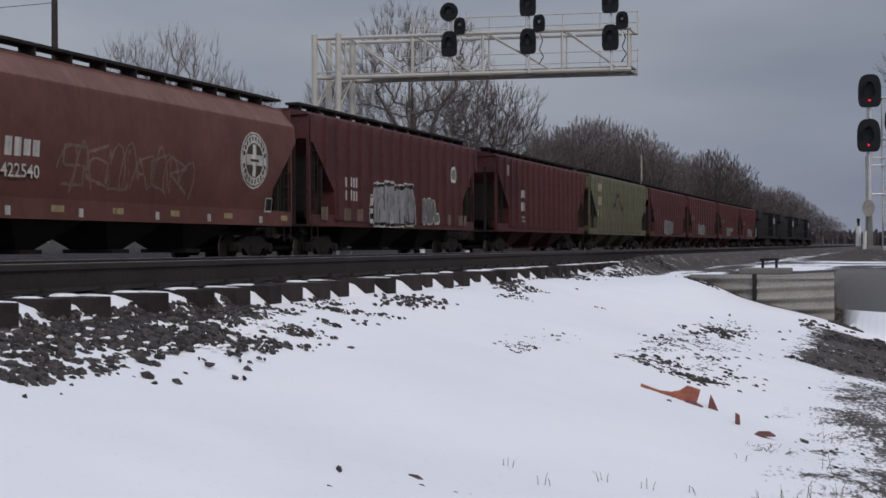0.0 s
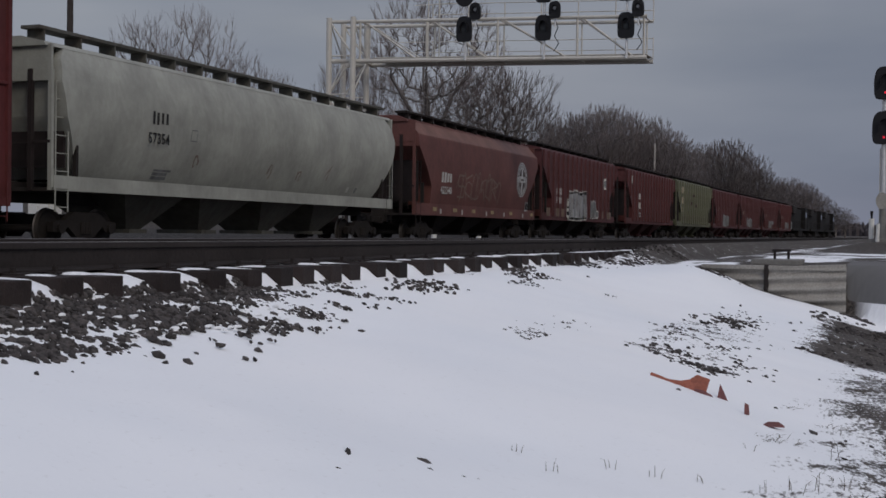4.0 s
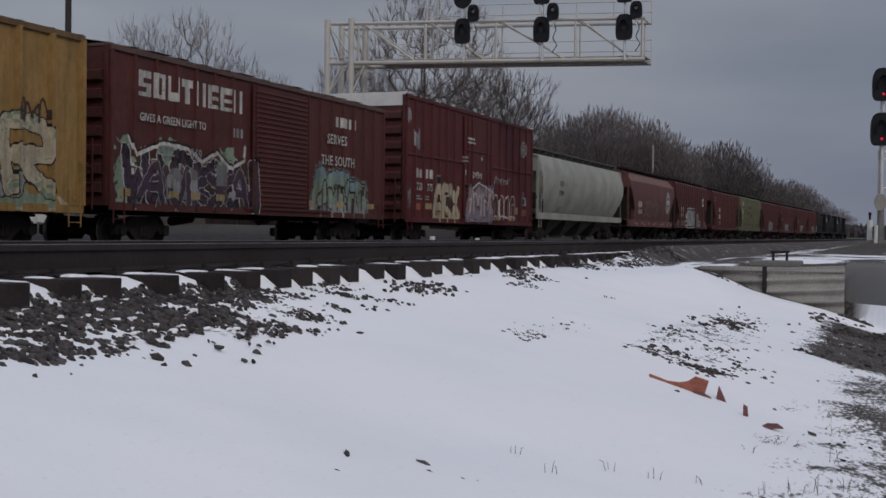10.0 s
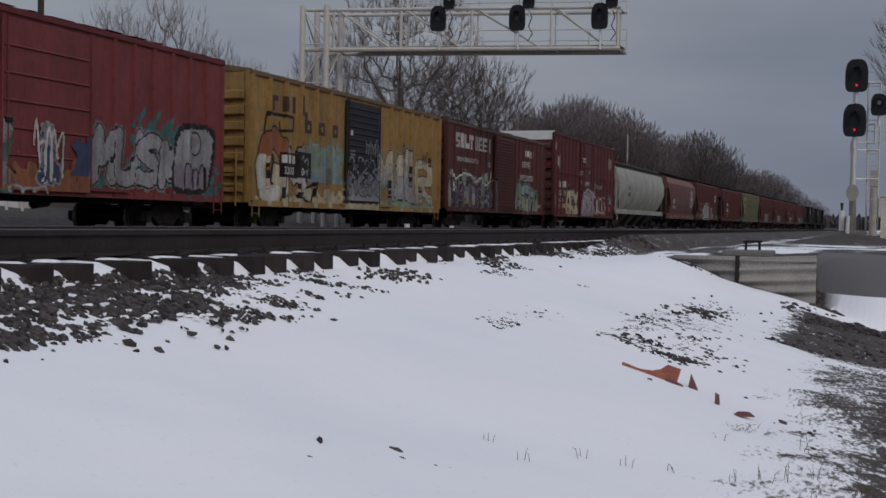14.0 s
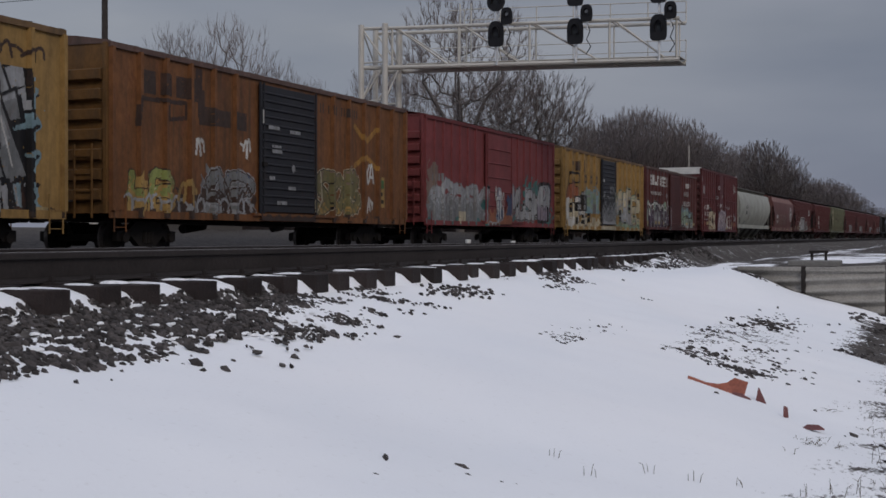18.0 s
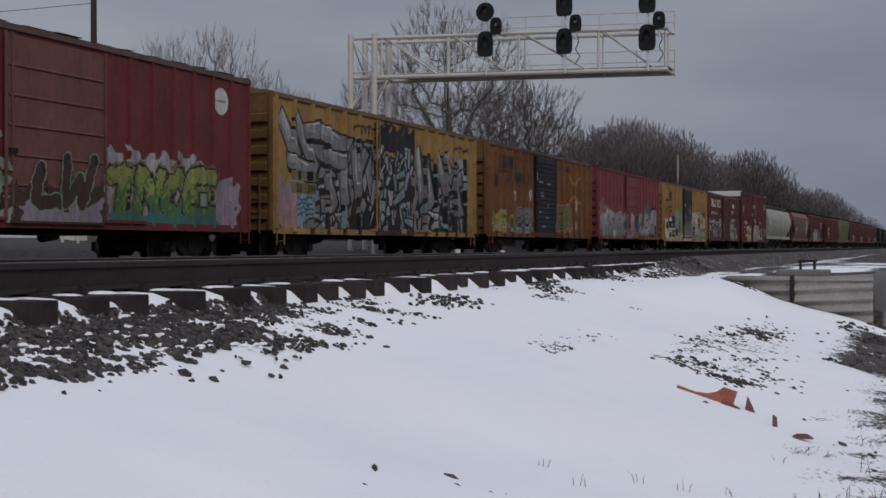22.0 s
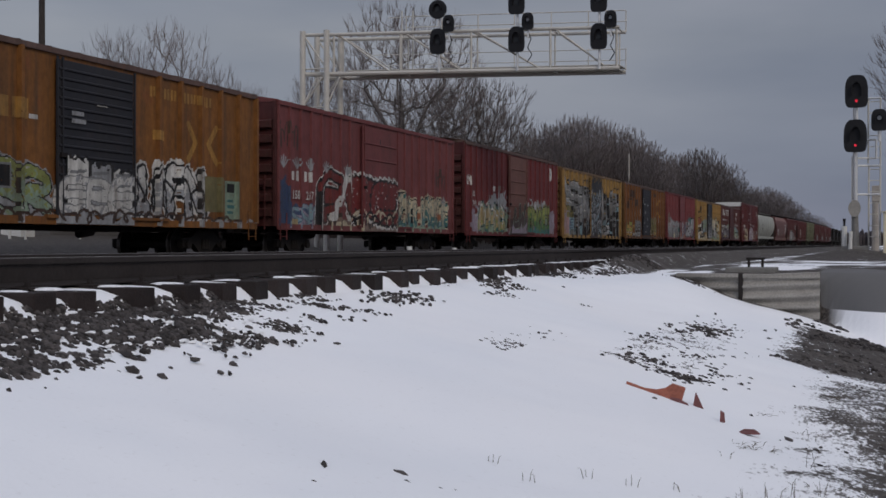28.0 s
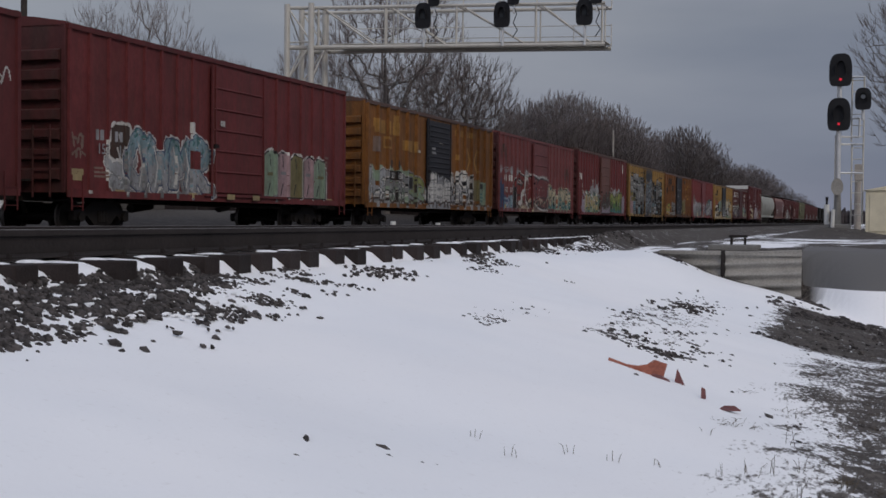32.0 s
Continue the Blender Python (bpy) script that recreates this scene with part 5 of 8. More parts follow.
def build_train():
    # a dark red car that follows
    car, art, done, h = boxcar("boxcar", -189.3, -173.6, 0.85, 4.66, P_MAROON, "dark red steel boxcar with pale scribbles", ribs=15)
    art.scrawl(14.2, 15.3, 3.0, 3.5, "white", 0.02)
    art.smalls(14.0, 2.2, 3, 0.8, "cream")
    done()
    # faded red, two sprayed rows
    car, art, done, h = boxcar("boxcar", -172.0, -156.5, 0.86, 4.70, P_RED, "faded red steel boxcar with blue and pastel graffiti", door=(6.3, 9.35), ribs=15, end_paint=P_END_RED, roof_paint=P_MAROON)
    art.cloud(1.6, 6.3, 0.9, 1.25, "grey", 0.2)
    art.flowing(1.55, 2.65, 1.0, 2.2, 1, ("grey", "silver", "silver"), "grey", "white", 0.15, 0.035, "S")
    art.bubbles(1.65, 2.45, 1.75, 2.6, 1, "brown", "white", None)
    art.flowing(2.35, 6.35, 1.0, 2.6, 4, ("silver", "grey", "silver", "sky", "teal", "sky"), "navy", "white", 0.22, 0.04, "OWMR")
    for u in (2.9, 3.6, 4.5, 5.1):
        art.line([(u, 1.2), (u + 0.12, 1.7), (u - 0.05, 2.2)], 0.03, "white")
    art.fill((abs(art.u - 5.57) < 0.26) & (abs(art.v - 1.93) < 0.24))
    edges = (9.48, 10.34, 11.24, 12.18, 12.92, 13.95)
    for i, c in enumerate(("mint", "pink", "olive", "pink", "mint")):
        a, b = edges[i], edges[i + 1]
        hi = 2.42 - 0.03 * i
        for grow_, tone in ((0.09, "white"), (0.045, "black"), (0.0, c)):
            art.fill((art.u > a + 0.05 - grow_) & (art.u < b - 0.05 + grow_) & (art.v > 1.08 - grow_) & (art.v < hi + grow_ - 0.9 * (art.u - a - 0.45) ** 2 + 0.05 * art.ragged(0.5)), tone)
        art.rect((a + b) / 2, 1.75 + 0.05 * (i % 2), 0.34, 0.09, "grey" if i % 2 else "olive")
        art.line([(a + 0.3, 1.15), (a + 0.42, 1.45)], 0.03, "black")
        art.line([(a + 0.4, hi - 0.1), (a + 0.45, hi - 0.4)], 0.025, "black")
    art.cloud(9.4, 10.4, 0.9, 1.08, "grey", 0.1)
    art.bars(1.05, 2.32, "XX", 0.26, "silver", 0.3, 0.7)
    art.bars(1.82, 2.32, "XX", 0.26, "silver", 0.3, 0.7)
    art.scrawl(0.15, 0.62, 2.0, 2.3, "faded", 0.03, 6)
    art.scrawl(0.15, 0.62, 1.75, 1.95, "faded", 0.03, 6)
    art.smalls(1.0, 1.55, 3, 0.6, "faded")
    art.rect(0.36, 1.37, 0.5, 0.26, "yellow")
    art.rect(0.9, 0.98, 0.5, 0.08, "white")
    tape(art, (2.05, 5.45, 7.3, 8.8, 14.2), 1.0)
    art.rect(5.42, 2.78, 0.26, 0.28, "white")
    art.smalls(6.7, 3.0, 1, 0.3, "white", 0.14)
    art.smalls(13.8, 2.4, 5, 0.3, "faded", 0.07)
    art.wear(0.1)
    done()
    words("153", car, HALF_W + 0.01, -h + 1.1, 1.88, 0.34, "silver")
    words("111", car, HALF_W + 0.01, -h + 1.95, 1.88, 0.34, "silver")
    # amber car with the slate door
    car, art, done, h = boxcar("boxcar", -154.7, -139.3, 0.85, 4.62, P_AMBER, "weathered orange boxcar with a slate door and white graffiti", door=(6.25, 9.2), door_paint=P_DOOR_GREY, door_style="ridged", ribs=12, roof_paint=P_ROOF_RUST, rib_d=0.11, rib_w=0.11)
    art.bars(0.75, 3.80, "XXXX", 0.5, "ochre", 0.25, 1.2)
    art.rect(0.9, 3.9, 0.4, 0.3, "ochre")
    art.rect(2.85, 3.95, 0.3, 0.7, "ochre")
    art.rect(1.05, 3.13, 0.78, 0.55, "faded")
    art.rect(2.14, 3.24, 0.85, 0.42, "ochre")
    art.fill((abs(art.u - 2.14) < 0.34) & (abs(art.v - 3.24) < 0.13))
    art.bars(3.6, 3.25, "XXX", 0.42, "ochre", 0.2, 1.45)
    for a in (11.7, 12.6):
        art.line([(a, 3.5), (a + 0.35, 3.05), (a, 2.6)] if a < 12 else [(a + 0.5, 3.5), (a + 0.1, 3.05), (a + 0.5, 2.6)], 0.09, "ochre")
    art.bars(9.9, 4.15, "XX XXXXX XXXXXX XXX", 0.26, "ochre")
    art.rect(10.3, 3.1, 0.5, 0.25, "ochre")
    art.rect(5.55, 3.1, 0.28, 0.1, "white")
    art.cloud(0.5, 4.2, 1.8, 2.35, "mint", 0.25)
    art.cloud(0.2, 6.1, 0.9, 1.8, "silver", 0.3)
    art.cloud(2.4, 4.4, 0.9, 1.7, "grey", 0.3)
    art.flowing(0.2, 2.2, 0.9, 2.5, 2, ("silver", "grey", "silver", "white"), "black", "white", 0.14, 0.035, "LS")
    art.flowing(2.0, 4.3, 0.9, 2.1, 3, ("silver", "mint", "grey", "silver"), "black", "white", 0.11, 0.035, "NXR")
    art.scrawl(0.3, 4.2, 0.95, 1.45, "white", 0.03, 26)
    art.scrawl(0.6, 4.0, 1.0, 1.6, "black", 0.022, 22)
    art.flowing(4.3, 6.1, 0.95, 2.3, 2, ("white", "mint", "lime", "white"), "black", "silver", 0.12, 0.035, "BR")
    art.rect(4.5, 1.83, 0.68, 0.52, "grey")
    art.rect(4.5, 1.83, 0.58, 0.42, "black")
    art.bars(2.15, 2.48, "XX XX", 0.28, "black", 0.35, 0.95)
    art.rect(2.83, 2.05, 1.5, 0.36, "black")
    for k, u in enumerate((6.5, 7.35, 8.2)):
        hi = 2.35 - 0.1 * k
        art.fill((art.u > u) & (art.u < u + 0.9) & (art.v > 1.15) & (art.v < hi + 0.12 * art.ragged(0.3)), "black")
        art.fill((art.u > u + 0.06) & (art.u < u + 0.8) & (art.v > 1.2) & (art.v < hi - 0.07 + 0.12 * art.ragged(0.3)), "white" if k != 1 else "silver")
        for q in (1.45, 1.75, 2.0):
            art.line([(u + 0.15, q), (u + 0.7, q + 0.05)], 0.035, "grey")
    art.flowing(6.4, 9.1, 1.1, 2.0, 3, ("silver", "white", "silver"), "grey", None, 0.09, 0.03, "EBE")
    art.flowing(9.2, 12.5, 1.1, 2.45, 4, ("white", "silver", "white", "silver"), "black", "white", 0.17, 0.07, "IAPN")
    art.scrawl(9.4, 12.4, 1.2, 2.2, "black", 0.04, 14)
    art.rect(12.92, 1.75, 0.85, 0.95, "olive")
    art.rect(13.88, 1.62, 0.62, 1.05, "mint")
    art.rect(13.88, 1.95, 0.4, 0.22, "black")
    art.smalls(13.7, 1.6, 3, 0.4, "teal", 0.08)
    art.cloud(0.2, 15.2, 0.86, 1.06, "silver", 0.12)
    art.scrawl(0.3, 14.4, 0.9, 1.2, "brown", 0.035, 60)
    art.smalls(6.7, 3.3, 2, 0.5, "silver", 0.09)
    art.smalls(7.6, 3.55, 1, 0.5, "white", 0.04)
    art.wear(0.14)
    done()
    words("33", car, HALF_W + 0.125, -h + 2.28, 1.94, 0.30, "white")
    words("130", car, HALF_W + 0.125, -h + 2.98, 1.94, 0.30, "white")
    # dull red with a pale beast
    car, art, done, h = boxcar("boxcar", -138.05, -122.3, 0.86, 4.64, P_RED_DULL, "dull red boxcar with blue, red and white graffiti along the bottom", door=(6.1, 9.35), ribs=16, end_paint=P_END_RED)
    art.cloud(0.1, 0.85, 0.9, 2.3, "navy", 0.2)
    art.cloud(0.1, 2.8, 0.9, 1.6, "navy", 0.15)
    art.cloud(0.9, 2.8, 0.9, 1.35, "lilac", 0.25)
    art.flowing(0.85, 2.75, 0.95, 1.7, 3, ("lilac", "sky", "lilac"), "navy", None, 0.06, 0.02, "SSK")
    art.fill((abs(art.u - 1.72) < 0.95) & (art.v > 1.70) & (art.v < 2.75))
    art.cloud(2.75, 9.2, 0.88, 1.3, "faded", 0.2)
    art.cloud(3.0, 6.2, 0.88, 1.15, "cream", 0.2)
    for u0, n in ((2.7, 8), (5.3, 7), (7.2, 6)):
        art.scrawl(u0, u0 + 2.0, 0.95, 1.5, "brown", 0.07, n)
    body = [(2.75, 0.95), (2.85, 2.2), (3.5, 2.7), (4.6, 2.5), (4.4, 2.05), (3.4, 2.1), (3.35, 1.85), (4.1, 1.9), (4.1, 1.6), (3.3, 1.5), (3.3, 1.25)]
    art.line(body, 0.24, "white")
    art.line(body, 0.20, "black")
    art.line(body[1:], 0.12, "red")
    art.flowing(5.3, 9.2, 1.15, 2.65, 2, ("brown", "red", "red", "brown"), "black", "white", 0.24, 0.09, "RE")
    art.scrawl(5.4, 9.1, 1.1, 1.6, "cream", 0.05, 13)
    art.scrawl(5.4, 9.1, 1.0, 1.5, "black", 0.05, 12)
    art.line([(5.05, 2.85), (4.85, 2.4), (4.6, 1.95), (4.2, 1.7), (4.15, 1.35), (3.75, 1.3)], 0.15, "white")
    art.line([(4.9, 2.5), (5.25, 2.6), (5.35, 2.2)], 0.09, "white")
    art.flowing(9.4, 14.85, 0.95, 2.35, 6, ("mint", "sky", "teal", "cream", "teal", "black"), "black", "cream", 0.16, 0.055, "ZIHAKS")
    art.scrawl(9.5, 14.7, 1.2, 2.2, "cream", 0.03, 34)
    art.cloud(9.5, 14.7, 0.9, 1.12, "mint", 0.12)
    for a in (11.6, 13.9):
        art.disc(a, 1.5, 0.14, "orange")
    art.scrawl(14.1, 14.7, 1.95, 2.3, "silver", 0.03, 8)
    for u in (0.3, 1.2, 2.1, 3.3, 4.95):
        for k in range(5):
            art.line([(u + 0.1, 2.72), (u + 0.1 + 0.14 * (k - 2), 2.95 + 0.06 * (2 - abs(k - 2)))], 0.03, "silver")
    art.scrawl(0.1, 1.4, 3.3, 4.1, "brown", 0.03, 12)
    art.scrawl(13.6, 14.6, 2.6, 3.4, "brown", 0.04, 9)
    art.rect(1.1, 1.06, 0.48, 0.26, "yellow")
    art.bars(0.88, 2.5, "XX XX", 0.30, "white", 0.4, 0.95)
    art.rect(7.6, 4.0, 0.06, 0.2, "black")
    art.wear(0.1)
    done()
    words("158", car, HALF_W + 0.012, -h + 0.9, 1.80, 0.36, "white")
    words("217", car, HALF_W + 0.012, -h + 1.85, 1.80, 0.36, "white")
    # red with the brown door, green rows
    car, art, done, h = boxcar("boxcar", -120.85, -105.3, 0.82, 4.78, P_RED, "red steel boxcar with a brown door and green graffiti", door=(6.23, 9.36), door_paint=P_DOOR_BROWN, ribs=15, end_paint=P_END_RED, rough_roof=True, roof_paint=P_ROOF_RUST)
    art.cloud(0.8, 2.0, 0.9, 1.9, "lilac", 0.25)
    art.cloud(1.6, 6.2, 0.9, 2.1, "silver", 0.3)
    art.cloud(3.4, 6.0, 1.9, 2.7, "silver", 0.3)
    art.cloud(1.8, 6.2, 0.9, 1.9, "mint", 0.3)
    art.flowing(1.8, 5.7, 0.95, 2.45, 3, ("mint", "lime", "yellow", "mint", "silver"), "teal", "black", 0.22, 0.05, "AMC")
    art.scrawl(2.0, 5.6, 1.1, 2.3, "white", 0.025, 20)
    art.cloud(6.3, 9.3, 0.9, 1.7, "brown", 0.3)
    art.cloud(6.6, 9.2, 0.95, 1.35, "lilac", 0.25)
    art.flowing(6.95, 8.7, 1.2, 2.4, 2, ("brown", "brown", "black"), "mint", None, 0.14, 0.03, "LW")
    art.cloud(9.4, 14.9, 0.9, 2.1, "lilac", 0.35)
    art.cloud(9.4, 13.4, 1.5, 2.55, "silver", 0.25)
    art.flowing(9.4, 13.6, 1.0, 2.4, 4, ("teal", "green", "green", "lime", "lime", "olive"), "black", "olive", 0.23, 0.05, "TNOE")
    art.cloud(9.5, 14.0, 0.9, 1.2, "teal", 0.15)
    art.rect(13.3, 1.6, 0.42, 0.42, "black")
    art.rect(13.3, 1.6, 0.32, 0.32, "mint")
    art.disc(14.1, 4.1, 0.34, "white")
    art.rect(14.1, 4.1, 0.42, 0.05, "grey")
    art.rect(4.15, 2.95, 0.32, 0.26, "white")
    art.rect(4.95, 3.0, 0.42, 0.26, "faded")
    art.rect(5.55, 2.5, 0.07, 1.3, "faded")
    art.bars(0.9, 2.62, "XXX", 0.24, "white")
    art.scrawl(0.15, 0.75, 3.0, 3.4, "white", 0.03, 9)
    art.wear(0.12)
    done()
    words("749", car, HALF_W + 0.012, -h + 0.92, 2.10, 0.34, "white")
    words("440", car, HALF_W + 0.012, -h + 1.68, 2.10, 0.34, "white")
    # yellow, wholly covered
    car, art, done, h = boxcar("boxcar", -104.1, -88.4, 0.80, 4.64, P_YELLOW, "yellow boxcar covered in large grey and black graffiti", door=(6.5, 9.6), door_paint=P_YELLOW, ribs=12, roof_paint=P_ROOF_YELLOW, end_paint=P_END_AMBER, rib_d=0.11, rib_w=0.11)
    art.cloud(0.1, 2.4, 0.9, 2.3, "lilac", 0.4)
    art.cloud(0.2, 1.3, 1.0, 1.9, "pink", 0.3)
    art.cloud(1.4, 14.8, 0.9, 3.3, "sky", 0.4)
    art.cloud(2.8, 14.6, 0.9, 2.9, "black", 0.5)
    art.cloud(6.5, 9.6, 3.55, 4.4, "black", 0.3)
    art.shards(2.4, 6.2, 1.0, 3.6, 30, ("silver", "grey", "grey"), "black", "silver", (0.9, 1.7), (0.3, 0.6), 0.075)
    art.shards(6.2, 9.4, 1.1, 3.2, 34, ("grey", "silver", "grey", "sky"), "black", "silver", (0.4, 1.1), (0.16, 0.34), 0.06)
    art.shards(9.4, 14.4, 1.1, 3.5, 36, ("silver", "grey", "grey", "sky"), "black", "silver", (0.7, 1.6), (0.26, 0.5), 0.07)
    for u0, v0, u1, v1, r in ((0.45, 4.0, 1.3, 3.0, 0.26), (1.25, 4.1, 2.4, 2.7, 0.24), (1.9, 3.75, 2.8, 3.85, 0.24), (2.9, 3.8, 4.1, 3.5, 0.26), (0.9, 2.85, 2.1, 2.6, 0.22),
                              (3.1, 3.1, 4.4, 3.0, 0.24), (3.2, 2.5, 3.6, 1.7, 0.26), (4.2, 2.6, 4.4, 1.8, 0.26), (2.9, 1.2, 4.5, 1.25, 0.22), (5.0, 3.3, 5.3, 2.2, 0.25),
                              (10.0, 3.7, 10.4, 2.2, 0.25), (10.9, 3.1, 11.3, 2.0, 0.24), (11.9, 3.6, 12.6, 2.6, 0.26), (12.6, 3.7, 13.2, 3.0, 0.22), (13.6, 2.9, 14.2, 1.6, 0.24), (11.0, 1.5, 12.2, 1.3, 0.22)):
        art.slab(u0 + 0.07, v0 - 0.09, u1 + 0.07, v1 - 0.09, r + 0.07, "black")
        art.slab(u0, v0, u1, v1, r + 0.06, "black")
        art.slab(u0, v0, u1, v1, r, "grey")
        art.slab(u0, v0 + r * 0.3, (u0 + u1) / 2, (v0 + v1) / 2 + r * 0.3, r * 0.5, "silver")
        art.line([(u0 + 0.05, v0 + r * 0.8), (u1 - 0.1, v1 + r * 0.8)], 0.022, "white")
    art.shards(1.6, 14.3, 0.95, 1.45, 40, ("silver", "grey", "black", "sky"), "black", "silver", (0.3, 0.8), (0.12, 0.26), 0.05)
    art.shards(6.6, 9.4, 2.9, 3.6, 14, ("sky", "silver", "black"), "black", "white", (0.3, 0.7), (0.1, 0.2), 0.04)
    art.scrawl(5.0, 6.3, 3.9, 4.3, "brown", 0.035, 10)
    art.scrawl(13.4, 15.0, 3.9, 4.2, "brown", 0.035, 10)
    art.rect(1.75, 2.45, 1.5, 0.3, "olive")
    art.rect(1.75, 2.1, 1.5, 0.3, "olive")
    art.bars(1.1, 2.46, "XX XX", 0.28, "black", 0.35, 0.95)
    for k in range(4):
        art.scrawl(1.2, 2.1, 1.3 + 0.14 * k, 1.42 + 0.14 * k, "navy", 0.025, 7)
    art.cloud(0.1, 15.5, 0.82, 0.98, "brown", 0.1)
    tape(art, (1.0, 3.4, 8.6, 11.0, 14.9), 0.95)
    art.wear(0.1)
    done()
    words("50", car, HALF_W + 0.125, -h + 1.15, 1.98, 0.32, "black")
    words("574", car, HALF_W + 0.125, -h + 1.80, 1.98, 0.32, "black")
    # rusty orange with the slate door
    car, art, done, h = boxcar("boxcar", -87.0, -71.3, 0.85, 4.64, P_ORANGE, "rust-stained orange boxcar with a dark slate door", door=(6.2, 9.3), door_paint=P_DOOR_GREY, door_style="ridged", ribs=12, roof_paint=P_ROOF_RUST, end_paint=P_END_AMBER, rib_d=0.11, rib_w=0.11)
    art.bars(1.15, 3.95, "XXXX", 0.55, "brown", 0.25, 1.15)
    art.rect(3.45, 4.1, 0.28, 0.8, "brown")
    art.bars(3.4, 3.38, "XXX", 0.45, "brown", 0.15, 1.7)
    art.rect(3.55, 3.65, 0.28, 0.7, "brown")
    art.line([(0.95, 2.95), (1.05, 3.55), (2.9, 3.6), (2.9, 3.25), (2.1, 3.15), (2.1, 3.45)], 0.05, "brown")
    art.cloud(0.8, 2.3, 0.9, 1.8, "gold", 0.3)
    art.cloud(2.2, 6.1, 0.9, 1.35, "brown", 0.3)
    art.cloud(3.5, 5.9, 0.9, 2.0, "grey", 0.25)
    art.flowing(0.7, 2.4, 0.95, 1.95, 2, ("cream", "gold", "lime", "gold"), "brown", None, 0.1, 0.03, "HB")
    art.flowing(3.5, 5.9, 1.0, 2.1, 2, ("silver", "brown", "grey", "navy"), "brown", "silver", 0.12, 0.03, "AR")
    art.scrawl(0.6, 6.0, 0.95, 1.4, "silver", 0.035, 30)
    art.scrawl(2.6, 3.3, 1.2, 1.8, "gold", 0.05, 6)
    art.flowing(9.35, 12.1, 1.1, 2.6, 3, ("gold", "olive", "faded"), "black", "cream", 0.17, 0.03, "SOB")
    art.line([(9.5, 1.15), (9.8, 1.5), (9.7, 2.3)], 0.03, "cream")
    for a in (11.9, 13.4):
        art.line([(a, 3.8), (12.65, 3.35)], 0.08, "ochre")
        art.line([(a, 2.6), (12.65, 2.95)], 0.08, "ochre")
    art.flowing(12.55, 13.2, 2.1, 2.7, 2, ("white",), "silver", None, 0.04, 0.015, "XA")
    art.rect(13.8, 1.85, 0.5, 0.95, "gold")
    art.rect(13.8, 2.1, 0.36, 0.26, "green")
    art.smalls(13.65, 1.8, 2, 0.35, "black", 0.13)
    for u, v in ((3.3, 2.4), (5.4, 2.5), (12.8, 1.2)):
        art.scrawl(u, u + 0.4, v, v + 0.45, "white", 0.04, 5)
    for u, v, w in ((6.55, 3.35, 0.65), (7.7, 3.3, 0.9), (6.75, 2.85, 0.6), (6.75, 2.72, 0.6), (6.6, 2.0, 0.3), (7.6, 1.75, 0.6), (7.0, 1.35, 0.7)):
        art.smalls(u, v, 1, w, "silver", 0.09)
    art.disc(7.9, 2.3, 0.1, "silver")
    art.rect(6.3, 3.6, 0.08, 0.35, "white")
    art.bars(9.6, 4.15, "XX XXXX XXX XXX", 0.28, "brown")
    art.cloud(0.2, 15.3, 0.86, 1.0, "brown", 0.12)
    art.wear(0.25)
    done()
    # light red, silver rows on teal
    car, art, done, h = boxcar("boxcar", -69.7, -54.75, 0.86, 4.64, P_RED_LIGHT, "light red boxcar with silver graffiti on teal", door=(5.85, 8.9), ribs=14, rough_roof=True, roof_paint=P_RED)
    art.cloud(0.1, 6.0, 0.9, 1.8, "grey", 0.3)
    art.cloud(0.2, 1.2, 1.6, 3.0, "faded", 0.3)
    art.cloud(0.1, 6.2, 0.88, 1.15, "teal", 0.12)
    art.cloud(5.5, 9.0, 0.95, 1.45, "orange", 0.35)
    art.cloud(4.8, 6.0, 1.5, 2.2, "teal", 0.3)
    art.cloud(8.2, 9.2, 1.3, 2.1, "navy", 0.25)
    art.cloud(8.9, 14.6, 0.9, 1.5, "teal", 0.4)
    art.cloud(10.6, 13.0, 1.5, 2.75, "teal", 0.35)
    art.cloud(9.4, 12.4, 0.9, 1.15, "red", 0.15)
    art.flowing(0.4, 5.9, 1.0, 2.45, 5, ("silver", "grey", "silver", "lilac"), "grey", None, 0.2, 0.03, "SBREK")
    art.flowing(6.8, 7.9, 1.15, 2.6, 1, ("white", "navy", "lilac", "white"), "grey", "silver", 0.22, 0.03, "I")
    art.scrawl(6.85, 7.85, 1.2, 2.4, "white", 0.03, 10)
    art.flowing(8.9, 12.7, 1.15, 2.65, 4, ("silver", "silver", "lilac"), "black", "grey", 0.2, 0.045, "MUSK")
    art.bubbles(12.65, 14.1, 0.95, 2.85, 1, "silver", "black", None, "lilac")
    art.disc(13.45, 2.35, 0.32, "black")
    art.disc(13.45, 2.35, 0.27, "silver")
    art.disc(13.45, 2.4, 0.12, "pink")
    art.scrawl(12.9, 14.0, 1.1, 1.9, "black", 0.025, 7)
    art.rect(3.55, 1.15, 0.7, 0.46, "cream")
    art.bars(0.6, 2.55, "XX XX", 0.3, "grey", 0.4, 0.7)
    art.scrawl(6.1, 7.3, 0.9, 1.05, "silver", 0.03, 6)
    art.wear(0.1)
    done()
    # yellow with the slate door
    car, art, done, h = boxcar("boxcar", -53.3, -37.5, 0.80, 4.61, P_YELLOW, "yellow boxcar with a slate door and pale graffiti", door=(6.5, 9.4), door_paint=P_DOOR_GREY, door_style="ridged", ribs=12, roof_paint=P_ROOF_YELLOW, rib_d=0.11, rib_w=0.11)
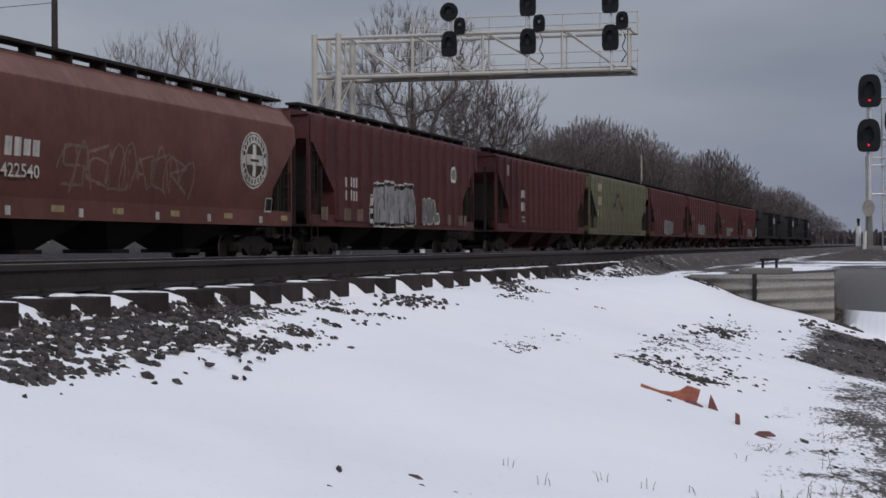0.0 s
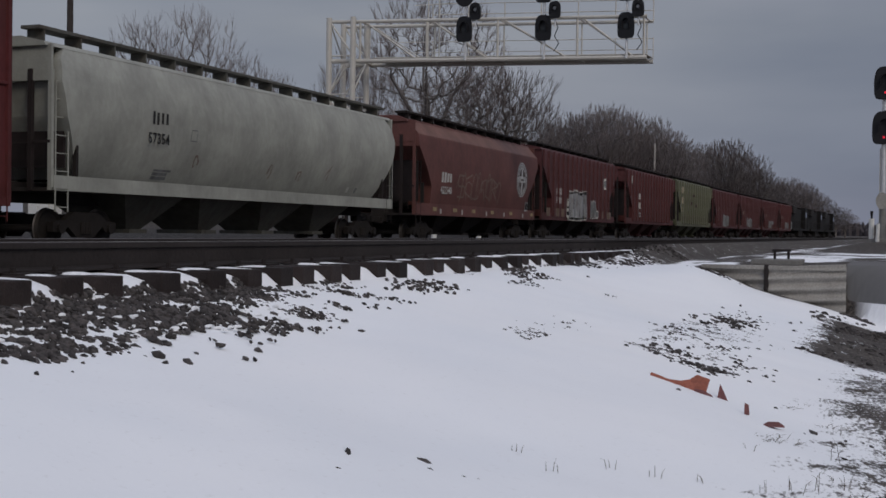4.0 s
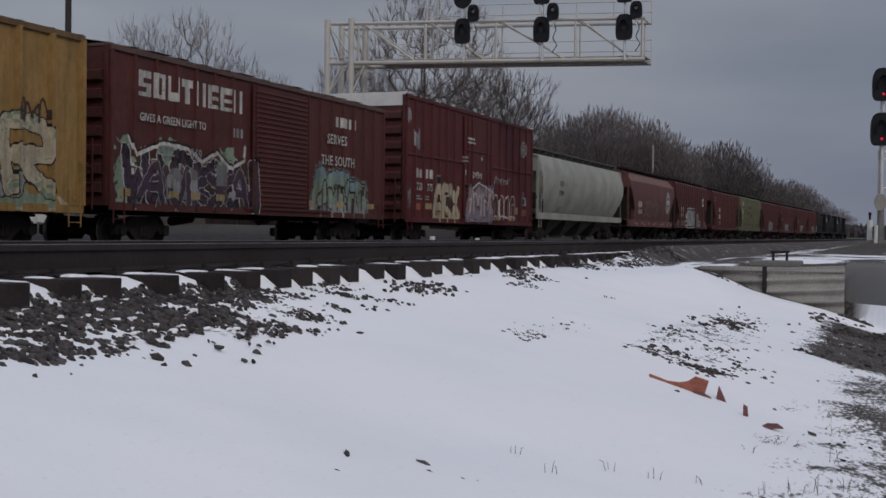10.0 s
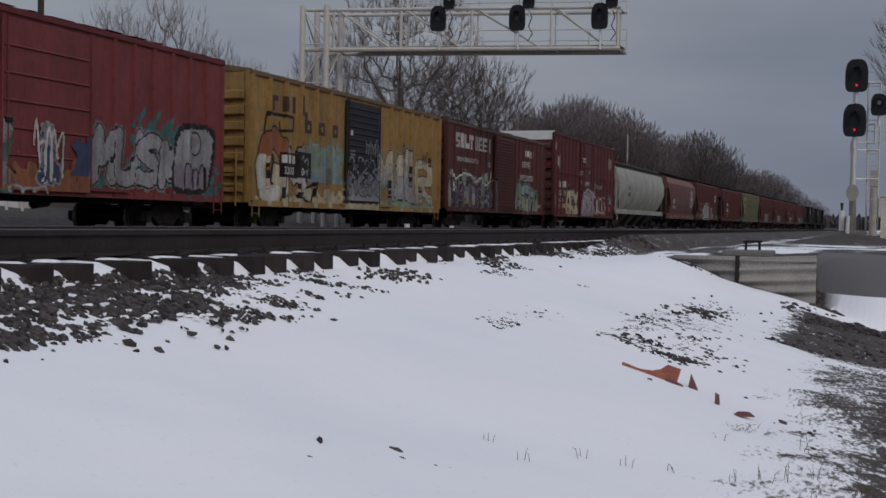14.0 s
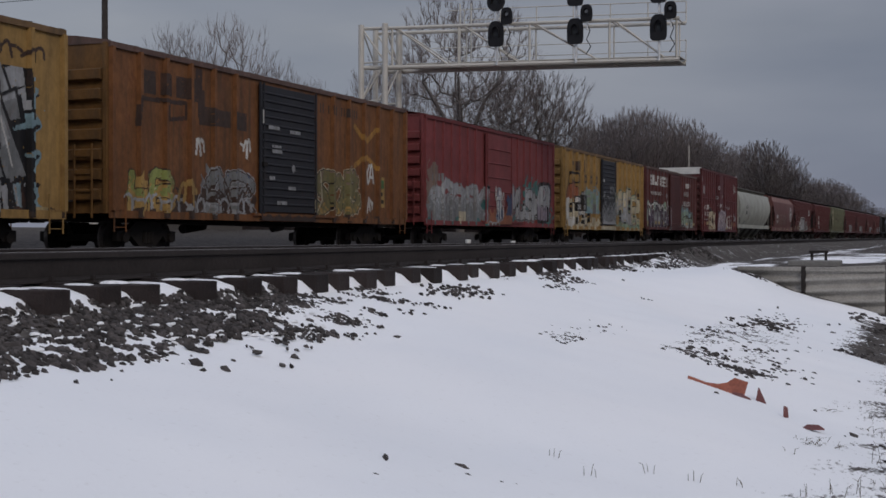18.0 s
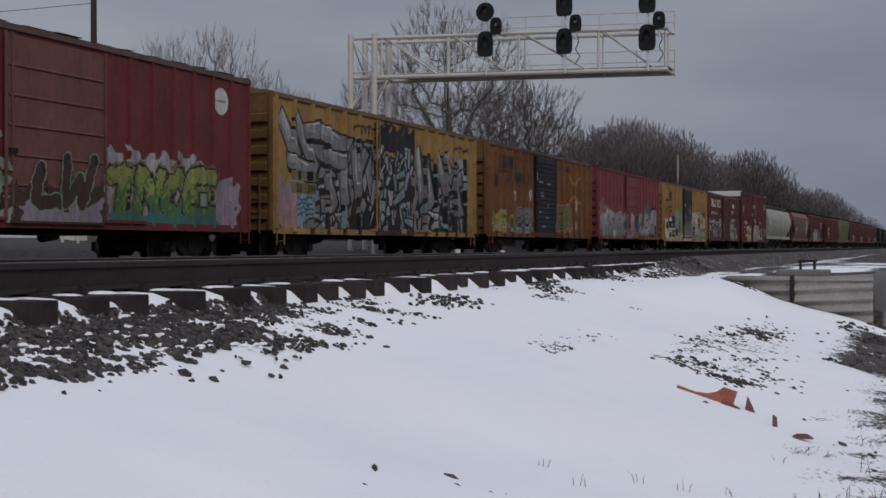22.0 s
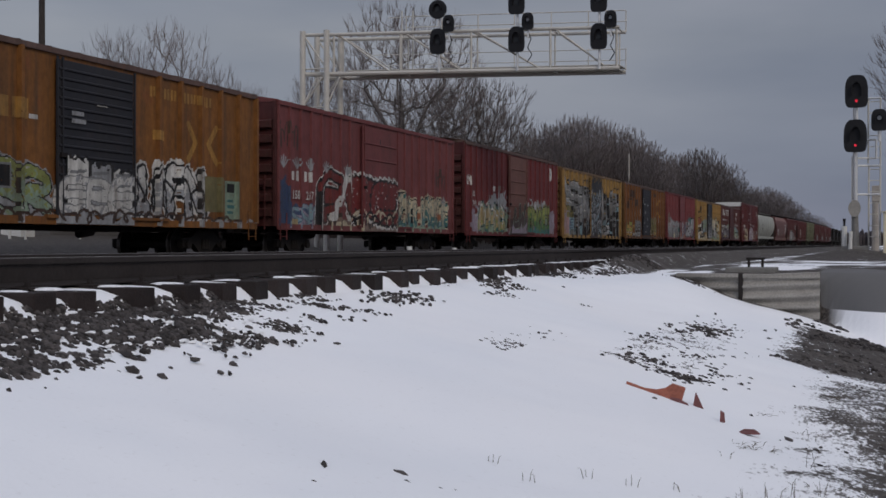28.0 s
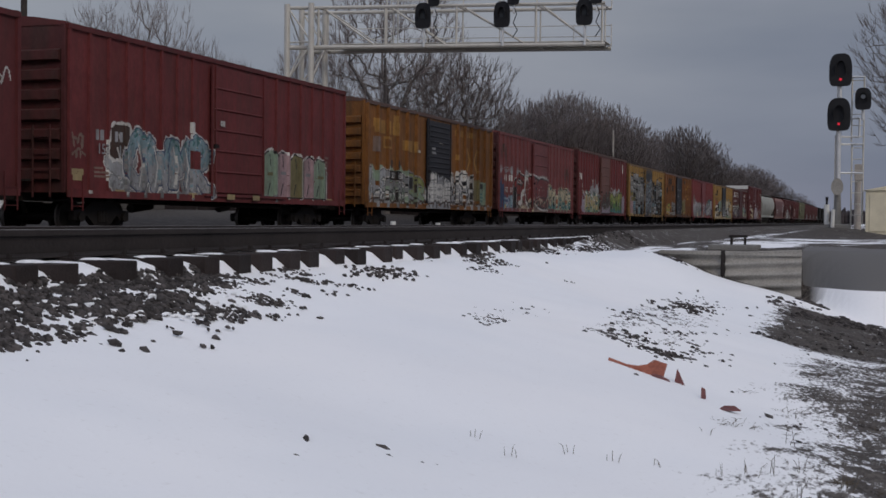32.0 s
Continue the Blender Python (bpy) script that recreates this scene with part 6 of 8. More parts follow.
    for i, u in enumerate((1.4, 2.1, 2.75, 3.25)):
        art.rect(u, 3.84 + 0.02 * i, 0.2, 0.46 if i < 2 else 0.5 + 0.1 * (i - 2), "brown")
        if i < 2:
            art.rect(u + 0.16, 3.98 - 0.12 * i, 0.36, 0.16, "brown")
    for u, c in ((3.75, "brown"), (4.75, "brown"), (5.75, "brown")):
        art.rect(u, 3.3, 0.46, 0.40, c)
        art.rect(u + 0.03, 3.30, 0.14, 0.14, "gold")
    art.rect(3.6, 3.5, 0.18, 0.5, "brown")
    art.line([(0.85, 2.95), (1.0, 3.5), (2.75, 3.5), (2.7, 3.1), (1.85, 3.05), (1.8, 3.3)], 0.045, "black")
    art.cloud(0.1, 15.4, 0.82, 1.0, "cream", 0.15)
    art.cloud(2.6, 6.4, 0.9, 1.3, "cream", 0.3)
    art.cloud(3.6, 6.3, 1.6, 2.75, "sky", 0.3)
    art.flowing(3.7, 6.2, 1.7, 2.9, 3, ("sky", "mint", "sky"), "silver", None, 0.13, 0.035, "ROU")
    art.flowing(2.0, 3.6, 1.0, 3.0, 1, ("cream", "white", "silver", "white"), "black", None, 0.26, 0.05, "M")
    big = [(1.95, 2.55), (1.5, 2.85), (0.95, 2.6), (0.65, 1.95), (0.8, 1.3), (1.2, 1.05), (1.75, 1.25), (1.8, 1.75), (1.4, 1.8)]
    art.line(big, 0.34, "black")
    art.line(big, 0.285, "cream")
    art.fill((art.way(big[:4]) < 0.285) & (art.v > 2.25), "orange")
    art.fill((art.way(big[2:7]) < 0.19) & (art.v < 2.3), "white")
    art.fill((art.way([(1.35, 2.2), (1.2, 1.6)]) < 0.16), "black")
    art.line([(3.0, 1.15), (4.3, 1.6), (4.0, 0.95), (3.0, 1.15)], 0.05, "black")
    art.fill(art.way([(3.5, 1.25), (3.95, 1.3)]) < 0.12, "cream")
    art.rect(2.45, 2.05, 1.2, 0.74, "black")
    art.rect(3.5, 2.1, 0.95, 0.8, "black")
    art.scrawl(3.2, 3.85, 2.1, 2.4, "silver", 0.025, 6)
    art.scrawl(3.2, 3.85, 1.8, 2.0, "silver", 0.025, 6)
    art.bars(1.95, 2.24, "XXXX", 0.26, "white", 0.3, 0.9)
    art.rect(5.35, 1.85, 0.5, 0.5, "grey")
    art.cloud(6.55, 9.35, 1.15, 2.0, "grey", 0.3)
    art.cloud(6.55, 9.35, 1.1, 1.4, "silver", 0.2)
    art.flowing(6.6, 9.3, 1.2, 2.6, 3, ("silver", "grey", "black", "grey"), "black", "silver", 0.15, 0.035, "WEX")
    art.scrawl(8.0, 9.2, 2.6, 3.2, "grey", 0.035, 12)
    art.smalls(6.75, 3.35, 1, 0.3, "white", 0.16)
    art.smalls(6.75, 2.75, 3, 0.5, "grey", 0.06)
    art.cloud(9.5, 14.7, 0.9, 1.15, "mint", 0.12)
    art.flowing(9.4, 13.7, 1.15, 3.35, 3, ("mint", "silver", "cream", "silver"), "black", "mint", 0.27, 0.045, "MIL")
    art.disc(11.75, 3.1, 0.26, "black")
    art.disc(11.75, 3.1, 0.2, "mint")
    art.rect(12.8, 1.75, 0.5, 0.9, "pink")
    art.flowing(13.3, 14.7, 1.1, 2.9, 1, ("mint", "cream", "mint"), "black", None, 0.17, 0.035, "R")
    art.scrawl(13.6, 14.5, 2.6, 3.1, "brown", 0.03, 8)
    art.wear(0.06)
    done()
    words("3200", car, HALF_W + 0.125, -h + 1.98, 1.78, 0.32, "white")
    words("0", car, HALF_W + 0.125, -h + 3.12, 1.78, 0.32, "white")
    # brown car with the words on its side
    car, art, done, h = boxcar("boxcar", -36.6, -21.1, 0.90, 4.60, P_BROWN, "brown boxcar with worn white words and grey graffiti", door=(6.35, 9.7), door_style="corrugated", ribs=14, end_paint=P_END_RED, rough_roof=True, roof_paint=P_ROOF_RUST)
    u = 1.1
    for k in range(8):
        w, z = 0.5, 3.88
        art.rect(u + 0.25, z, w, 0.6, "white")
        if k in (0, 5, 6):
            art.fill((abs(art.u - u - 0.35) < 0.16) & (abs(art.v - z - 0.08) < 0.06))
            art.fill((abs(art.u - u - (0.16 if k == 0 else 0.35)) < 0.16) & (abs(art.v - z + 0.14) < 0.06))
        elif k in (1, 2, 4, 7):
            art.fill((abs(art.u - u - 0.25) < 0.11) & (abs(art.v - z - (0.12 if k != 1 else 0)) < 0.2))
            if k in (4, 7):
                art.fill((abs(art.u - u - 0.25) < 0.11) & (art.v < z - 0.08) & (art.v > z - 0.31))
        else:
            art.fill((abs(art.u - u - 0.06) < 0.09) & (art.v < z + 0.12) & (art.v > z - 0.31))
            art.fill((abs(art.u - u - 0.44) < 0.09) & (art.v < z + 0.12) & (art.v > z - 0.31))
        u += 0.61
    art.bars(11.6, 3.88, "XXXXX", 0.34, "white", 0.4, 0.95)
    art.bars(5.35, 3.05, "XXX", 0.26, "silver", 0.4, 0.8)
    art.cloud(0.2, 6.2, 0.92, 2.1, "brown", 0.2)
    for a, b in ((0.3, 0.8), (1.9, 2.9), (4.7, 5.6)):
        art.cloud(a, b, 1.9, 2.6, "mint", 0.2)
    art.cloud(0.25, 0.9, 0.92, 2.0, "mint", 0.25)
    art.flowing(0.6, 6.6, 0.9, 2.5, 6, ("brown", "black", "violet", "black", "brown"), "white", None, 0.17, 0.03, "WARKXN")
    art.cloud(2.3, 3.6, 1.2, 1.9, "grey", 0.2)
    art.flowing(1.2, 6.2, 1.0, 2.1, 5, ("black", "violet", "brown"), "silver", None, 0.12, 0.025, "AVKXA")
    for a, b in ((2.45, 1.65), (2.75, 1.5), (3.5, 1.55), (5.4, 1.4)):
        art.disc(a, b, 0.17, "silver")
    art.line([(0.75, 2.6), (1.0, 2.2), (2.1, 2.55), (3.2, 2.5), (3.9, 2.2), (4.6, 2.5), (5.3, 2.1), (6.0, 2.35), (6.05, 2.7)], 0.06, "white")
    art.line([(0.75, 2.66), (1.0, 2.27), (2.1, 2.61), (3.2, 2.56), (3.9, 2.27), (4.6, 2.56), (5.3, 2.17), (6.0, 2.4)], 0.03, "black")
    art.rect(4.86, 1.9, 0.56, 0.55, "grey")
    art.cloud(10.2, 14.0, 0.92, 1.9, "grey", 0.3)
    art.flowing(10.1, 14.0, 0.95, 2.4, 3, ("sky", "silver", "mint", "sky", "mint"), "black", "grey", 0.2, 0.045, "AEB")
    art.scrawl(10.3, 13.9, 1.0, 2.0, "brown", 0.03, 20)
    art.rect(12.9, 1.9, 0.42, 0.4, "black")
    art.rect(12.9, 1.9, 0.3, 0.28, "sky")
    tape(art, (0.6, 2.6, 3.6, 4.8, 10.0, 12.0, 14.3), 1.32)
    art.wear(0.2)
    done()
    words("532", car, HALF_W + 0.012, -h + 2.05, 2.24, 0.36, "silver")
    words("369", car, HALF_W + 0.012, -h + 3.3, 2.24, 0.36, "silver")
    words("GIVES A GREEN LIGHT TO", car, HALF_W + 0.012, -h + 1.12, 3.0, 0.27, "white", squeeze=0.92)
    words("SERVES", car, HALF_W + 0.012, -h + 11.0, 3.18, 0.42, "white", spacing=1.1)
    words("THE SOUTH", car, HALF_W + 0.012, -h + 10.6, 2.52, 0.42, "white", spacing=1.08)
    # tall maroon car
    car, art, done, h = boxcar("boxcar", -19.2, -3.6, 0.85, 5.36, P_MAROON, "tall dark maroon boxcar with cream and violet graffiti", door=(5.95, 9.65), door_style="plug", ribs=13, end_top=M_WHITE, end_paint=P_END_RED, roof_rise=0.1, belt=3.28)
    art.bars(0.95, 2.64, "XX XX", 0.34, "white", 0.35, 0.95)
    art.cloud(2.8, 5.7, 0.88, 1.25, "cream", 0.2)
    art.flowing(2.8, 5.6, 0.95, 2.4, 3, ("cream", "cream", "cream", "faded"), "brown", None, 0.15, 0.03, "ARX")
    art.rect(3.25, 2.48, 0.42, 0.36, "faded")
    art.rect(3.25, 2.48, 0.3, 0.24, "black")
    art.disc(4.58, 2.18, 0.27, "brown")
    art.disc(4.58, 2.18, 0.23, "cream")
    art.rect(4.35, 1.68, 0.55, 0.38, "brown")
    for a in (3.2, 4.2, 5.2):
        art.rect(a, 1.22, 0.3, 0.14, "gold")
    art.cloud(6.2, 9.5, 0.95, 1.4, "lilac", 0.2)
    art.flowing(6.15, 9.6, 1.0, 2.55, 3, ("violet", "lilac", "pink", "lilac", "violet"), "violet", "lilac", 0.24, 0.04, "AST")
    art.scrawl(6.4, 9.4, 1.2, 2.2, "white", 0.035, 14)
    art.line([(6.3, 1.05), (6.9, 2.3), (7.6, 2.55), (8.8, 2.35), (9.5, 2.2)], 0.035, "white")
    for k in range(4):
        c = 10.15 + 0.8 * k
        art.line([(c - 0.32, 1.15), (c - 0.38, 1.85), (c - 0.1, 2.15), (c + 0.25, 2.1), (c + 0.38, 1.75), (c + 0.3, 1.2)], 0.028, "white")
        art.line([(c - 0.1, 1.3), (c - 0.05, 1.8)], 0.022, "silver")
    art.scrawl(9.9, 13.0, 1.05, 1.25, "white", 0.03, 14)
    art.scrawl(6.8, 8.0, 2.72, 2.98, "white", 0.03, 12)
    art.scrawl(9.95, 12.1, 2.6, 2.9, "silver", 0.025, 14)
    art.scrawl(0.75, 1.35, 3.4, 4.2, "silver", 0.03, 12)
    art.scrawl(0.05, 0.5, 4.4, 4.9, "silver", 0.035, 9)
    art.scrawl(0.15, 0.5, 1.4, 2.1, "silver", 0.025, 7)
    art.disc(14.15, 4.34, 0.37, "silver")
    art.disc(14.15, 4.34, 0.31, "faded")
    art.rect(14.15, 4.34, 0.40, 0.06, "silver")
    art.rect(14.15, 4.34, 0.06, 0.40, "silver")
    art.smalls(6.2, 4.28, 2, 1.1, "white", 0.08)
    art.smalls(5.9, 3.5, 2, 0.5, "silver", 0.08)
    art.disc(7.95, 3.55, 0.1, "white")
    art.rect(6.0, 2.9, 0.1, 0.2, "white")
    art.smalls(0.95, 1.8, 2, 0.7, "silver", 0.05)
    art.smalls(1.95, 1.8, 2, 0.6, "silver", 0.05)
    art.rect(1.2, 1.42, 0.5, 0.24, "orange")
    art.rect(2.2, 1.46, 0.5, 0.22, "yellow")
    tape(art, (10.4, 12.3), 1.15)
    art.rect(13.2, 1.5, 0.35, 0.3, "yellow")
    art.rect(14.25, 1.45, 0.45, 0.3, "orange")
    art.rect(14.25, 1.95, 0.45, 0.36, "silver")
    art.rect(14.25, 1.95, 0.33, 0.24, "black")
    art.smalls(14.05, 2.35, 3, 0.4, "silver", 0.05)
    done()
    words("728", car, HALF_W + 0.012, -h + 0.95, 2.02, 0.38, "white")
    words("775", car, HALF_W + 0.012, -h + 2.0, 2.02, 0.38, "white")
    # pale grey round-sided hopper
    car, art, done, h = hopper("hopper_car", -2.3, 16.1, 1.22, 4.28, P_GREY, "pale grey round-sided covered hopper car", "round", 4,
                               ((0.60, 4.28), (0.36, 4.0), (0.24, 3.5), (0.42, 2.8), (0.85, 2.1), (1.25, 1.5)), walk_z=0.36, sill_h=0.32, marker=True, bay_paint=P_BAY)
    art.bars(3.45, 3.05, "XXXX", 0.30, "black", 0.5, 0.62)
    for u, v in ((5.6, 1.95), (9.4, 1.9), (11.2, 1.85), (13.1, 2.0)):
        art.scrawl(u, u + 0.25, v, v + 0.4, "faded", 0.02, 3)
    art.rect(5.35, 2.75, 0.3, 0.3, "grey")
    art.fill((abs(art.u - 5.35) < 0.12) & (abs(art.v - 2.75) < 0.12))
    art.smalls(4.0, 1.85, 3, 0.8, "grey", 0.05)
    art.rect(15.0, 1.75, 0.16, 0.16, "white")
    art.rect(15.6, 1.75, 0.16, 0.16, "grey")
    done()
    words("57354", car, 1.595, -h + 3.4, 2.45, 0.36, "black")
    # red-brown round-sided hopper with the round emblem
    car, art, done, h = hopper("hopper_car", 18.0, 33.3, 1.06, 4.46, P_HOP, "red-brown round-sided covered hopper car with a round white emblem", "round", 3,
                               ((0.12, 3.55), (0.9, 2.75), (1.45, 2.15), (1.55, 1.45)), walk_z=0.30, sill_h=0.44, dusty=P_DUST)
    art.disc(12.6, 2.85, 0.78, "white")
    art.disc(12.6, 2.85, 0.73, "brown", 0.70)
    for k in range(22):
        a = 2 * math.pi * k / 22
        if abs(math.sin(a)) > 0.25:
            art.rect(12.6 + 0.60 * math.cos(a), 2.85 + 0.60 * math.sin(a), 0.085, 0.12, "brown")
    art.disc(12.6, 2.85, 0.48, "brown")
    art.rect(12.6, 2.85, 0.19, 0.90, "white")
    art.rect(12.6, 2.85, 0.90, 0.28, "white")
    art.rect(12.6, 2.85, 0.50, 0.07, "brown")
    art.bars(2.35, 2.52, "XXXX", 0.38, "white", 0.25, 0.75)
    art.letters(4.2, 9.2, 1.75, 2.8, 6, "faded", "faded", None, None, 0.03, edge=0.0)
    art.scrawl(4.2, 9.6, 1.7, 2.9, "faded", 0.025, 18)
    tape(art, (2.0, 4.2, 6.4, 8.8, 11.4, 14.6), 1.3)
    for u in (2.6, 5.0, 8.0, 10.4, 13.2):
        art.rect(u, 1.22, 0.18, 0.18, "white")
    art.rect(13.6, 1.65, 0.42, 0.42, "white")
    art.rect(13.6, 1.65, 0.34, 0.34, "black")
    art.smalls(2.6, 2.0, 2, 0.4, "faded", 0.05)
    done()
    words("422540", car, 1.605, -h + 2.3, 1.90, 0.40, "white")
    # ribbed hoppers ahead of it
    car, art, done, h = hopper("hopper_car", 34.3, 50.0, 1.10, 4.52, P_HOP_DARK, "dark red ribbed covered hopper car with white graffiti", ribs=17)
    art.bars(2.5, 2.55, "XX XX", 0.34, "white")
    art.bars(2.5, 2.12, "XX XX", 0.34, "white")
    art.bubbles(4.8, 8.5, 1.2, 2.65, 4, "silver", "black", "white")
    art.letters(9.4, 11.0, 1.3, 2.3, 2, "grey", "white", None, None, 0.16)
    art.disc(12.9, 3.3, 0.35, "white")
    art.disc(12.9, 3.3, 0.25, "grey")
    for u in (0.9, 2.6, 3.6, 12.4, 13.6, 14.3):
        art.rect(u, 1.5, 0.3, 0.4, "faded")
    done()
    car, art, done, h = hopper("hopper_car", 53.0, 69.3, 1.12, 4.50, P_HOP_RED, "red ribbed covered hopper car", ribs=17, bay_paint=P_HOP_DARK)
    art.bars(3.6, 2.9, "X X", 0.40, "white")
    art.bars(3.6, 2.3, "X X", 0.40, "white")
    art.smalls(3.7, 1.8, 2, 0.8, "silver", 0.1)
    art.rect(1.6, 3.9, 0.3, 0.5, "white")
    done()
    car, art, done, h = hopper("hopper_car", 70.6, 87.4, 1.12, 4.55, P_GREEN, "olive green ribbed covered hopper car", ribs=16, bay_paint=P_GREEN)
    art.bars(1.8, 3.9, "XXX", 0.5, "cream", 0.3, 0.7)
    art.bars(1.8, 3.1, "XXX", 0.5, "cream", 0.3, 0.7)
    art.bars(1.8, 2.4, "XXX", 0.4, "cream", 0.3, 0.7)
    art.scrawl(6.0, 8.4, 2.2, 3.6, "brown", 0.1, 6)
    done()
    rear = 88.8
    for k, (front, paint) in enumerate(((104.8, P_HOP_DARK), (122.8, P_HOP_DARK), (138.8, P_HOP_DARK), (152.9, P_HOP_RED))):
        car, art, done, h = hopper("hopper_car", rear, front - 0.4, 1.12, 4.5, paint, "dark red ribbed covered hopper car" if paint is P_HOP_DARK else "red ribbed covered hopper car", ribs=16, bay_paint=P_HOP_DARK)
        art.bars(2.0, 2.8, "XX XX", 0.36, "faded")
        art.letters(5.0, 9.0, 1.3, 2.3, 4, "grey", "silver", None, None, 0.2)
        art.rect(12.6, 1.9, 0.5, 1.0, "silver") if k == 3 else None
        done()
        rear = front + 1.0
    y = 154.2
    for k in range(3):
        locomotive(y, y + 22.6)
        y += 23.4


build_train()
TRAIN_X, TRAIN_Z = TRACKS[3][0], TRACKS[3][1]


def run(t):
    """How far the train has gone at t seconds."""
    return 5.9214 * t + 0.010816 * t * t - 0.00015217 * t ** 3


def on_line(y):
    """A car's pose with its middle at y."""
    return pose(TRAIN_X + bend(y), y, TRAIN_Z, 0, 0, -math.degrees(math.atan((bend(y + 6) - bend(y - 6)) / 12)))


for _car, _c in CARS:
    _car.matrix_basis = on_line(_c)


# ---- signal heads ----
def oval(w, h, n=28, flat=0.0):
    """An upright rounded outline, flatter below when asked."""
    pts = []
    for i in range(n):
        a = 2 * math.pi * i / n
        c, s = math.cos(a), math.sin(a)
        e, d = (1.0, 1.0) if w == h else (0.62, 0.8) if s >= 0 else (0.36, 0.5)
        pts.append((math.copysign(abs(c) ** e, c) * w / 2, math.copysign(abs(s) ** d, s) * h / 2 * (1 if s >= 0 else 1 - flat)))
    return pts


def signal_head(parent, x, y, z, w=0.74, h=1.08, lens="off", name="signal_head", flat=0.12):
    """A black head with hood that faces the camera's side (-y)."""
    head = part(name, Geo().prism(oval(w, h, flat=flat), 1, -0.02, 0.02), M_BLACK, parent, "black oval backplate", at=pose(x, y, z))
    part("housing", Geo().prism(oval(w * 0.62, h * 0.72), 1, 0.02, 0.22), M_BLACK, head)
    g = Geo()
    pts = [(w * 0.24 * math.cos(a), h * 0.30 * math.sin(a)) for a in np.linspace(-0.35, math.pi + 0.35, 15)]
    inner = [(p[0] * 0.93, p[1] * 0.93) for p in pts]
    g.prism(pts + inner[::-1], 1, -0.14, -0.02)
    part("hood", g, M_BLACK, head)
    if lens == "red":
        part("lens", Geo().tube([(0, -0.03, -h * 0.25), (0, -0.02, -h * 0.25)], 0.040, 14), M_RED, head, "lit red lens")
    elif lens == "grey":
        part("lens", Geo().tube([(0, -0.03, h * 0.12), (0, -0.02, h * 0.12)], 0.07, 14), M_LENS_GREY, head, "unlit lens")
    else:
        part("lens", Geo().tube([(0, -0.03, 0), (0, -0.02, 0)], 0.10, 14), M_LENS_OFF, head, "dark unlit lens")
    part("bracket", Geo().tube([(0, 0.12, -h / 2 - 0.28), (0, 0.12, -h * 0.3)], 0.05, 8), M_ALU, head, "bright aluminium bracket")
    return head


# ---- the cantilever signal bridge beyond the train ----
def build_gantry():
    gantry = thing("signal_gantry", "white-galvanised cantilever signal bridge reaching over the tracks", "signal bridge")
    y0, y1 = 47.5, 48.9
    ground = hz(-22.6, 48)
    for x in (-23.22, -22.12):
        for y in (y0, y1):
            part("post", Geo().tube([(x, y, ground - 0.3), (x, y, 9.0)], 0.125, 14), M_GALV, gantry, smooth=True)
    lace = 0
    for z in np.arange(1.0, 8.9, 1.6):
        for y in (y0, y1):
            part("brace", Geo().tube([(-23.22, y, z), (-22.12, y, z + 1.5)] if lace % 2 else [(-22.12, y, z), (-23.22, y, z + 1.5)], 0.04, 6), M_GALV, gantry)
            part("strut", Geo().tube([(-23.22, y, z), (-22.12, y, z)], 0.035, 6), M_GALV, gantry)
        for x in (-23.22, -22.12):
            part("brace", Geo().tube([(x, y0, z), (x, y1, z + 1.5)] if lace % 2 else [(x, y1, z), (x, y0, z + 1.5)], 0.035, 6), M_GALV, gantry)
        lace += 1

    def along(k, back, z):
        """A place on the boom: k from 0 at the mast to 1 at the tip."""
        return (-21.95 + 11.68 * k, y0 + 0.35 + 2.05 * k + (1.3 if back else 0.0), z)

    BAYS = (0.0, 0.24, 0.49, 0.765, 0.99)
    for back in (0, 1):
        for z, r in ((7.2, 0.095), (8.85, 0.075)):
            part("chord", Geo().tube([(-23.3, (y1 if back else y0), z), along(0, back, z), along(1.0, back, z)], r, 8), M_GALV, gantry)
        for i, k in enumerate(BAYS):
            q = k - 0.012 * back
            part("vertical", Geo().tube([along(q, back, 7.2), along(q, back, 8.85)], 0.05 if not back else 0.035, 6), M_GALV, gantry)
            if i < 4:
                part("diagonal", Geo().tube([along(q + 0.015, back, 8.85), along(BAYS[i + 1] - 0.03, back, 7.2)], 0.045 if not back else 0.028, 6), M_GALV, gantry)
    for k in BAYS:
        for z in (7.2, 8.85):
            part("cross_tie", Geo().tube([along(k, 0, z), along(k, 1, z)], 0.035, 6), M_GALV, gantry)
    for k in np.linspace(0.22, 1.0, 7):
        part("rail_post", Geo().tube([along(k, 1, 7.3), along(k, 1, 8.2)], 0.02, 6), M_GALV, gantry)
        part("hanger", Geo().tube([along(k, 1, 8.85), along(k, 1, 9.75)], 0.025, 6), M_GALV, gantry)
    g = Geo()
    for a, b in ((0.05, 1.0),):
        pa, pb = along(a, 0, 7.32), along(b, 0, 7.32)
        pc, pd = along(a, 1, 7.32), along(b, 1, 7.32)
        g.add([pa, pb, pd, pc, *[(p[0], p[1], p[2] + 0.03) for p in (pa, pb, pd, pc)]], [(3, 2, 1, 0), (4, 5, 6, 7), (0, 1, 5, 4), (1, 2, 6, 5), (2, 3, 7, 6), (3, 0, 4, 7)])
    part("catwalk", g, M_GALV, gantry, "open steel grating walkway")
    for z in (9.3, 9.75):
        part("handrail", Geo().tube([along(0.22, 1, z), along(1.0, 1, z)], 0.022, 6), M_GALV, gantry)
    for z in (7.7, 8.15):
        part("handrail", Geo().tube([along(0.1, 1, z), along(1.0, 1, z)], 0.018, 6), M_GALV, gantry)
    # service cage near the mast end
    for x in (-19.5, -19.0):
        part("cage_post", Geo().tube([(x, y1 + 0.5, 7.3), (x, y1 + 0.5, 9.95)], 0.03, 6), M_GALV, gantry)
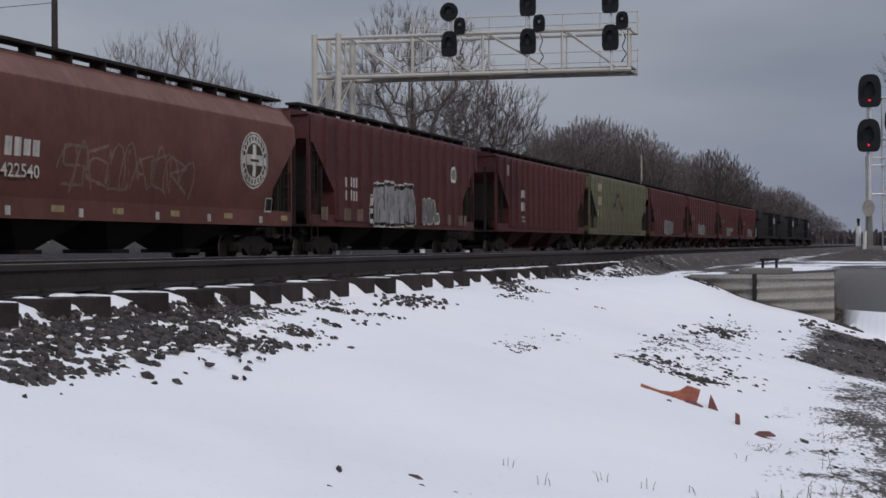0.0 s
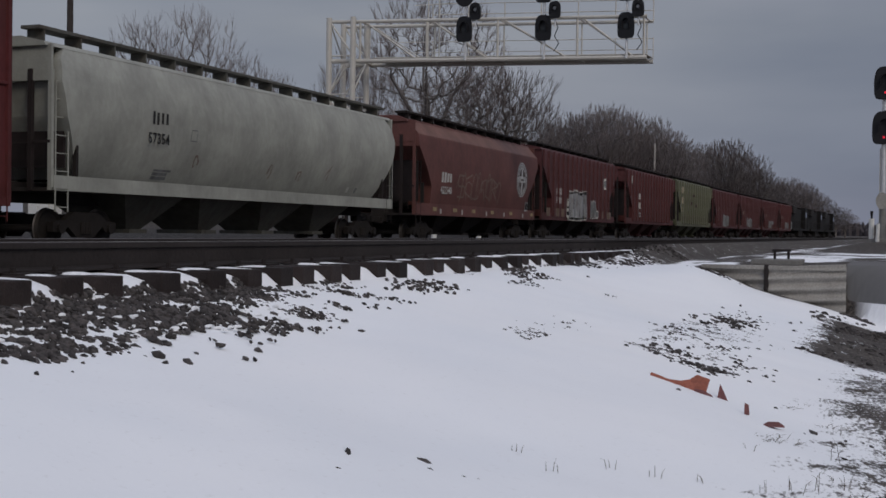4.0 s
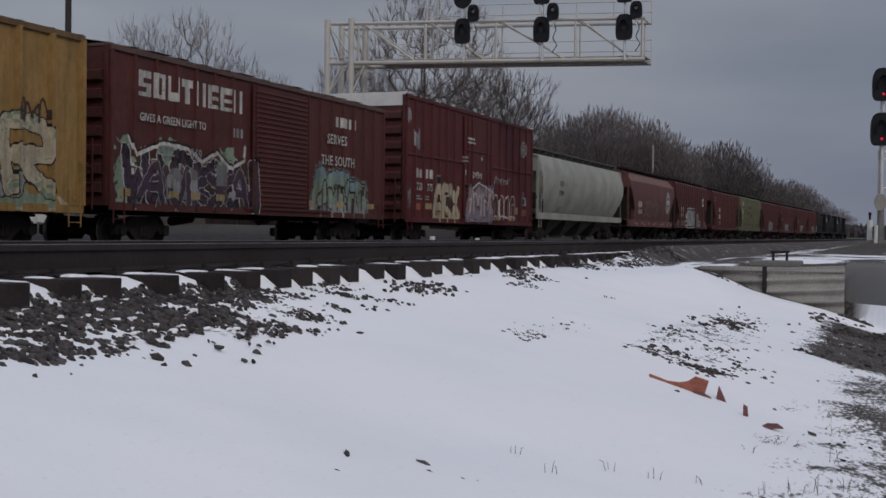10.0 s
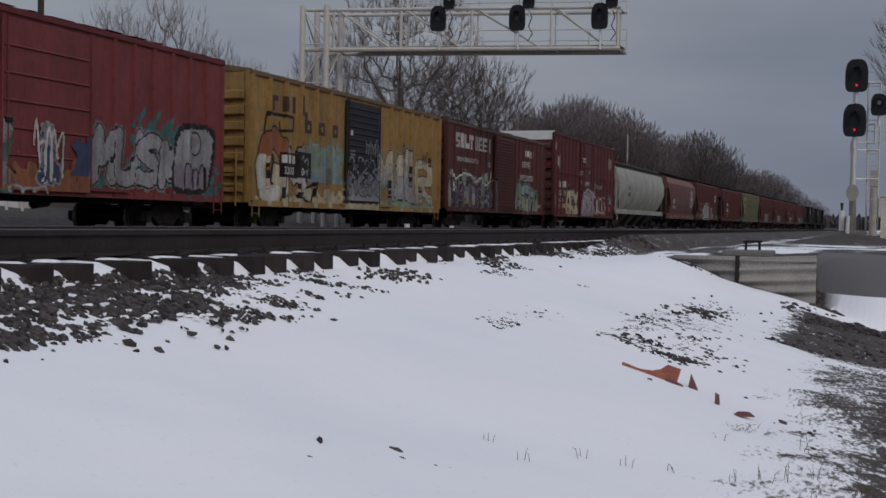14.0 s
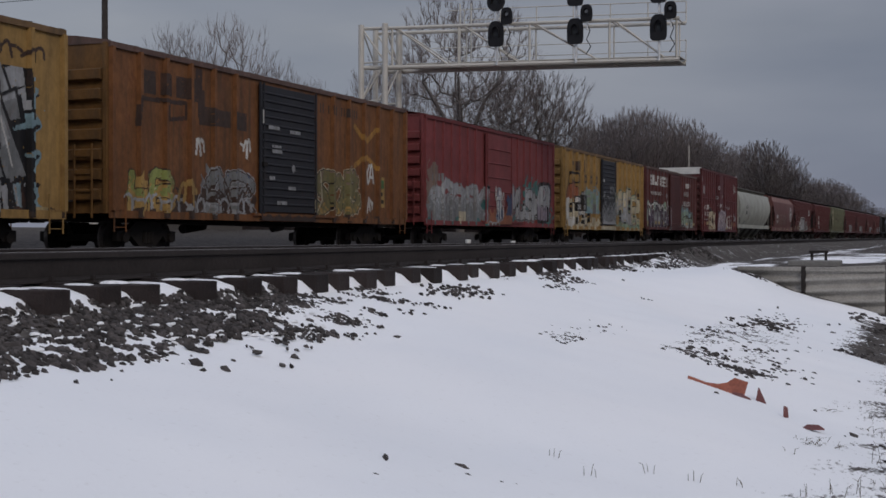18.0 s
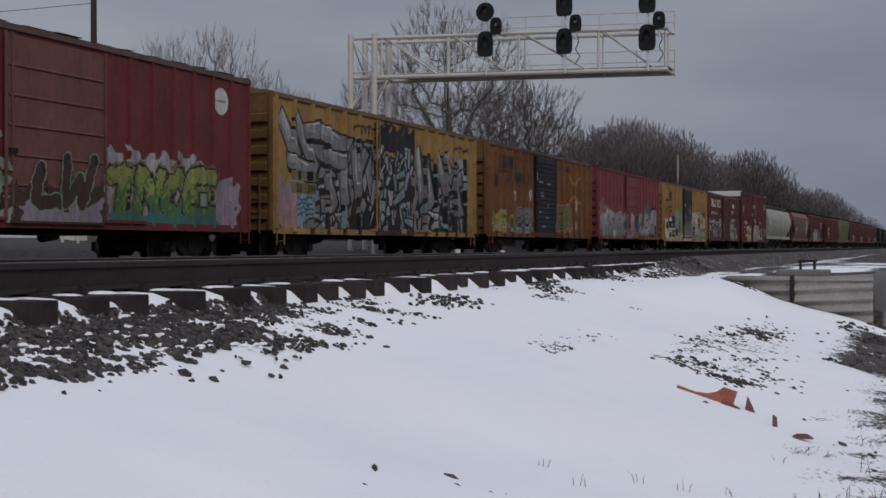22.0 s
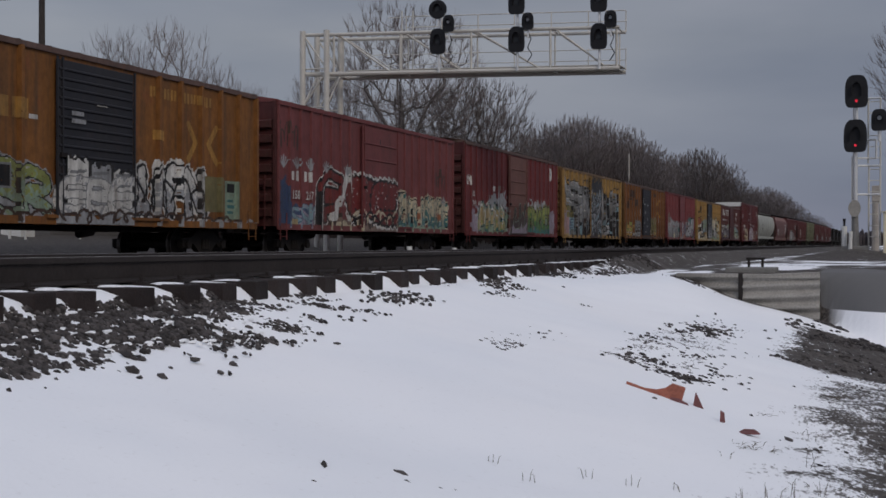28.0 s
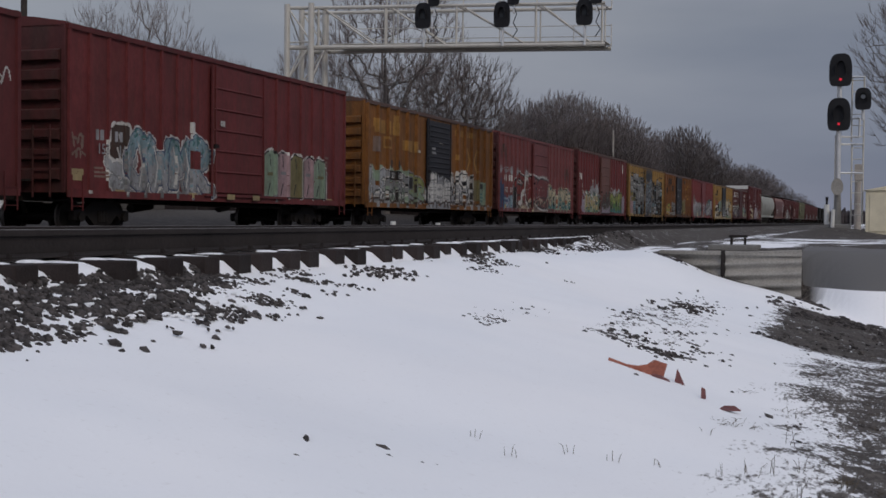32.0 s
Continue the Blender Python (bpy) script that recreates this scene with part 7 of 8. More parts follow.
    part("cage_rail", Geo().tube([(-20.1, y1 + 0.5, 9.7), (-18.4, y1 + 0.5, 9.7)], 0.02, 6), M_GALV, gantry)
    # three sets of heads, one over each far track
    for i, k in enumerate((0.381, 0.655, 0.935)):
        x, y, _ = along(k, 0, 0)
        y -= 0.3
        part("signal_mast", Geo().tube([(x, y + 0.15, 7.15), (x, y + 0.15, 9.6)], 0.055, 8), M_ALU, gantry)
        signal_head(gantry, x, y, 8.38 if i < 2 else 8.42, 0.69, 1.12)
        if i == 0:
            signal_head(gantry, x, y, 9.72, 0.78, 0.78, flat=0.0)
        else:
            signal_head(gantry, x, y, 9.92, 0.69, 1.12)
        signal_head(gantry, x + 0.5, y - 0.1, 9.08, 0.50, 0.74, "grey")
        part("cable", Geo().tube([(x + 0.5, y, 8.7), (x + 0.62, y, 8.4), (x + 0.48, y, 8.05), (x + 0.66, y, 7.75), (x + 0.45, y, 7.45)], 0.022, 5), M_BLACK, gantry)


build_gantry()


# ---- the mast signal beside the near track ----
def build_mast():
    X, Y = -1.03, 42.0
    base = hz(X, Y)
    s = thing("mast_signal", "aluminium mast signal with two black heads showing red", "railway signal")
    part("foundation", Geo().box(X - 0.4, X + 0.4, Y - 0.4, Y + 0.4, base - 0.3, base + 0.12, bev=0.03), M_CONCRETE, s)
    part("mast", Geo().tube([(X, Y, 1.2), (X, Y, 5.0)], 0.075, 12), M_ALU, s, smooth=True)
    part("mast_base", Geo().tube([(X, Y, base), (X, Y, 1.25)], [0.13, 0.085], 12), M_CONCRETE, s, "grey lower sleeve")
    part("number_disc", Geo().prism([(0.19 * math.cos(a), 0.27 * math.sin(a)) for a in np.linspace(0, 2 * math.pi, 19)[:-1]], 1, -0.02, 0.02), M_CORR, s, "blank grey oval plate", at=pose(X - 0.02, Y - 0.14, 1.25))
    signal_head(s, X + 0.03, Y - 0.22, 4.93, 0.70, 1.10, "red", flat=0.10)
    signal_head(s, X + 0.0, Y - 0.22, 3.52, 0.71, 1.10, "red", flat=0.10)
    signal_head(s, X + 0.72, Y - 0.1, 4.02, 0.50, 0.74, "grey")
    # bracket and ladder
    for x0, z0, z1 in ((X + 0.38, 2.7, 4.8), (X + 0.75, 0.05, 4.8), (X + 0.40, 0.05, 2.6)):
        part("ladder_stile", Geo().tube([(x0, Y + 0.35, max(z0, base)), (x0, Y + 0.35, z1)], 0.03, 6), M_GALV, s)
    for z in np.arange(0.35, 4.7, 0.36):
        part("rung", Geo().tube([(X + 0.40, Y + 0.35, z), (X + 0.75, Y + 0.35, z)], 0.014, 5), M_GALV, s)
    for z, x1 in ((4.78, 0.75), (3.45, 0.62), (2.86, 0.62), (2.62, 0.75), (1.7, 0.75)):
        part("bracket_arm", Geo().tube([(X, Y + 0.1, z), (X + 0.36, Y + 0.3, z), (X + x1, Y + 0.3, z)], 0.035, 6), M_ALU, s)
    part("bracket_arm", Geo().tube([(X + 0.62, Y + 0.3, 2.86), (X + 0.62, Y + 0.3, 3.45)], 0.035, 6), M_ALU, s)
    part("conduit", Geo().tube([(X - 0.10, Y, base), (X - 0.10, Y, 2.9)], 0.02, 5), M_GALV, s)
    # neighbours at its foot
    m = thing("marker_post", "short white marker post with a dark cap", "post", group="white posts by the track")
    part("stem", Geo().tube([(X - 0.32, Y - 0.3, base - 0.2), (X - 0.32, Y - 0.3, 0.68)], 0.085, 10), M_WHITE, m)
    part("cap", Geo().tube([(X - 0.32, Y - 0.3, 0.68), (X - 0.32, Y - 0.3, 0.72), (X - 0.32, Y - 0.3, 0.92)], [0.03, 0.03, 0.05], 8), M_BLACK, m)
    m = thing("marker_post", "short white marker post beside the mast", "post", group="white posts by the track")
    part("stem", Geo().tube([(X - 0.14, Y - 0.5, base - 0.2), (X - 0.12, Y - 0.5, 0.52)], 0.06, 10), M_WHITE, m)
    p = thing("gate_post", "pale weathered post with a box on top", "post")
    part("stem", Geo().tube([(X + 0.58, Y + 3, hz(X + 0.58, Y + 3) - 0.2), (X + 0.58, Y + 3, 1.7)], [0.13, 0.11], 10), M_POLE_PALE, p)
    part("box", Geo().box(X + 0.46, X + 0.72, Y + 2.85, Y + 3.1, 1.55, 2.1, bev=0.02), M_POLE_PALE, p)
    c = thing("relay_cabinet", "cream steel relay cabinet with brown stains", "cabinet")
    x0, x1, ya, yb = -0.18, 1.25, 41.2, 42.3
    zb = hz(0.5, 41.6)
    part("body", Geo().box(x0, x1, ya, yb, zb - 0.1, 1.12, bev=0.03), M_CREAM, c)
    part("roof", Geo().prism([(x0 - 0.06, 1.12), (x1 + 0.06, 1.12), ((x0 + x1) / 2, 1.28)], 1, ya - 0.06, yb + 0.06), M_CREAM, c)
    part("door", Geo().box(x0 + 0.12, x0 + 0.66, ya - 0.025, ya, zb + 0.1, 1.02, bev=0.01), M_CREAM, c)
    part("door", Geo().box(x0 + 0.72, x1 - 0.1, ya - 0.025, ya, zb + 0.1, 1.02, bev=0.01), M_CREAM, c)


build_mast()


# ---- corrugated steel headwall at the crossing ----
def build_headwall():
    w = thing("corrugated_headwall", "weathered corrugated steel retaining wall with a snow drift against it", "retaining wall")
    xa, xb, y = -3.25, -1.02, 20.42
    for a, b, dy in ((xa, -2.26, 0.0), (-2.20, xb, -0.03)):
        n = 60
        prof = [(y + dy + 0.034 * math.sin(2 * math.pi * i / n * 4.8), -1.28 + 0.87 * i / n) for i in range(n + 1)]
        back = [(p[0] + 0.012, p[1]) for p in prof]
        g = Geo().prism(prof + back[::-1], 0, a, b)
        g.v = [(p[0], p[1], p[2] + 0.05 * (p[0] - xa) - 0.03) for p in g.v]
        part("sheet", g, M_CORR, w, smooth=True)
    part("post", Geo().box(-2.265, -2.195, y - 0.06, y + 0.03, -1.2, -0.36, bev=0.008), M_STEEL_DARK, w)
    part("top_angle", Geo().box(xa, xb, y - 0.05, y + 0.06, -0.43, -0.37), M_CORR, w)
    s = thing("concrete_slab", "low concrete slab lying behind the corrugated wall", "slab")
    part("slab", Geo().box(-2.55, -1.75, 21.0, 21.7, -0.42, -0.28, bev=0.02), M_CONCRETE, s)
    f = thing("pipe_stub", "small dark steel bracket standing on a slab", "bracket")
    for x in (-2.2, -1.98):
        part("leg", Geo().box(x - 0.02, x + 0.02, 21.3, 21.34, -0.29, -0.12), M_STEEL_DARK, f)
    part("bar", Geo().box(-2.24, -1.94, 21.28, 21.36, -0.16, -0.12), M_STEEL_DARK, f)
    # clods at the end of the wall
    g = Geo()
    for _ in range(150):
        x, yy, r = random.gauss(-0.84, 0.08), random.gauss(19.85, 0.12), random.uniform(0.016, 0.045)
        rock(g, x, yy, hz(x, yy) + r * 0.3, r)
    ob = part("clods", g, M_STONE)
    tagged(ob, "dark frozen clods and stones beside the wall", "stones", kind="stuff")


def rock(g, x, y, z, r, squash=0.55, fall=0.0):
    """A small angular stone, longer down the slope than across it."""
    t = (1 + 5 ** 0.5) / 2
    base = [(-1, t, 0), (1, t, 0), (-1, -t, 0), (1, -t, 0), (0, -1, t), (0, 1, t), (0, -1, -t), (0, 1, -t), (t, 0, -1), (t, 0, 1), (-t, 0, -1), (-t, 0, 1)]
    faces = [(0, 11, 5), (0, 5, 1), (0, 1, 7), (0, 7, 10), (0, 10, 11), (1, 5, 9), (5, 11, 4), (11, 10, 2), (10, 7, 6), (7, 1, 8), (3, 9, 4), (3, 4, 2), (3, 2, 6), (3, 6, 8), (3, 8, 9), (4, 9, 5), (2, 4, 11), (6, 2, 10), (8, 6, 7), (9, 8, 1)]
    a, sx, sy = random.gauss(-0.3, 0.5), random.uniform(0.9, 1.7), random.uniform(0.55, 1.0)
    ca, sa = math.cos(a), math.sin(a)
    vs = []
    for p in base:
        k = r / 1.9 * random.uniform(0.62, 1.25)
        u, v, w = p[0] * k * sx, p[1] * k * sy, p[2] * k * squash
        dx = u * ca - v * sa
        vs.append((x + dx, y + u * sa + v * ca, z + w - fall * dx))
    g.add(vs, faces)


build_headwall()


# ---- orange wreck of a traffic cone, half under the snow ----
def build_cone():
    c = thing("broken_traffic_cone", "crushed orange traffic cone half buried in snow", "traffic cone")

    def sheet(name, pts, mat, label=""):
        """A bent plate, 6 mm thick, from an outline given along, across the slope and up from the snow."""
        g = Geo()
        lo = [(x, y, hz(x, y) + z * 0.85 - 0.04) for x, y, z in pts]
        n = len(lo)
        g.add(lo + [(p[0] + 0.004, p[1] + 0.008, p[2] + 0.006) for p in lo], [tuple(range(n)), tuple(range(2 * n - 1, n - 1, -1))] + [(i, (i + 1) % n, n + (i + 1) % n, n + i) for i in range(n)])
        return part(name, g, mat, c, label)

    sheet("base_strip", [(-1.90, 9.52, 0.034), (-1.74, 9.50, 0.030), (-1.64, 9.49, 0.045), (-1.64, 9.50, 0.078), (-1.76, 9.52, 0.050), (-1.90, 9.54, 0.060)], M_ORANGE)
    sheet("cone_wall", [(-1.66, 9.49, 0.03), (-1.56, 9.47, 0.03), (-1.48, 9.45, -0.01), (-1.465, 9.46, 0.06), (-1.445, 9.50, 0.168), (-1.55, 9.54, 0.165), (-1.61, 9.54, 0.10), (-1.66, 9.52, 0.075)], M_ORANGE, "torn orange plastic wall")
    sheet("fold", [(-1.55, 9.42, 0.01), (-1.40, 9.40, 0.015), (-1.42, 9.43, 0.045), (-1.49, 9.45, 0.06), (-1.55, 9.45, 0.05)], M_REDPLASTIC)
    sheet("fin", [(-1.385, 9.50, 0.04), (-1.30, 9.47, 0.01), (-1.33, 9.50, 0.07), (-1.372, 9.53, 0.15)], M_REDPLASTIC)
    sheet("shard", [(-1.50, 9.42, 0.0), (-1.40, 9.39, 0.0), (-1.40, 9.41, 0.02), (-1.48, 9.44, 0.025)], M_REDPLASTIC)
    for x, y, mat, label, poly in ((-0.90, 8.78, M_REDPLASTIC, "flat piece of red plastic on the snow", [(-0.075, 0, 0.005), (0.0, -0.05, 0.01), (0.075, 0, 0.005), (0.03, 0.04, 0.026), (-0.04, 0.04, 0.024)]),
                                   (-1.11, 9.03, M_REDPLASTIC, "narrow dark red splinter of plastic", [(-0.018, 0, 0.0), (0.018, 0, 0.0), (0.010, 0.02, 0.06), (-0.018, 0.02, 0.075)])):
        f = thing("plastic_fragment", label, "debris")
        g = Geo()
        z = hz(x, y)
        lo = [(x + p[0], y + p[1], z + p[2]) for p in poly]
        n = len(lo)
        g.add(lo + [(p[0], p[1] + 0.012, p[2] + 0.008) for p in lo], [tuple(range(n)), tuple(range(2 * n - 1, n - 1, -1))] + [(i, (i + 1) % n, n + (i + 1) % n, n + i) for i in range(n)])
        part("piece", g, mat, f)


build_cone()


# ---- stones on the bank ----
def build_stones():
    bank = tagged(new("ballast_bank"), "dark crushed-stone ballast showing through the snow", "ballast", kind="structure")
    kinds = []
    for k in range(8):
        g = Geo()
        rock(g, 0, 0, 0, 1.0)
        kinds.append(g.mesh("stone", M_STONE))
    spots = []

    def zone(n, f):
        k = 0
        while k < n:
            x, y, r, keep = f()
            if random.random() < keep:
                spots.append((x, y, r))
                k += 1

    def u(a, b):
        return random.uniform(a, b)

    def dense():
        x, y = u(-4.82, -3.6), u(3.4, 8.4)
        edge = np.interp(y, (3.4, 5.1, 5.6, 6.3, 6.5, 7.3, 8.4), (-3.88, -3.90, -3.84, -4.06, -3.95, -4.25, -4.55)) + 0.10 * noise.noise((y * 2.3, 0, 7)) + 0.07 * noise.noise((x * 5, y * 5, 2))
        hole = 0.7 * noise.noise((x * 3.2, y * 3.0, 60)) + 0.9 * noise.noise((x * 10, y * 8, 61)) - 0.2 * (x < -4.55)
        return x, y, u(0.010, 0.028), 0.0 if hole > 0.17 else 1.0 if x < edge - 0.05 else (0.35 if x < edge + 0.03 else 0.008)
    zone(5000, dense)

    def thin():
        x, y = u(-4.75, -3.7), u(6.4, 10.2)
        k = noise.noise((x * 3.4, y * 2.4, 3)) + 0.4 * noise.noise((x * 8, y * 6, 5))
        return x, y, u(0.008, 0.022), max(0, k + 0.12) * min(1, max(0, (-3.78 - 0.10 * (y - 8) - x) / 0.35)) * min(1, max(0, (10.2 - y) / 1.6))
    zone(900, thin)

    def fringe():
        x, y = u(-4.75, -4.1), u(9.5, 25)
        k = noise.noise((x * 1.5, y * 0.7, 8))
        return x, y, u(0.009, 0.026), max(0, k + 0.05) * max(0, 1 - (x + 4.75) / 0.6)
    zone(900, fringe)

    def slope():
        x, y = u(-4.3, -2.9), u(8.8, 15)
        return x, y, u(0.008, 0.016), max(0, noise.noise((x * 1.2, y * 0.9, 15)) - 0.15)
    zone(170, slope)
    for n, x0, y0, sx, sy, tilt in ((170, -2.16, 15.3, 0.17, 0.8, 0.0), (90, -2.02, 15.4, 0.14, 0.5, 0.0), (50, -2.28, 13.2, 0.12, 0.5, 0.1), (120, -1.95, 11.1, 0.17, 0.22, -0.5), (70, -1.68, 10.75, 0.12, 0.15, -0.4), (34, -1.5, 11.6, 0.12, 0.3, -0.2),
                                    (36, -1.9, 12.6, 0.22, 0.5, 0.0), (14, -1.5, 13.3, 0.2, 0.5, 0), (90, -3.02, 20.0, 0.16, 0.12, 0.0)):
        def clump():
            y = random.gauss(y0, sy)
            x = random.gauss(x0 + tilt * (y - y0), sx)
            return x, y, u(0.008, 0.026), 1.0 if noise.noise((x * 5, y * 3.2, 77)) > -0.12 else 0.06
        zone(n, clump)

    def gravel():
        x, y = u(-1.45, 1.0), u(14.0, 19.1)
        back = smooth(16.3, 18.6, y)
        return x, y, u(0.012, 0.030 + 0.014 * float(back)), (0.15 + 0.85 * float(back)) * max(0.0, noise.noise((x * 2.3, y * 1.4, 21)) + 0.3) * (1 if x > -1.25 + 0.12 * (y - 15) else 0.08)
    zone(1150, gravel)

    def verge():
        x, y = u(-0.9, 0.9), u(5.5, 14)
        return x, y, u(0.006, 0.016), max(0.0, noise.noise((x * 1.8, y * 1.6, 33)) + 0.15 * x)
    zone(150, verge)
    spots.extend([(-2.33, 4.99, 0.034), (-2.09, 5.32, 0.036), (-2.03, 5.22, 0.020), (-1.97, 5.18, 0.010), (-1.9, 5.3, 0.012), (-1.84, 5.35, 0.010), (-2.25, 4.72, 0.012), (-0.66, 9.11, 0.034), (-0.98, 9.75, 0.016),
                  (-0.85, 10.1, 0.018), (-1.62, 9.2, 0.022), (-1.28, 10.6, 0.018), (-1.12, 10.9, 0.022), (-1.5, 16.6, 0.03), (-1.4, 15.9, 0.03), (-3.53, 6.19, 0.024), (-3.50, 6.24, 0.02), (-3.72, 5.62, 0.03), (-3.6, 5.7, 0.026), (-3.62, 6.5, 0.018),
                  (-3.95, 5.0, 0.035), (-3.86, 5.25, 0.024), (-3.7, 5.95, 0.014)])
    single = [s for s in spots if s[0] < -3.6 and 5.2 < s[1] < 8.4][:180] + [s for s in spots if s[0] > -3.4][:110]
    chosen = set(single)
    for x, y, r in single:
        k = part("stone", random.choice(kinds), None, bank, at=pose(x, y, hz(x, y) + r * (0.3 if x > -2.6 and y < 6 else 0.06), u(-14, 14), u(2, 26), u(-50, 25)))
        k.scale = (r * u(1.0, 1.5), r * u(0.8, 1.1), r * u(0.7, 1.0))
    g = Geo()
    for s in spots:
        if s not in chosen:
            rock(g, s[0], s[1], hz(s[0], s[1]) + s[2] * (u(0.1, 0.6) if s[0] < -3.7 else 0.06), s[2], u(0.55, 0.95), 0.22)
    ob = part("loose_stones", g, M_STONE, bank)
    ob["kind"] = "stuff"
    g = Geo()
    for _ in range(260):
        x, y = u(-4.78, -3.95), u(3.5, 8.0)
        if noise.noise((x * 4, y * 4, 90)) > -0.1:
            k = u(0.6, 1.5)
            lump(g, x, y, hz(x, y) + u(-0.004, 0.008), 0.022 * k, 0.040 * k, 0.016, 7)
    tagged(part("snow_flecks", g, M_SNOW, None, smooth=True), "small flecks of snow lying among the ballast stones", "snow", kind="stuff")


build_stones()


# ---- dead grass on the verge ----
def build_grass():
    g = Geo()

    def tuft(x, y, n, h, spread):
        z = hz(x, y) - 0.01
        for _ in range(n):
            a, l, s = random.uniform(0, 6.28), h * random.uniform(0.5, 1.1), spread * random.uniform(0.2, 1)
            bx, by = x + random.uniform(-0.04, 0.04), y + random.uniform(-0.04, 0.04)
            mid = (bx + s * 0.4 * math.cos(a), by + s * 0.4 * math.sin(a), z + l * 0.65)
            tip = (bx + s * math.cos(a), by + s * math.sin(a), z + l * random.uniform(0.7, 1.0))
            g.tube([(bx, by, z), mid, tip], [0.0022, 0.0016, 0.0008], 3, cap=False)
    for x, y, n, h in ((-0.58, 6.85, 14, 0.16), (-0.50, 6.95, 10, 0.26), (-0.72, 6.7, 8, 0.14), (-0.35, 7.2, 12, 0.17), (-0.45, 8.0, 9, 0.2), (-0.52, 9.3, 9, 0.14), (-0.62, 9.9, 7, 0.1), (-1.45, 6.3, 5, 0.1),
                       (-1.65, 5.9, 5, 0.08), (-1.25, 6.4, 5, 0.09), (-1.05, 6.6, 6, 0.1), (-0.9, 7.6, 6, 0.08), (-1.9, 6.1, 4, 0.06), (-0.3, 6.4, 14, 0.2), (-0.1, 7.0, 14, 0.2)):
        tuft(x, y, max(3, n // 3), h * 0.85, h * 0.4)
    for _ in range(520):
        x, y = random.uniform(-0.95, 1.3), random.uniform(5.5, 15)
        k = noise.noise((x * 1.5, y * 1.5, 40))
        if random.random() < k + 0.45 * (x + 0.5):
            tuft(x, y, random.randint(5, 11), random.uniform(0.02, 0.05), random.uniform(0.05, 0.12))
    tagged(part("dead_grass", g, M_GRASS), "tufts of dry dead grass poking through the snow", "grass", kind="stuff")


build_grass()


# ---- bare winter trees ----
def grow(seed, high, wide, n, fork=0.24, twig=0.013, twigs=4, stems=1, ragged=0.16, direct=0.55, reach=(0.03, 0.075), fan=0.45):
    """A bare tree whose limbs branch out to fill a rounded crown: trunk and limbs in one mesh, twigs in the other, and its height and half width."""
    rng = random.Random(seed)
    pts, par, run_ = [], [], []

    def node(p, k):
        pts.append(p)
        par.append(k)
        run_.append(0.0 if k < 0 else run_[k] + (p - pts[k]).length)
        return len(pts) - 1

    k = node(Vector((0, 0, -0.4)), -1)
    for i in range(1, 5):
        k = node(Vector((0.12 * rng.uniform(-1, 1), 0.12 * rng.uniform(-1, 1), fork * high * i / 4)), k)
    first = k
    for s in range(stems if stems > 1 else 0):
        a, j = 6.28 * s / stems + rng.uniform(-0.4, 0.4), first
        for i in range(1, 6):
            h = i / 5
            j = node(Vector((wide * (0.10 * h + 0.34 * h * h) * math.cos(a), wide * (0.10 * h + 0.34 * h * h) * math.sin(a), high * (fork + 0.42 * h))) + Vector((rng.uniform(-0.1, 0.1), rng.uniform(-0.1, 0.1), 0)), j)
    aims = []
    while len(aims) < n:
        a, v, k = rng.uniform(0, 6.28), rng.uniform(-0.72, 1.0), rng.random() ** 0.42
        w = wide * math.sqrt(max(0.0, 1 - max(v, 0) ** 3.6)) * (1.0 if v > 0 else 1 + 0.55 * v)
        bulge = 1 + ragged * noise.noise((1.7 * math.cos(a) + seed, 1.7 * math.sin(a), 1.8 * v)) * 1.6
        aims.append(Vector((w * k * bulge * math.cos(a), w * k * bulge * math.sin(a), high * (0.57 + 0.37 * v * (0.55 + 0.45 * k) * bulge))))
    aims.sort(key=lambda p: (p - pts[first]).length)
    P, L = np.zeros((len(pts) + 2 * n, 3)), np.zeros(len(pts) + 2 * n)
    for i, p in enumerate(pts):
        P[i], L[i] = p, run_[i]
    tips = []
    for p in aims:
        m = len(pts)
        d = np.linalg.norm(P[:m] - np.array(p), axis=1) + direct * L[:m] + 2.5 * np.maximum(0, P[:m, 2] - p.z) + 50.0 * (np.arange(m) < first)
        j = int(np.argmin(d))
        gap = p - pts[j]
        mid = pts[j] + gap * 0.5 + Vector((0, 0, -0.05 * gap.length)) + Vector((rng.uniform(-1, 1), rng.uniform(-1, 1), rng.uniform(-1, 1))) * 0.035 * gap.length
        q = node(mid, j)
        P[q], L[q] = mid, run_[q]
        q = node(p, q)
        P[q], L[q] = p, run_[q]
        tips.append(q)
    load = [0] * len(pts)
    for q in tips:
        while q >= 0:
            load[q] += 1
            q = par[q]
    wood, fine = Geo(), Geo()
    rad = [twig * max(1, c) ** 0.47 for c in load]
    for i in range(1, len(pts)):
        r0, r1 = min(rad[par[i]], rad[i] * 1.2), rad[i]
        (wood if r1 > 3 * twig else fine).tube([pts[par[i]], pts[i]], [r0, r1], 7 if r1 > 0.1 else 4 if r1 > 3 * twig else 3, cap=False)
    heart = Vector((0, 0, 0.30 * high))
    for q in tips:
        out = (pts[q] - heart).normalized()
        for _ in range(twigs):
            d = (out + Vector((rng.uniform(-1, 1), rng.uniform(-1, 1), rng.uniform(-0.5, 1.0))) * fan).normalized()
            l = high * rng.uniform(*reach)
            mid = pts[q] + d * l * 0.5 + Vector((rng.uniform(-1, 1), rng.uniform(-1, 1), 0.3)) * 0.08 * l
            fine.tube([pts[q], mid, mid + (d + Vector((0, 0, 0.25))).normalized() * l * 0.5], [twig * 0.85, twig * 0.65, twig * 0.35], 3, cap=False)
    top = sorted(v[2] for v in fine.v)[int(len(fine.v) * 0.995)]
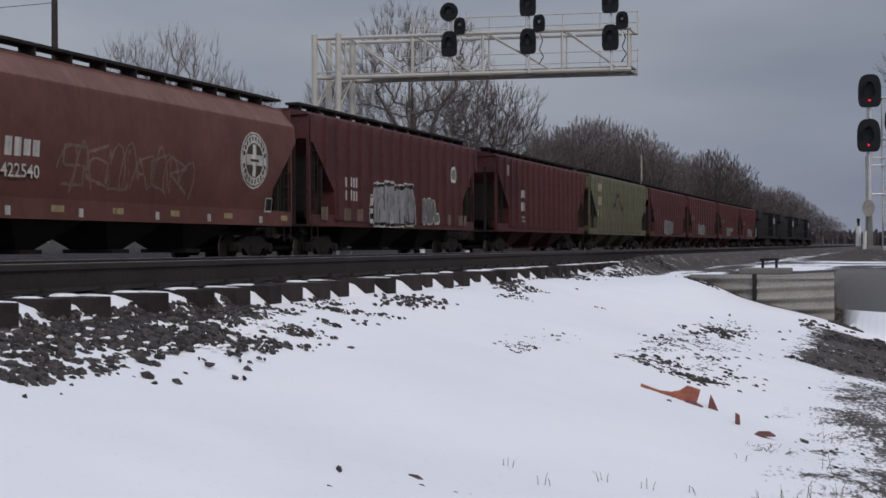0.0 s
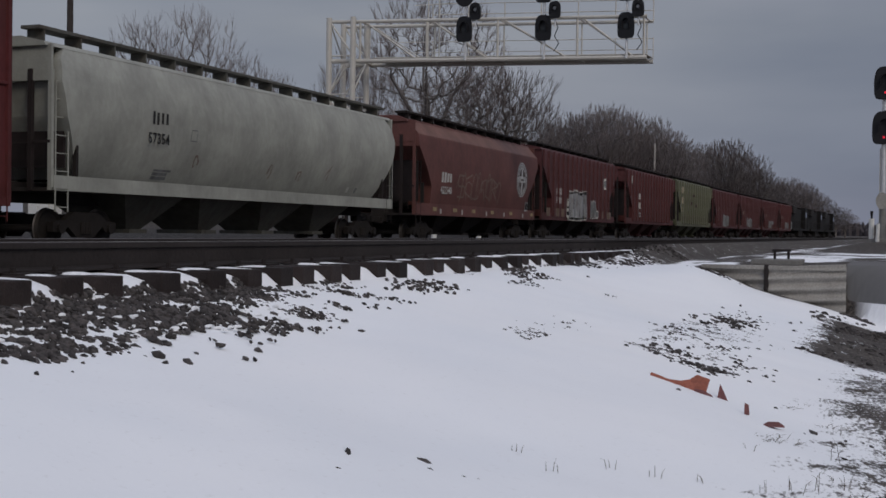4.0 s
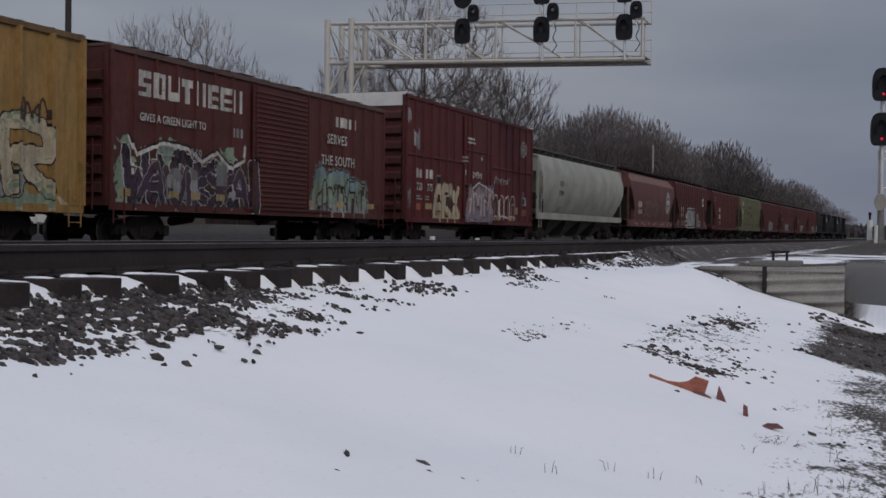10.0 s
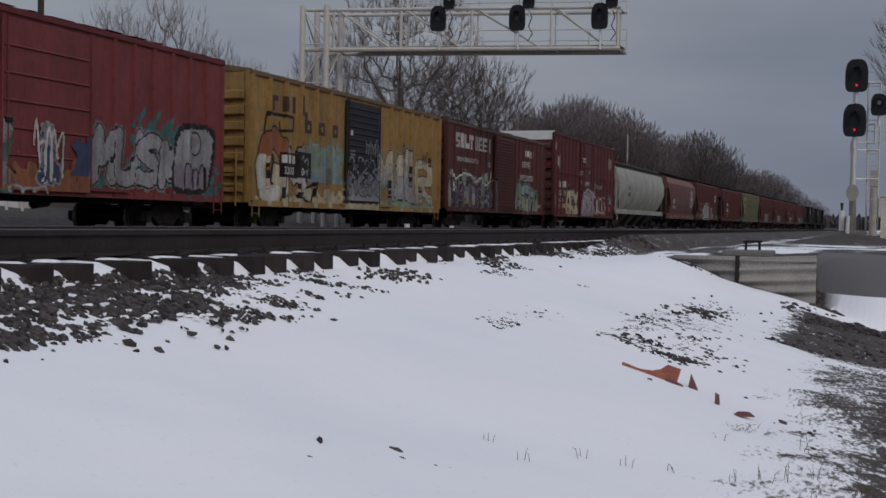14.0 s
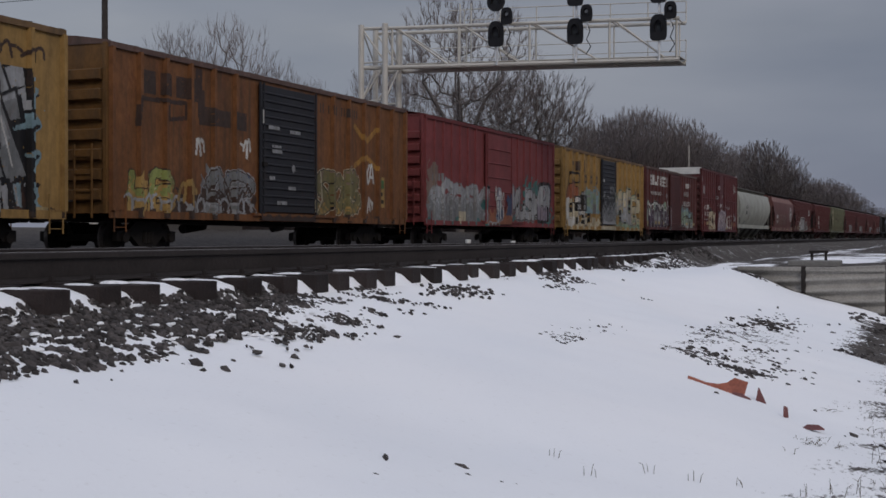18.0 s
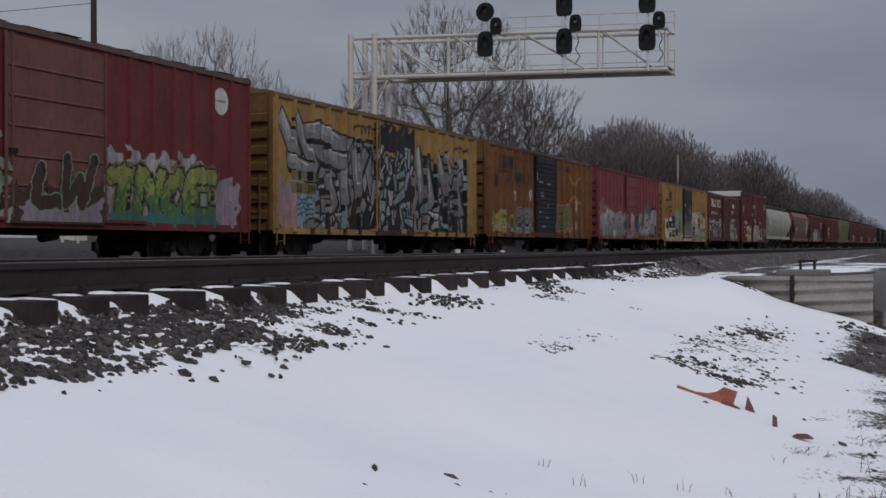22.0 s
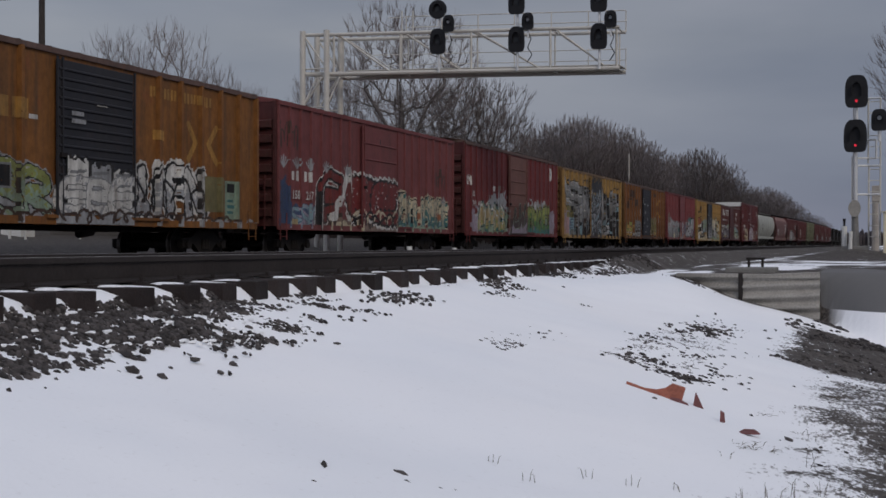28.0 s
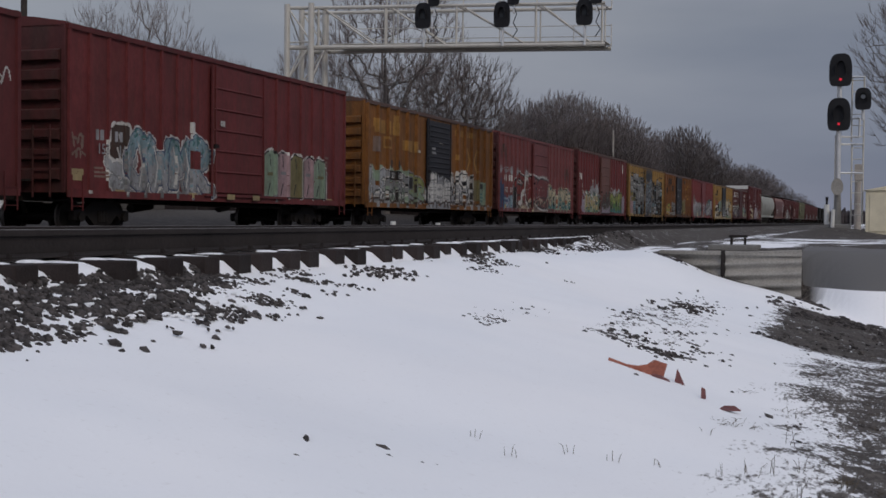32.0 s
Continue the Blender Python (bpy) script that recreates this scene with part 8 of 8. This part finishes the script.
    return wood.mesh("trunk", M_BARK), fine.mesh("crown", M_BRUSH), top, wide


def build_trees():
    kinds = {"spread": grow(3, 15, 5.2, 900, 0.20, 0.011, 6, 4, 0.16, 0.22, (0.025, 0.06)), "lobe": grow(8, 12, 4.0, 850, 0.20, 0.012, 5, 4, 0.14, 0.24, (0.03, 0.07)), "vase": grow(14, 14, 2.9, 420, 0.26, 0.011, 4, 5, 0.12),
             "dome": grow(21, 15, 4.2, 1000, 0.22, 0.012, 8, 6, 0.05, 0.42, (0.025, 0.055), 0.26), "dome2": grow(34, 15, 4.6, 1000, 0.24, 0.012, 8, 5, 0.07, 0.36, (0.025, 0.055), 0.26), "dome3": grow(55, 15, 3.6, 900, 0.22, 0.012, 8, 7, 0.05, 0.5, (0.025, 0.055), 0.26)}

    def tree(kind, az, dist, el, half, turn, label, group):
        x, y = -dist * math.sin(radians(az)), dist * math.cos(radians(az))
        z = hz(x, y)
        t = thing("tree", label, "tree", pose(x, y, z, 0, 0, turn), group)
        s, w = (el * dist + 0.1 - z) / kinds[kind][2], half / kinds[kind][3]
        t.scale = (w, w, s)
        for nm, me in zip(("trunk", "crown"), kinds[kind]):
            part(nm, me, None, t)

    big = "large bare deciduous tree with many fine twigs"
    for kind, az, dist, el, half, turn in (("spread", 21.5, 74, 0.189, 5.0, 20), ("lobe", 18.3, 76, 0.136, 3.7, 130), ("lobe", 24.9, 80, 0.142, 2.7, 250), ("lobe", 16.8, 84, 0.112, 2.4, 40), ("spread", 20.0, 90, 0.128, 4.8, 200),
                                           ("vase", 34.1, 80, 0.163, 2.6, 75), ("vase", 31.9, 82, 0.170, 2.9, 160), ("vase", 30.0, 80, 0.141, 2.2, 10), ("vase", 28.6, 86, 0.124, 2.0, 290)):
        tree(kind, az, dist, el, half, turn, big, "bare trees behind the railway")
    tree("spread", -2.5, 84, 0.185, 5.0, 30, big, "bare trees behind the railway")
    rng = random.Random(5)
    wood = "tall bare tree with a domed crown in the wood"
    for dist, row in ((156, ((15.6, 0.083, 3.6), (14.8, 0.094, 4.2), (13.7, 0.101, 4.4), (12.7, 0.099, 4.2), (11.7, 0.092, 4.2), (10.8, 0.083, 3.8), (10.1, 0.072, 3.0))),
                      (182, ((15.2, 0.084, 4.4), (14.2, 0.092, 4.4), (13.1, 0.095, 4.6), (12.1, 0.090, 4.4), (11.2, 0.082, 4.2), (10.4, 0.073, 3.6))),
                      (205, ((15.9, 0.074, 4.4), (14.7, 0.080, 4.4), (13.5, 0.080, 4.6), (12.4, 0.080, 4.4), (11.5, 0.074, 4.2), (10.6, 0.066, 3.8), (9.9, 0.060, 3.8))),
                      (230, ((9.3, 0.065, 4.0), (8.6, 0.073, 4.6), (7.8, 0.0735, 4.6), (7.1, 0.064, 4.4), (6.5, 0.050, 3.6))),
                      (265, ((9.0, 0.064, 5.0), (8.2, 0.068, 5.0), (7.4, 0.063, 4.8), (6.8, 0.052, 4.4), (6.2, 0.042, 4.0))),
                      (350, ((5.9, 0.039, 5.0), (5.3, 0.0440, 5.4), (4.8, 0.0415, 5.2), (4.3, 0.033, 4.6))),
                      (400, ((6.0, 0.036, 5.6), (5.5, 0.040, 5.8), (5.0, 0.040, 5.8), (4.5, 0.034, 5.4), (3.9, 0.028, 5.2), (3.4, 0.022, 5.0), (2.9, 0.018, 4.6)))):
        for az, el, half in row:
            tree(rng.choice(("dome", "dome2", "dome3")), az + rng.uniform(-0.1, 0.1), dist * rng.uniform(0.97, 1.03), el * rng.uniform(0.98, 1.02), half, rng.uniform(0, 360), wood, "trees of the wood along the line")


build_trees()


def build_brush():
    """Scrub along the far side, and the woods on the horizon."""
    rng = random.Random(11)
    g = Geo()
    for _ in range(6500):
        az = rng.uniform(3.8, 36)
        d = rng.uniform(75, 120) if az > 16 else (rng.uniform(115, 210) if az > 9 else rng.uniform(190, 430))
        x, y = -d * math.sin(radians(az)), d * math.cos(radians(az))
        if x > -24:
            continue
        z = hz(x, y)
        h = d * np.interp(az, (3.5, 4.5, 6.2, 7.5, 9.5, 10.5, 13, 16, 19, 36), (0.015, 0.022, 0.028, 0.044, 0.044, 0.055, 0.068, 0.070, 0.060, 0.060)) * rng.uniform(0.45, 1.05)
        if az > 26:
            h *= 0.6
        r = d * 0.00035
        for _k in range(3):
            a, s = rng.uniform(0, 6.28), h * rng.uniform(0.05, 0.3)
            m = (x + 0.4 * s * math.cos(a), y + 0.4 * s * math.sin(a), z + h * 0.55)
            g.tube([(x, y, z - 0.2), m, (x + s * math.cos(a), y + s * math.sin(a), z + h * rng.uniform(0.8, 1))], [r, r * 0.8, r * 0.3], 3, cap=False)
    tagged(part("scrub", g, M_SCRUB), "dense leafless brown scrub along the railway", "scrub", kind="stuff")
    g = Geo()
    for _ in range(3600):
        y = rng.uniform(820, 1050)
        x = rng.uniform(-330, 420)
        h, r = rng.uniform(4, 10), rng.uniform(0.8, 2.0)
        g.tube([(x, y, -1.5), (x + rng.uniform(-1, 1), y, h * 0.6), (x + rng.uniform(-2, 2), y, h)], [r, r * 1.1, r * 0.5], 4, cap=False)
    tagged(part("far_wood", g, M_FARWOOD), "distant dark wood on the horizon", "woodland", kind="stuff")


build_brush()


# ---- poles, posts and what shows under the cars ----
def build_poles():
    p = thing("utility_pole", "tall dark wooden utility pole with a wire", "utility pole")
    x, y = -36.5, 47.7
    z = hz(x, y)
    part("pole", Geo().tube([(x, y, z - 0.5), (x, y, 14.2)], [0.19, 0.13], 10), M_POLE, p)
    part("crossarm", Geo().box(x - 1.2, x + 1.2, y - 0.06, y + 0.06, 13.4, 13.52), M_POLE, p)
    for dz, sag in ((11.35, 1.2),):
        pts = [(x - 42 * k, y - 16 * k, dz + 0.4 * k - 4 * sag * k * (1 - k)) for k in np.linspace(0, 1, 15)]
        part("wire", Geo().tube(pts, 0.014, 4), M_BLACK, p)
    q = thing("utility_pole", "slim pale pole standing before the wood", "pole")
    x, y = -29.6, 149.5
    part("pole", Geo().tube([(x, y, hz(x, y) - 0.5), (x, y, 11.0)], [0.16, 0.10], 8), M_POLE_PALE, q)
    for x, y, top in ((-8.25, 21.3, 0.05), (-8.25, 23.8, 0.02)):
        m = thing("marker_post", "short white post between the tracks", "post", group="white posts by the track")
        part("stem", Geo().tube([(x, y, hz(x, y) - 0.1), (x, y, top)], 0.05, 10), M_WHITE, m)
    b = thing("low_shed", "low grey shed behind the far track", "shed")
    part("wall", Geo().box(-29.5, -27.2, 36.0, 44.5, -0.3, 1.5, bev=0.02), M_WALL_GREY, b)
    part("roof", Geo().prism([(-29.7, 1.5), (-27.0, 1.5), (-27.0, 1.56), (-28.3, 1.95), (-29.7, 1.56)], 1, 35.8, 44.7), M_STEEL_DARK, b)
    c = thing("white_cabinet", "white equipment cabinet beside the far track", "cabinet")
    part("body", Geo().box(-27.0, -26.2, 33.2, 33.9, -0.1, 1.3, bev=0.02), M_WHITE, c)
    part("base", Geo().box(-27.1, -26.1, 32.9, 34.1, -0.3, 0.02), M_CONCRETE, c)
    for x, y in ((-25.6, 31.9), (-25.7, 35.6), (-25.4, 32.4)):
        m = thing("bollard", "thin white bollard beside the far track", "bollard", group="bollards behind the train")
        part("stem", Geo().tube([(x, y, -0.3), (x, y, 0.75)], 0.045, 8), M_WHITE, m)


build_poles()


# ---- what moves: the train rolls away, its wheels turn ----
def motions():
    steps = [32.0 * i / 32 for i in range(33)]
    for car, c in CARS:
        walk(car, [(t, on_line(c + run(t))) for t in steps])
    fine = [i / 10 for i in range(321)]
    turn = [(t, -math.degrees(run(t) / WHEEL_R)) for t in fine]
    for wheel, a in SPIN:
        walk(wheel, [(t, pose(0, a, WHEEL_R, d)) for t, d in turn])


motions()
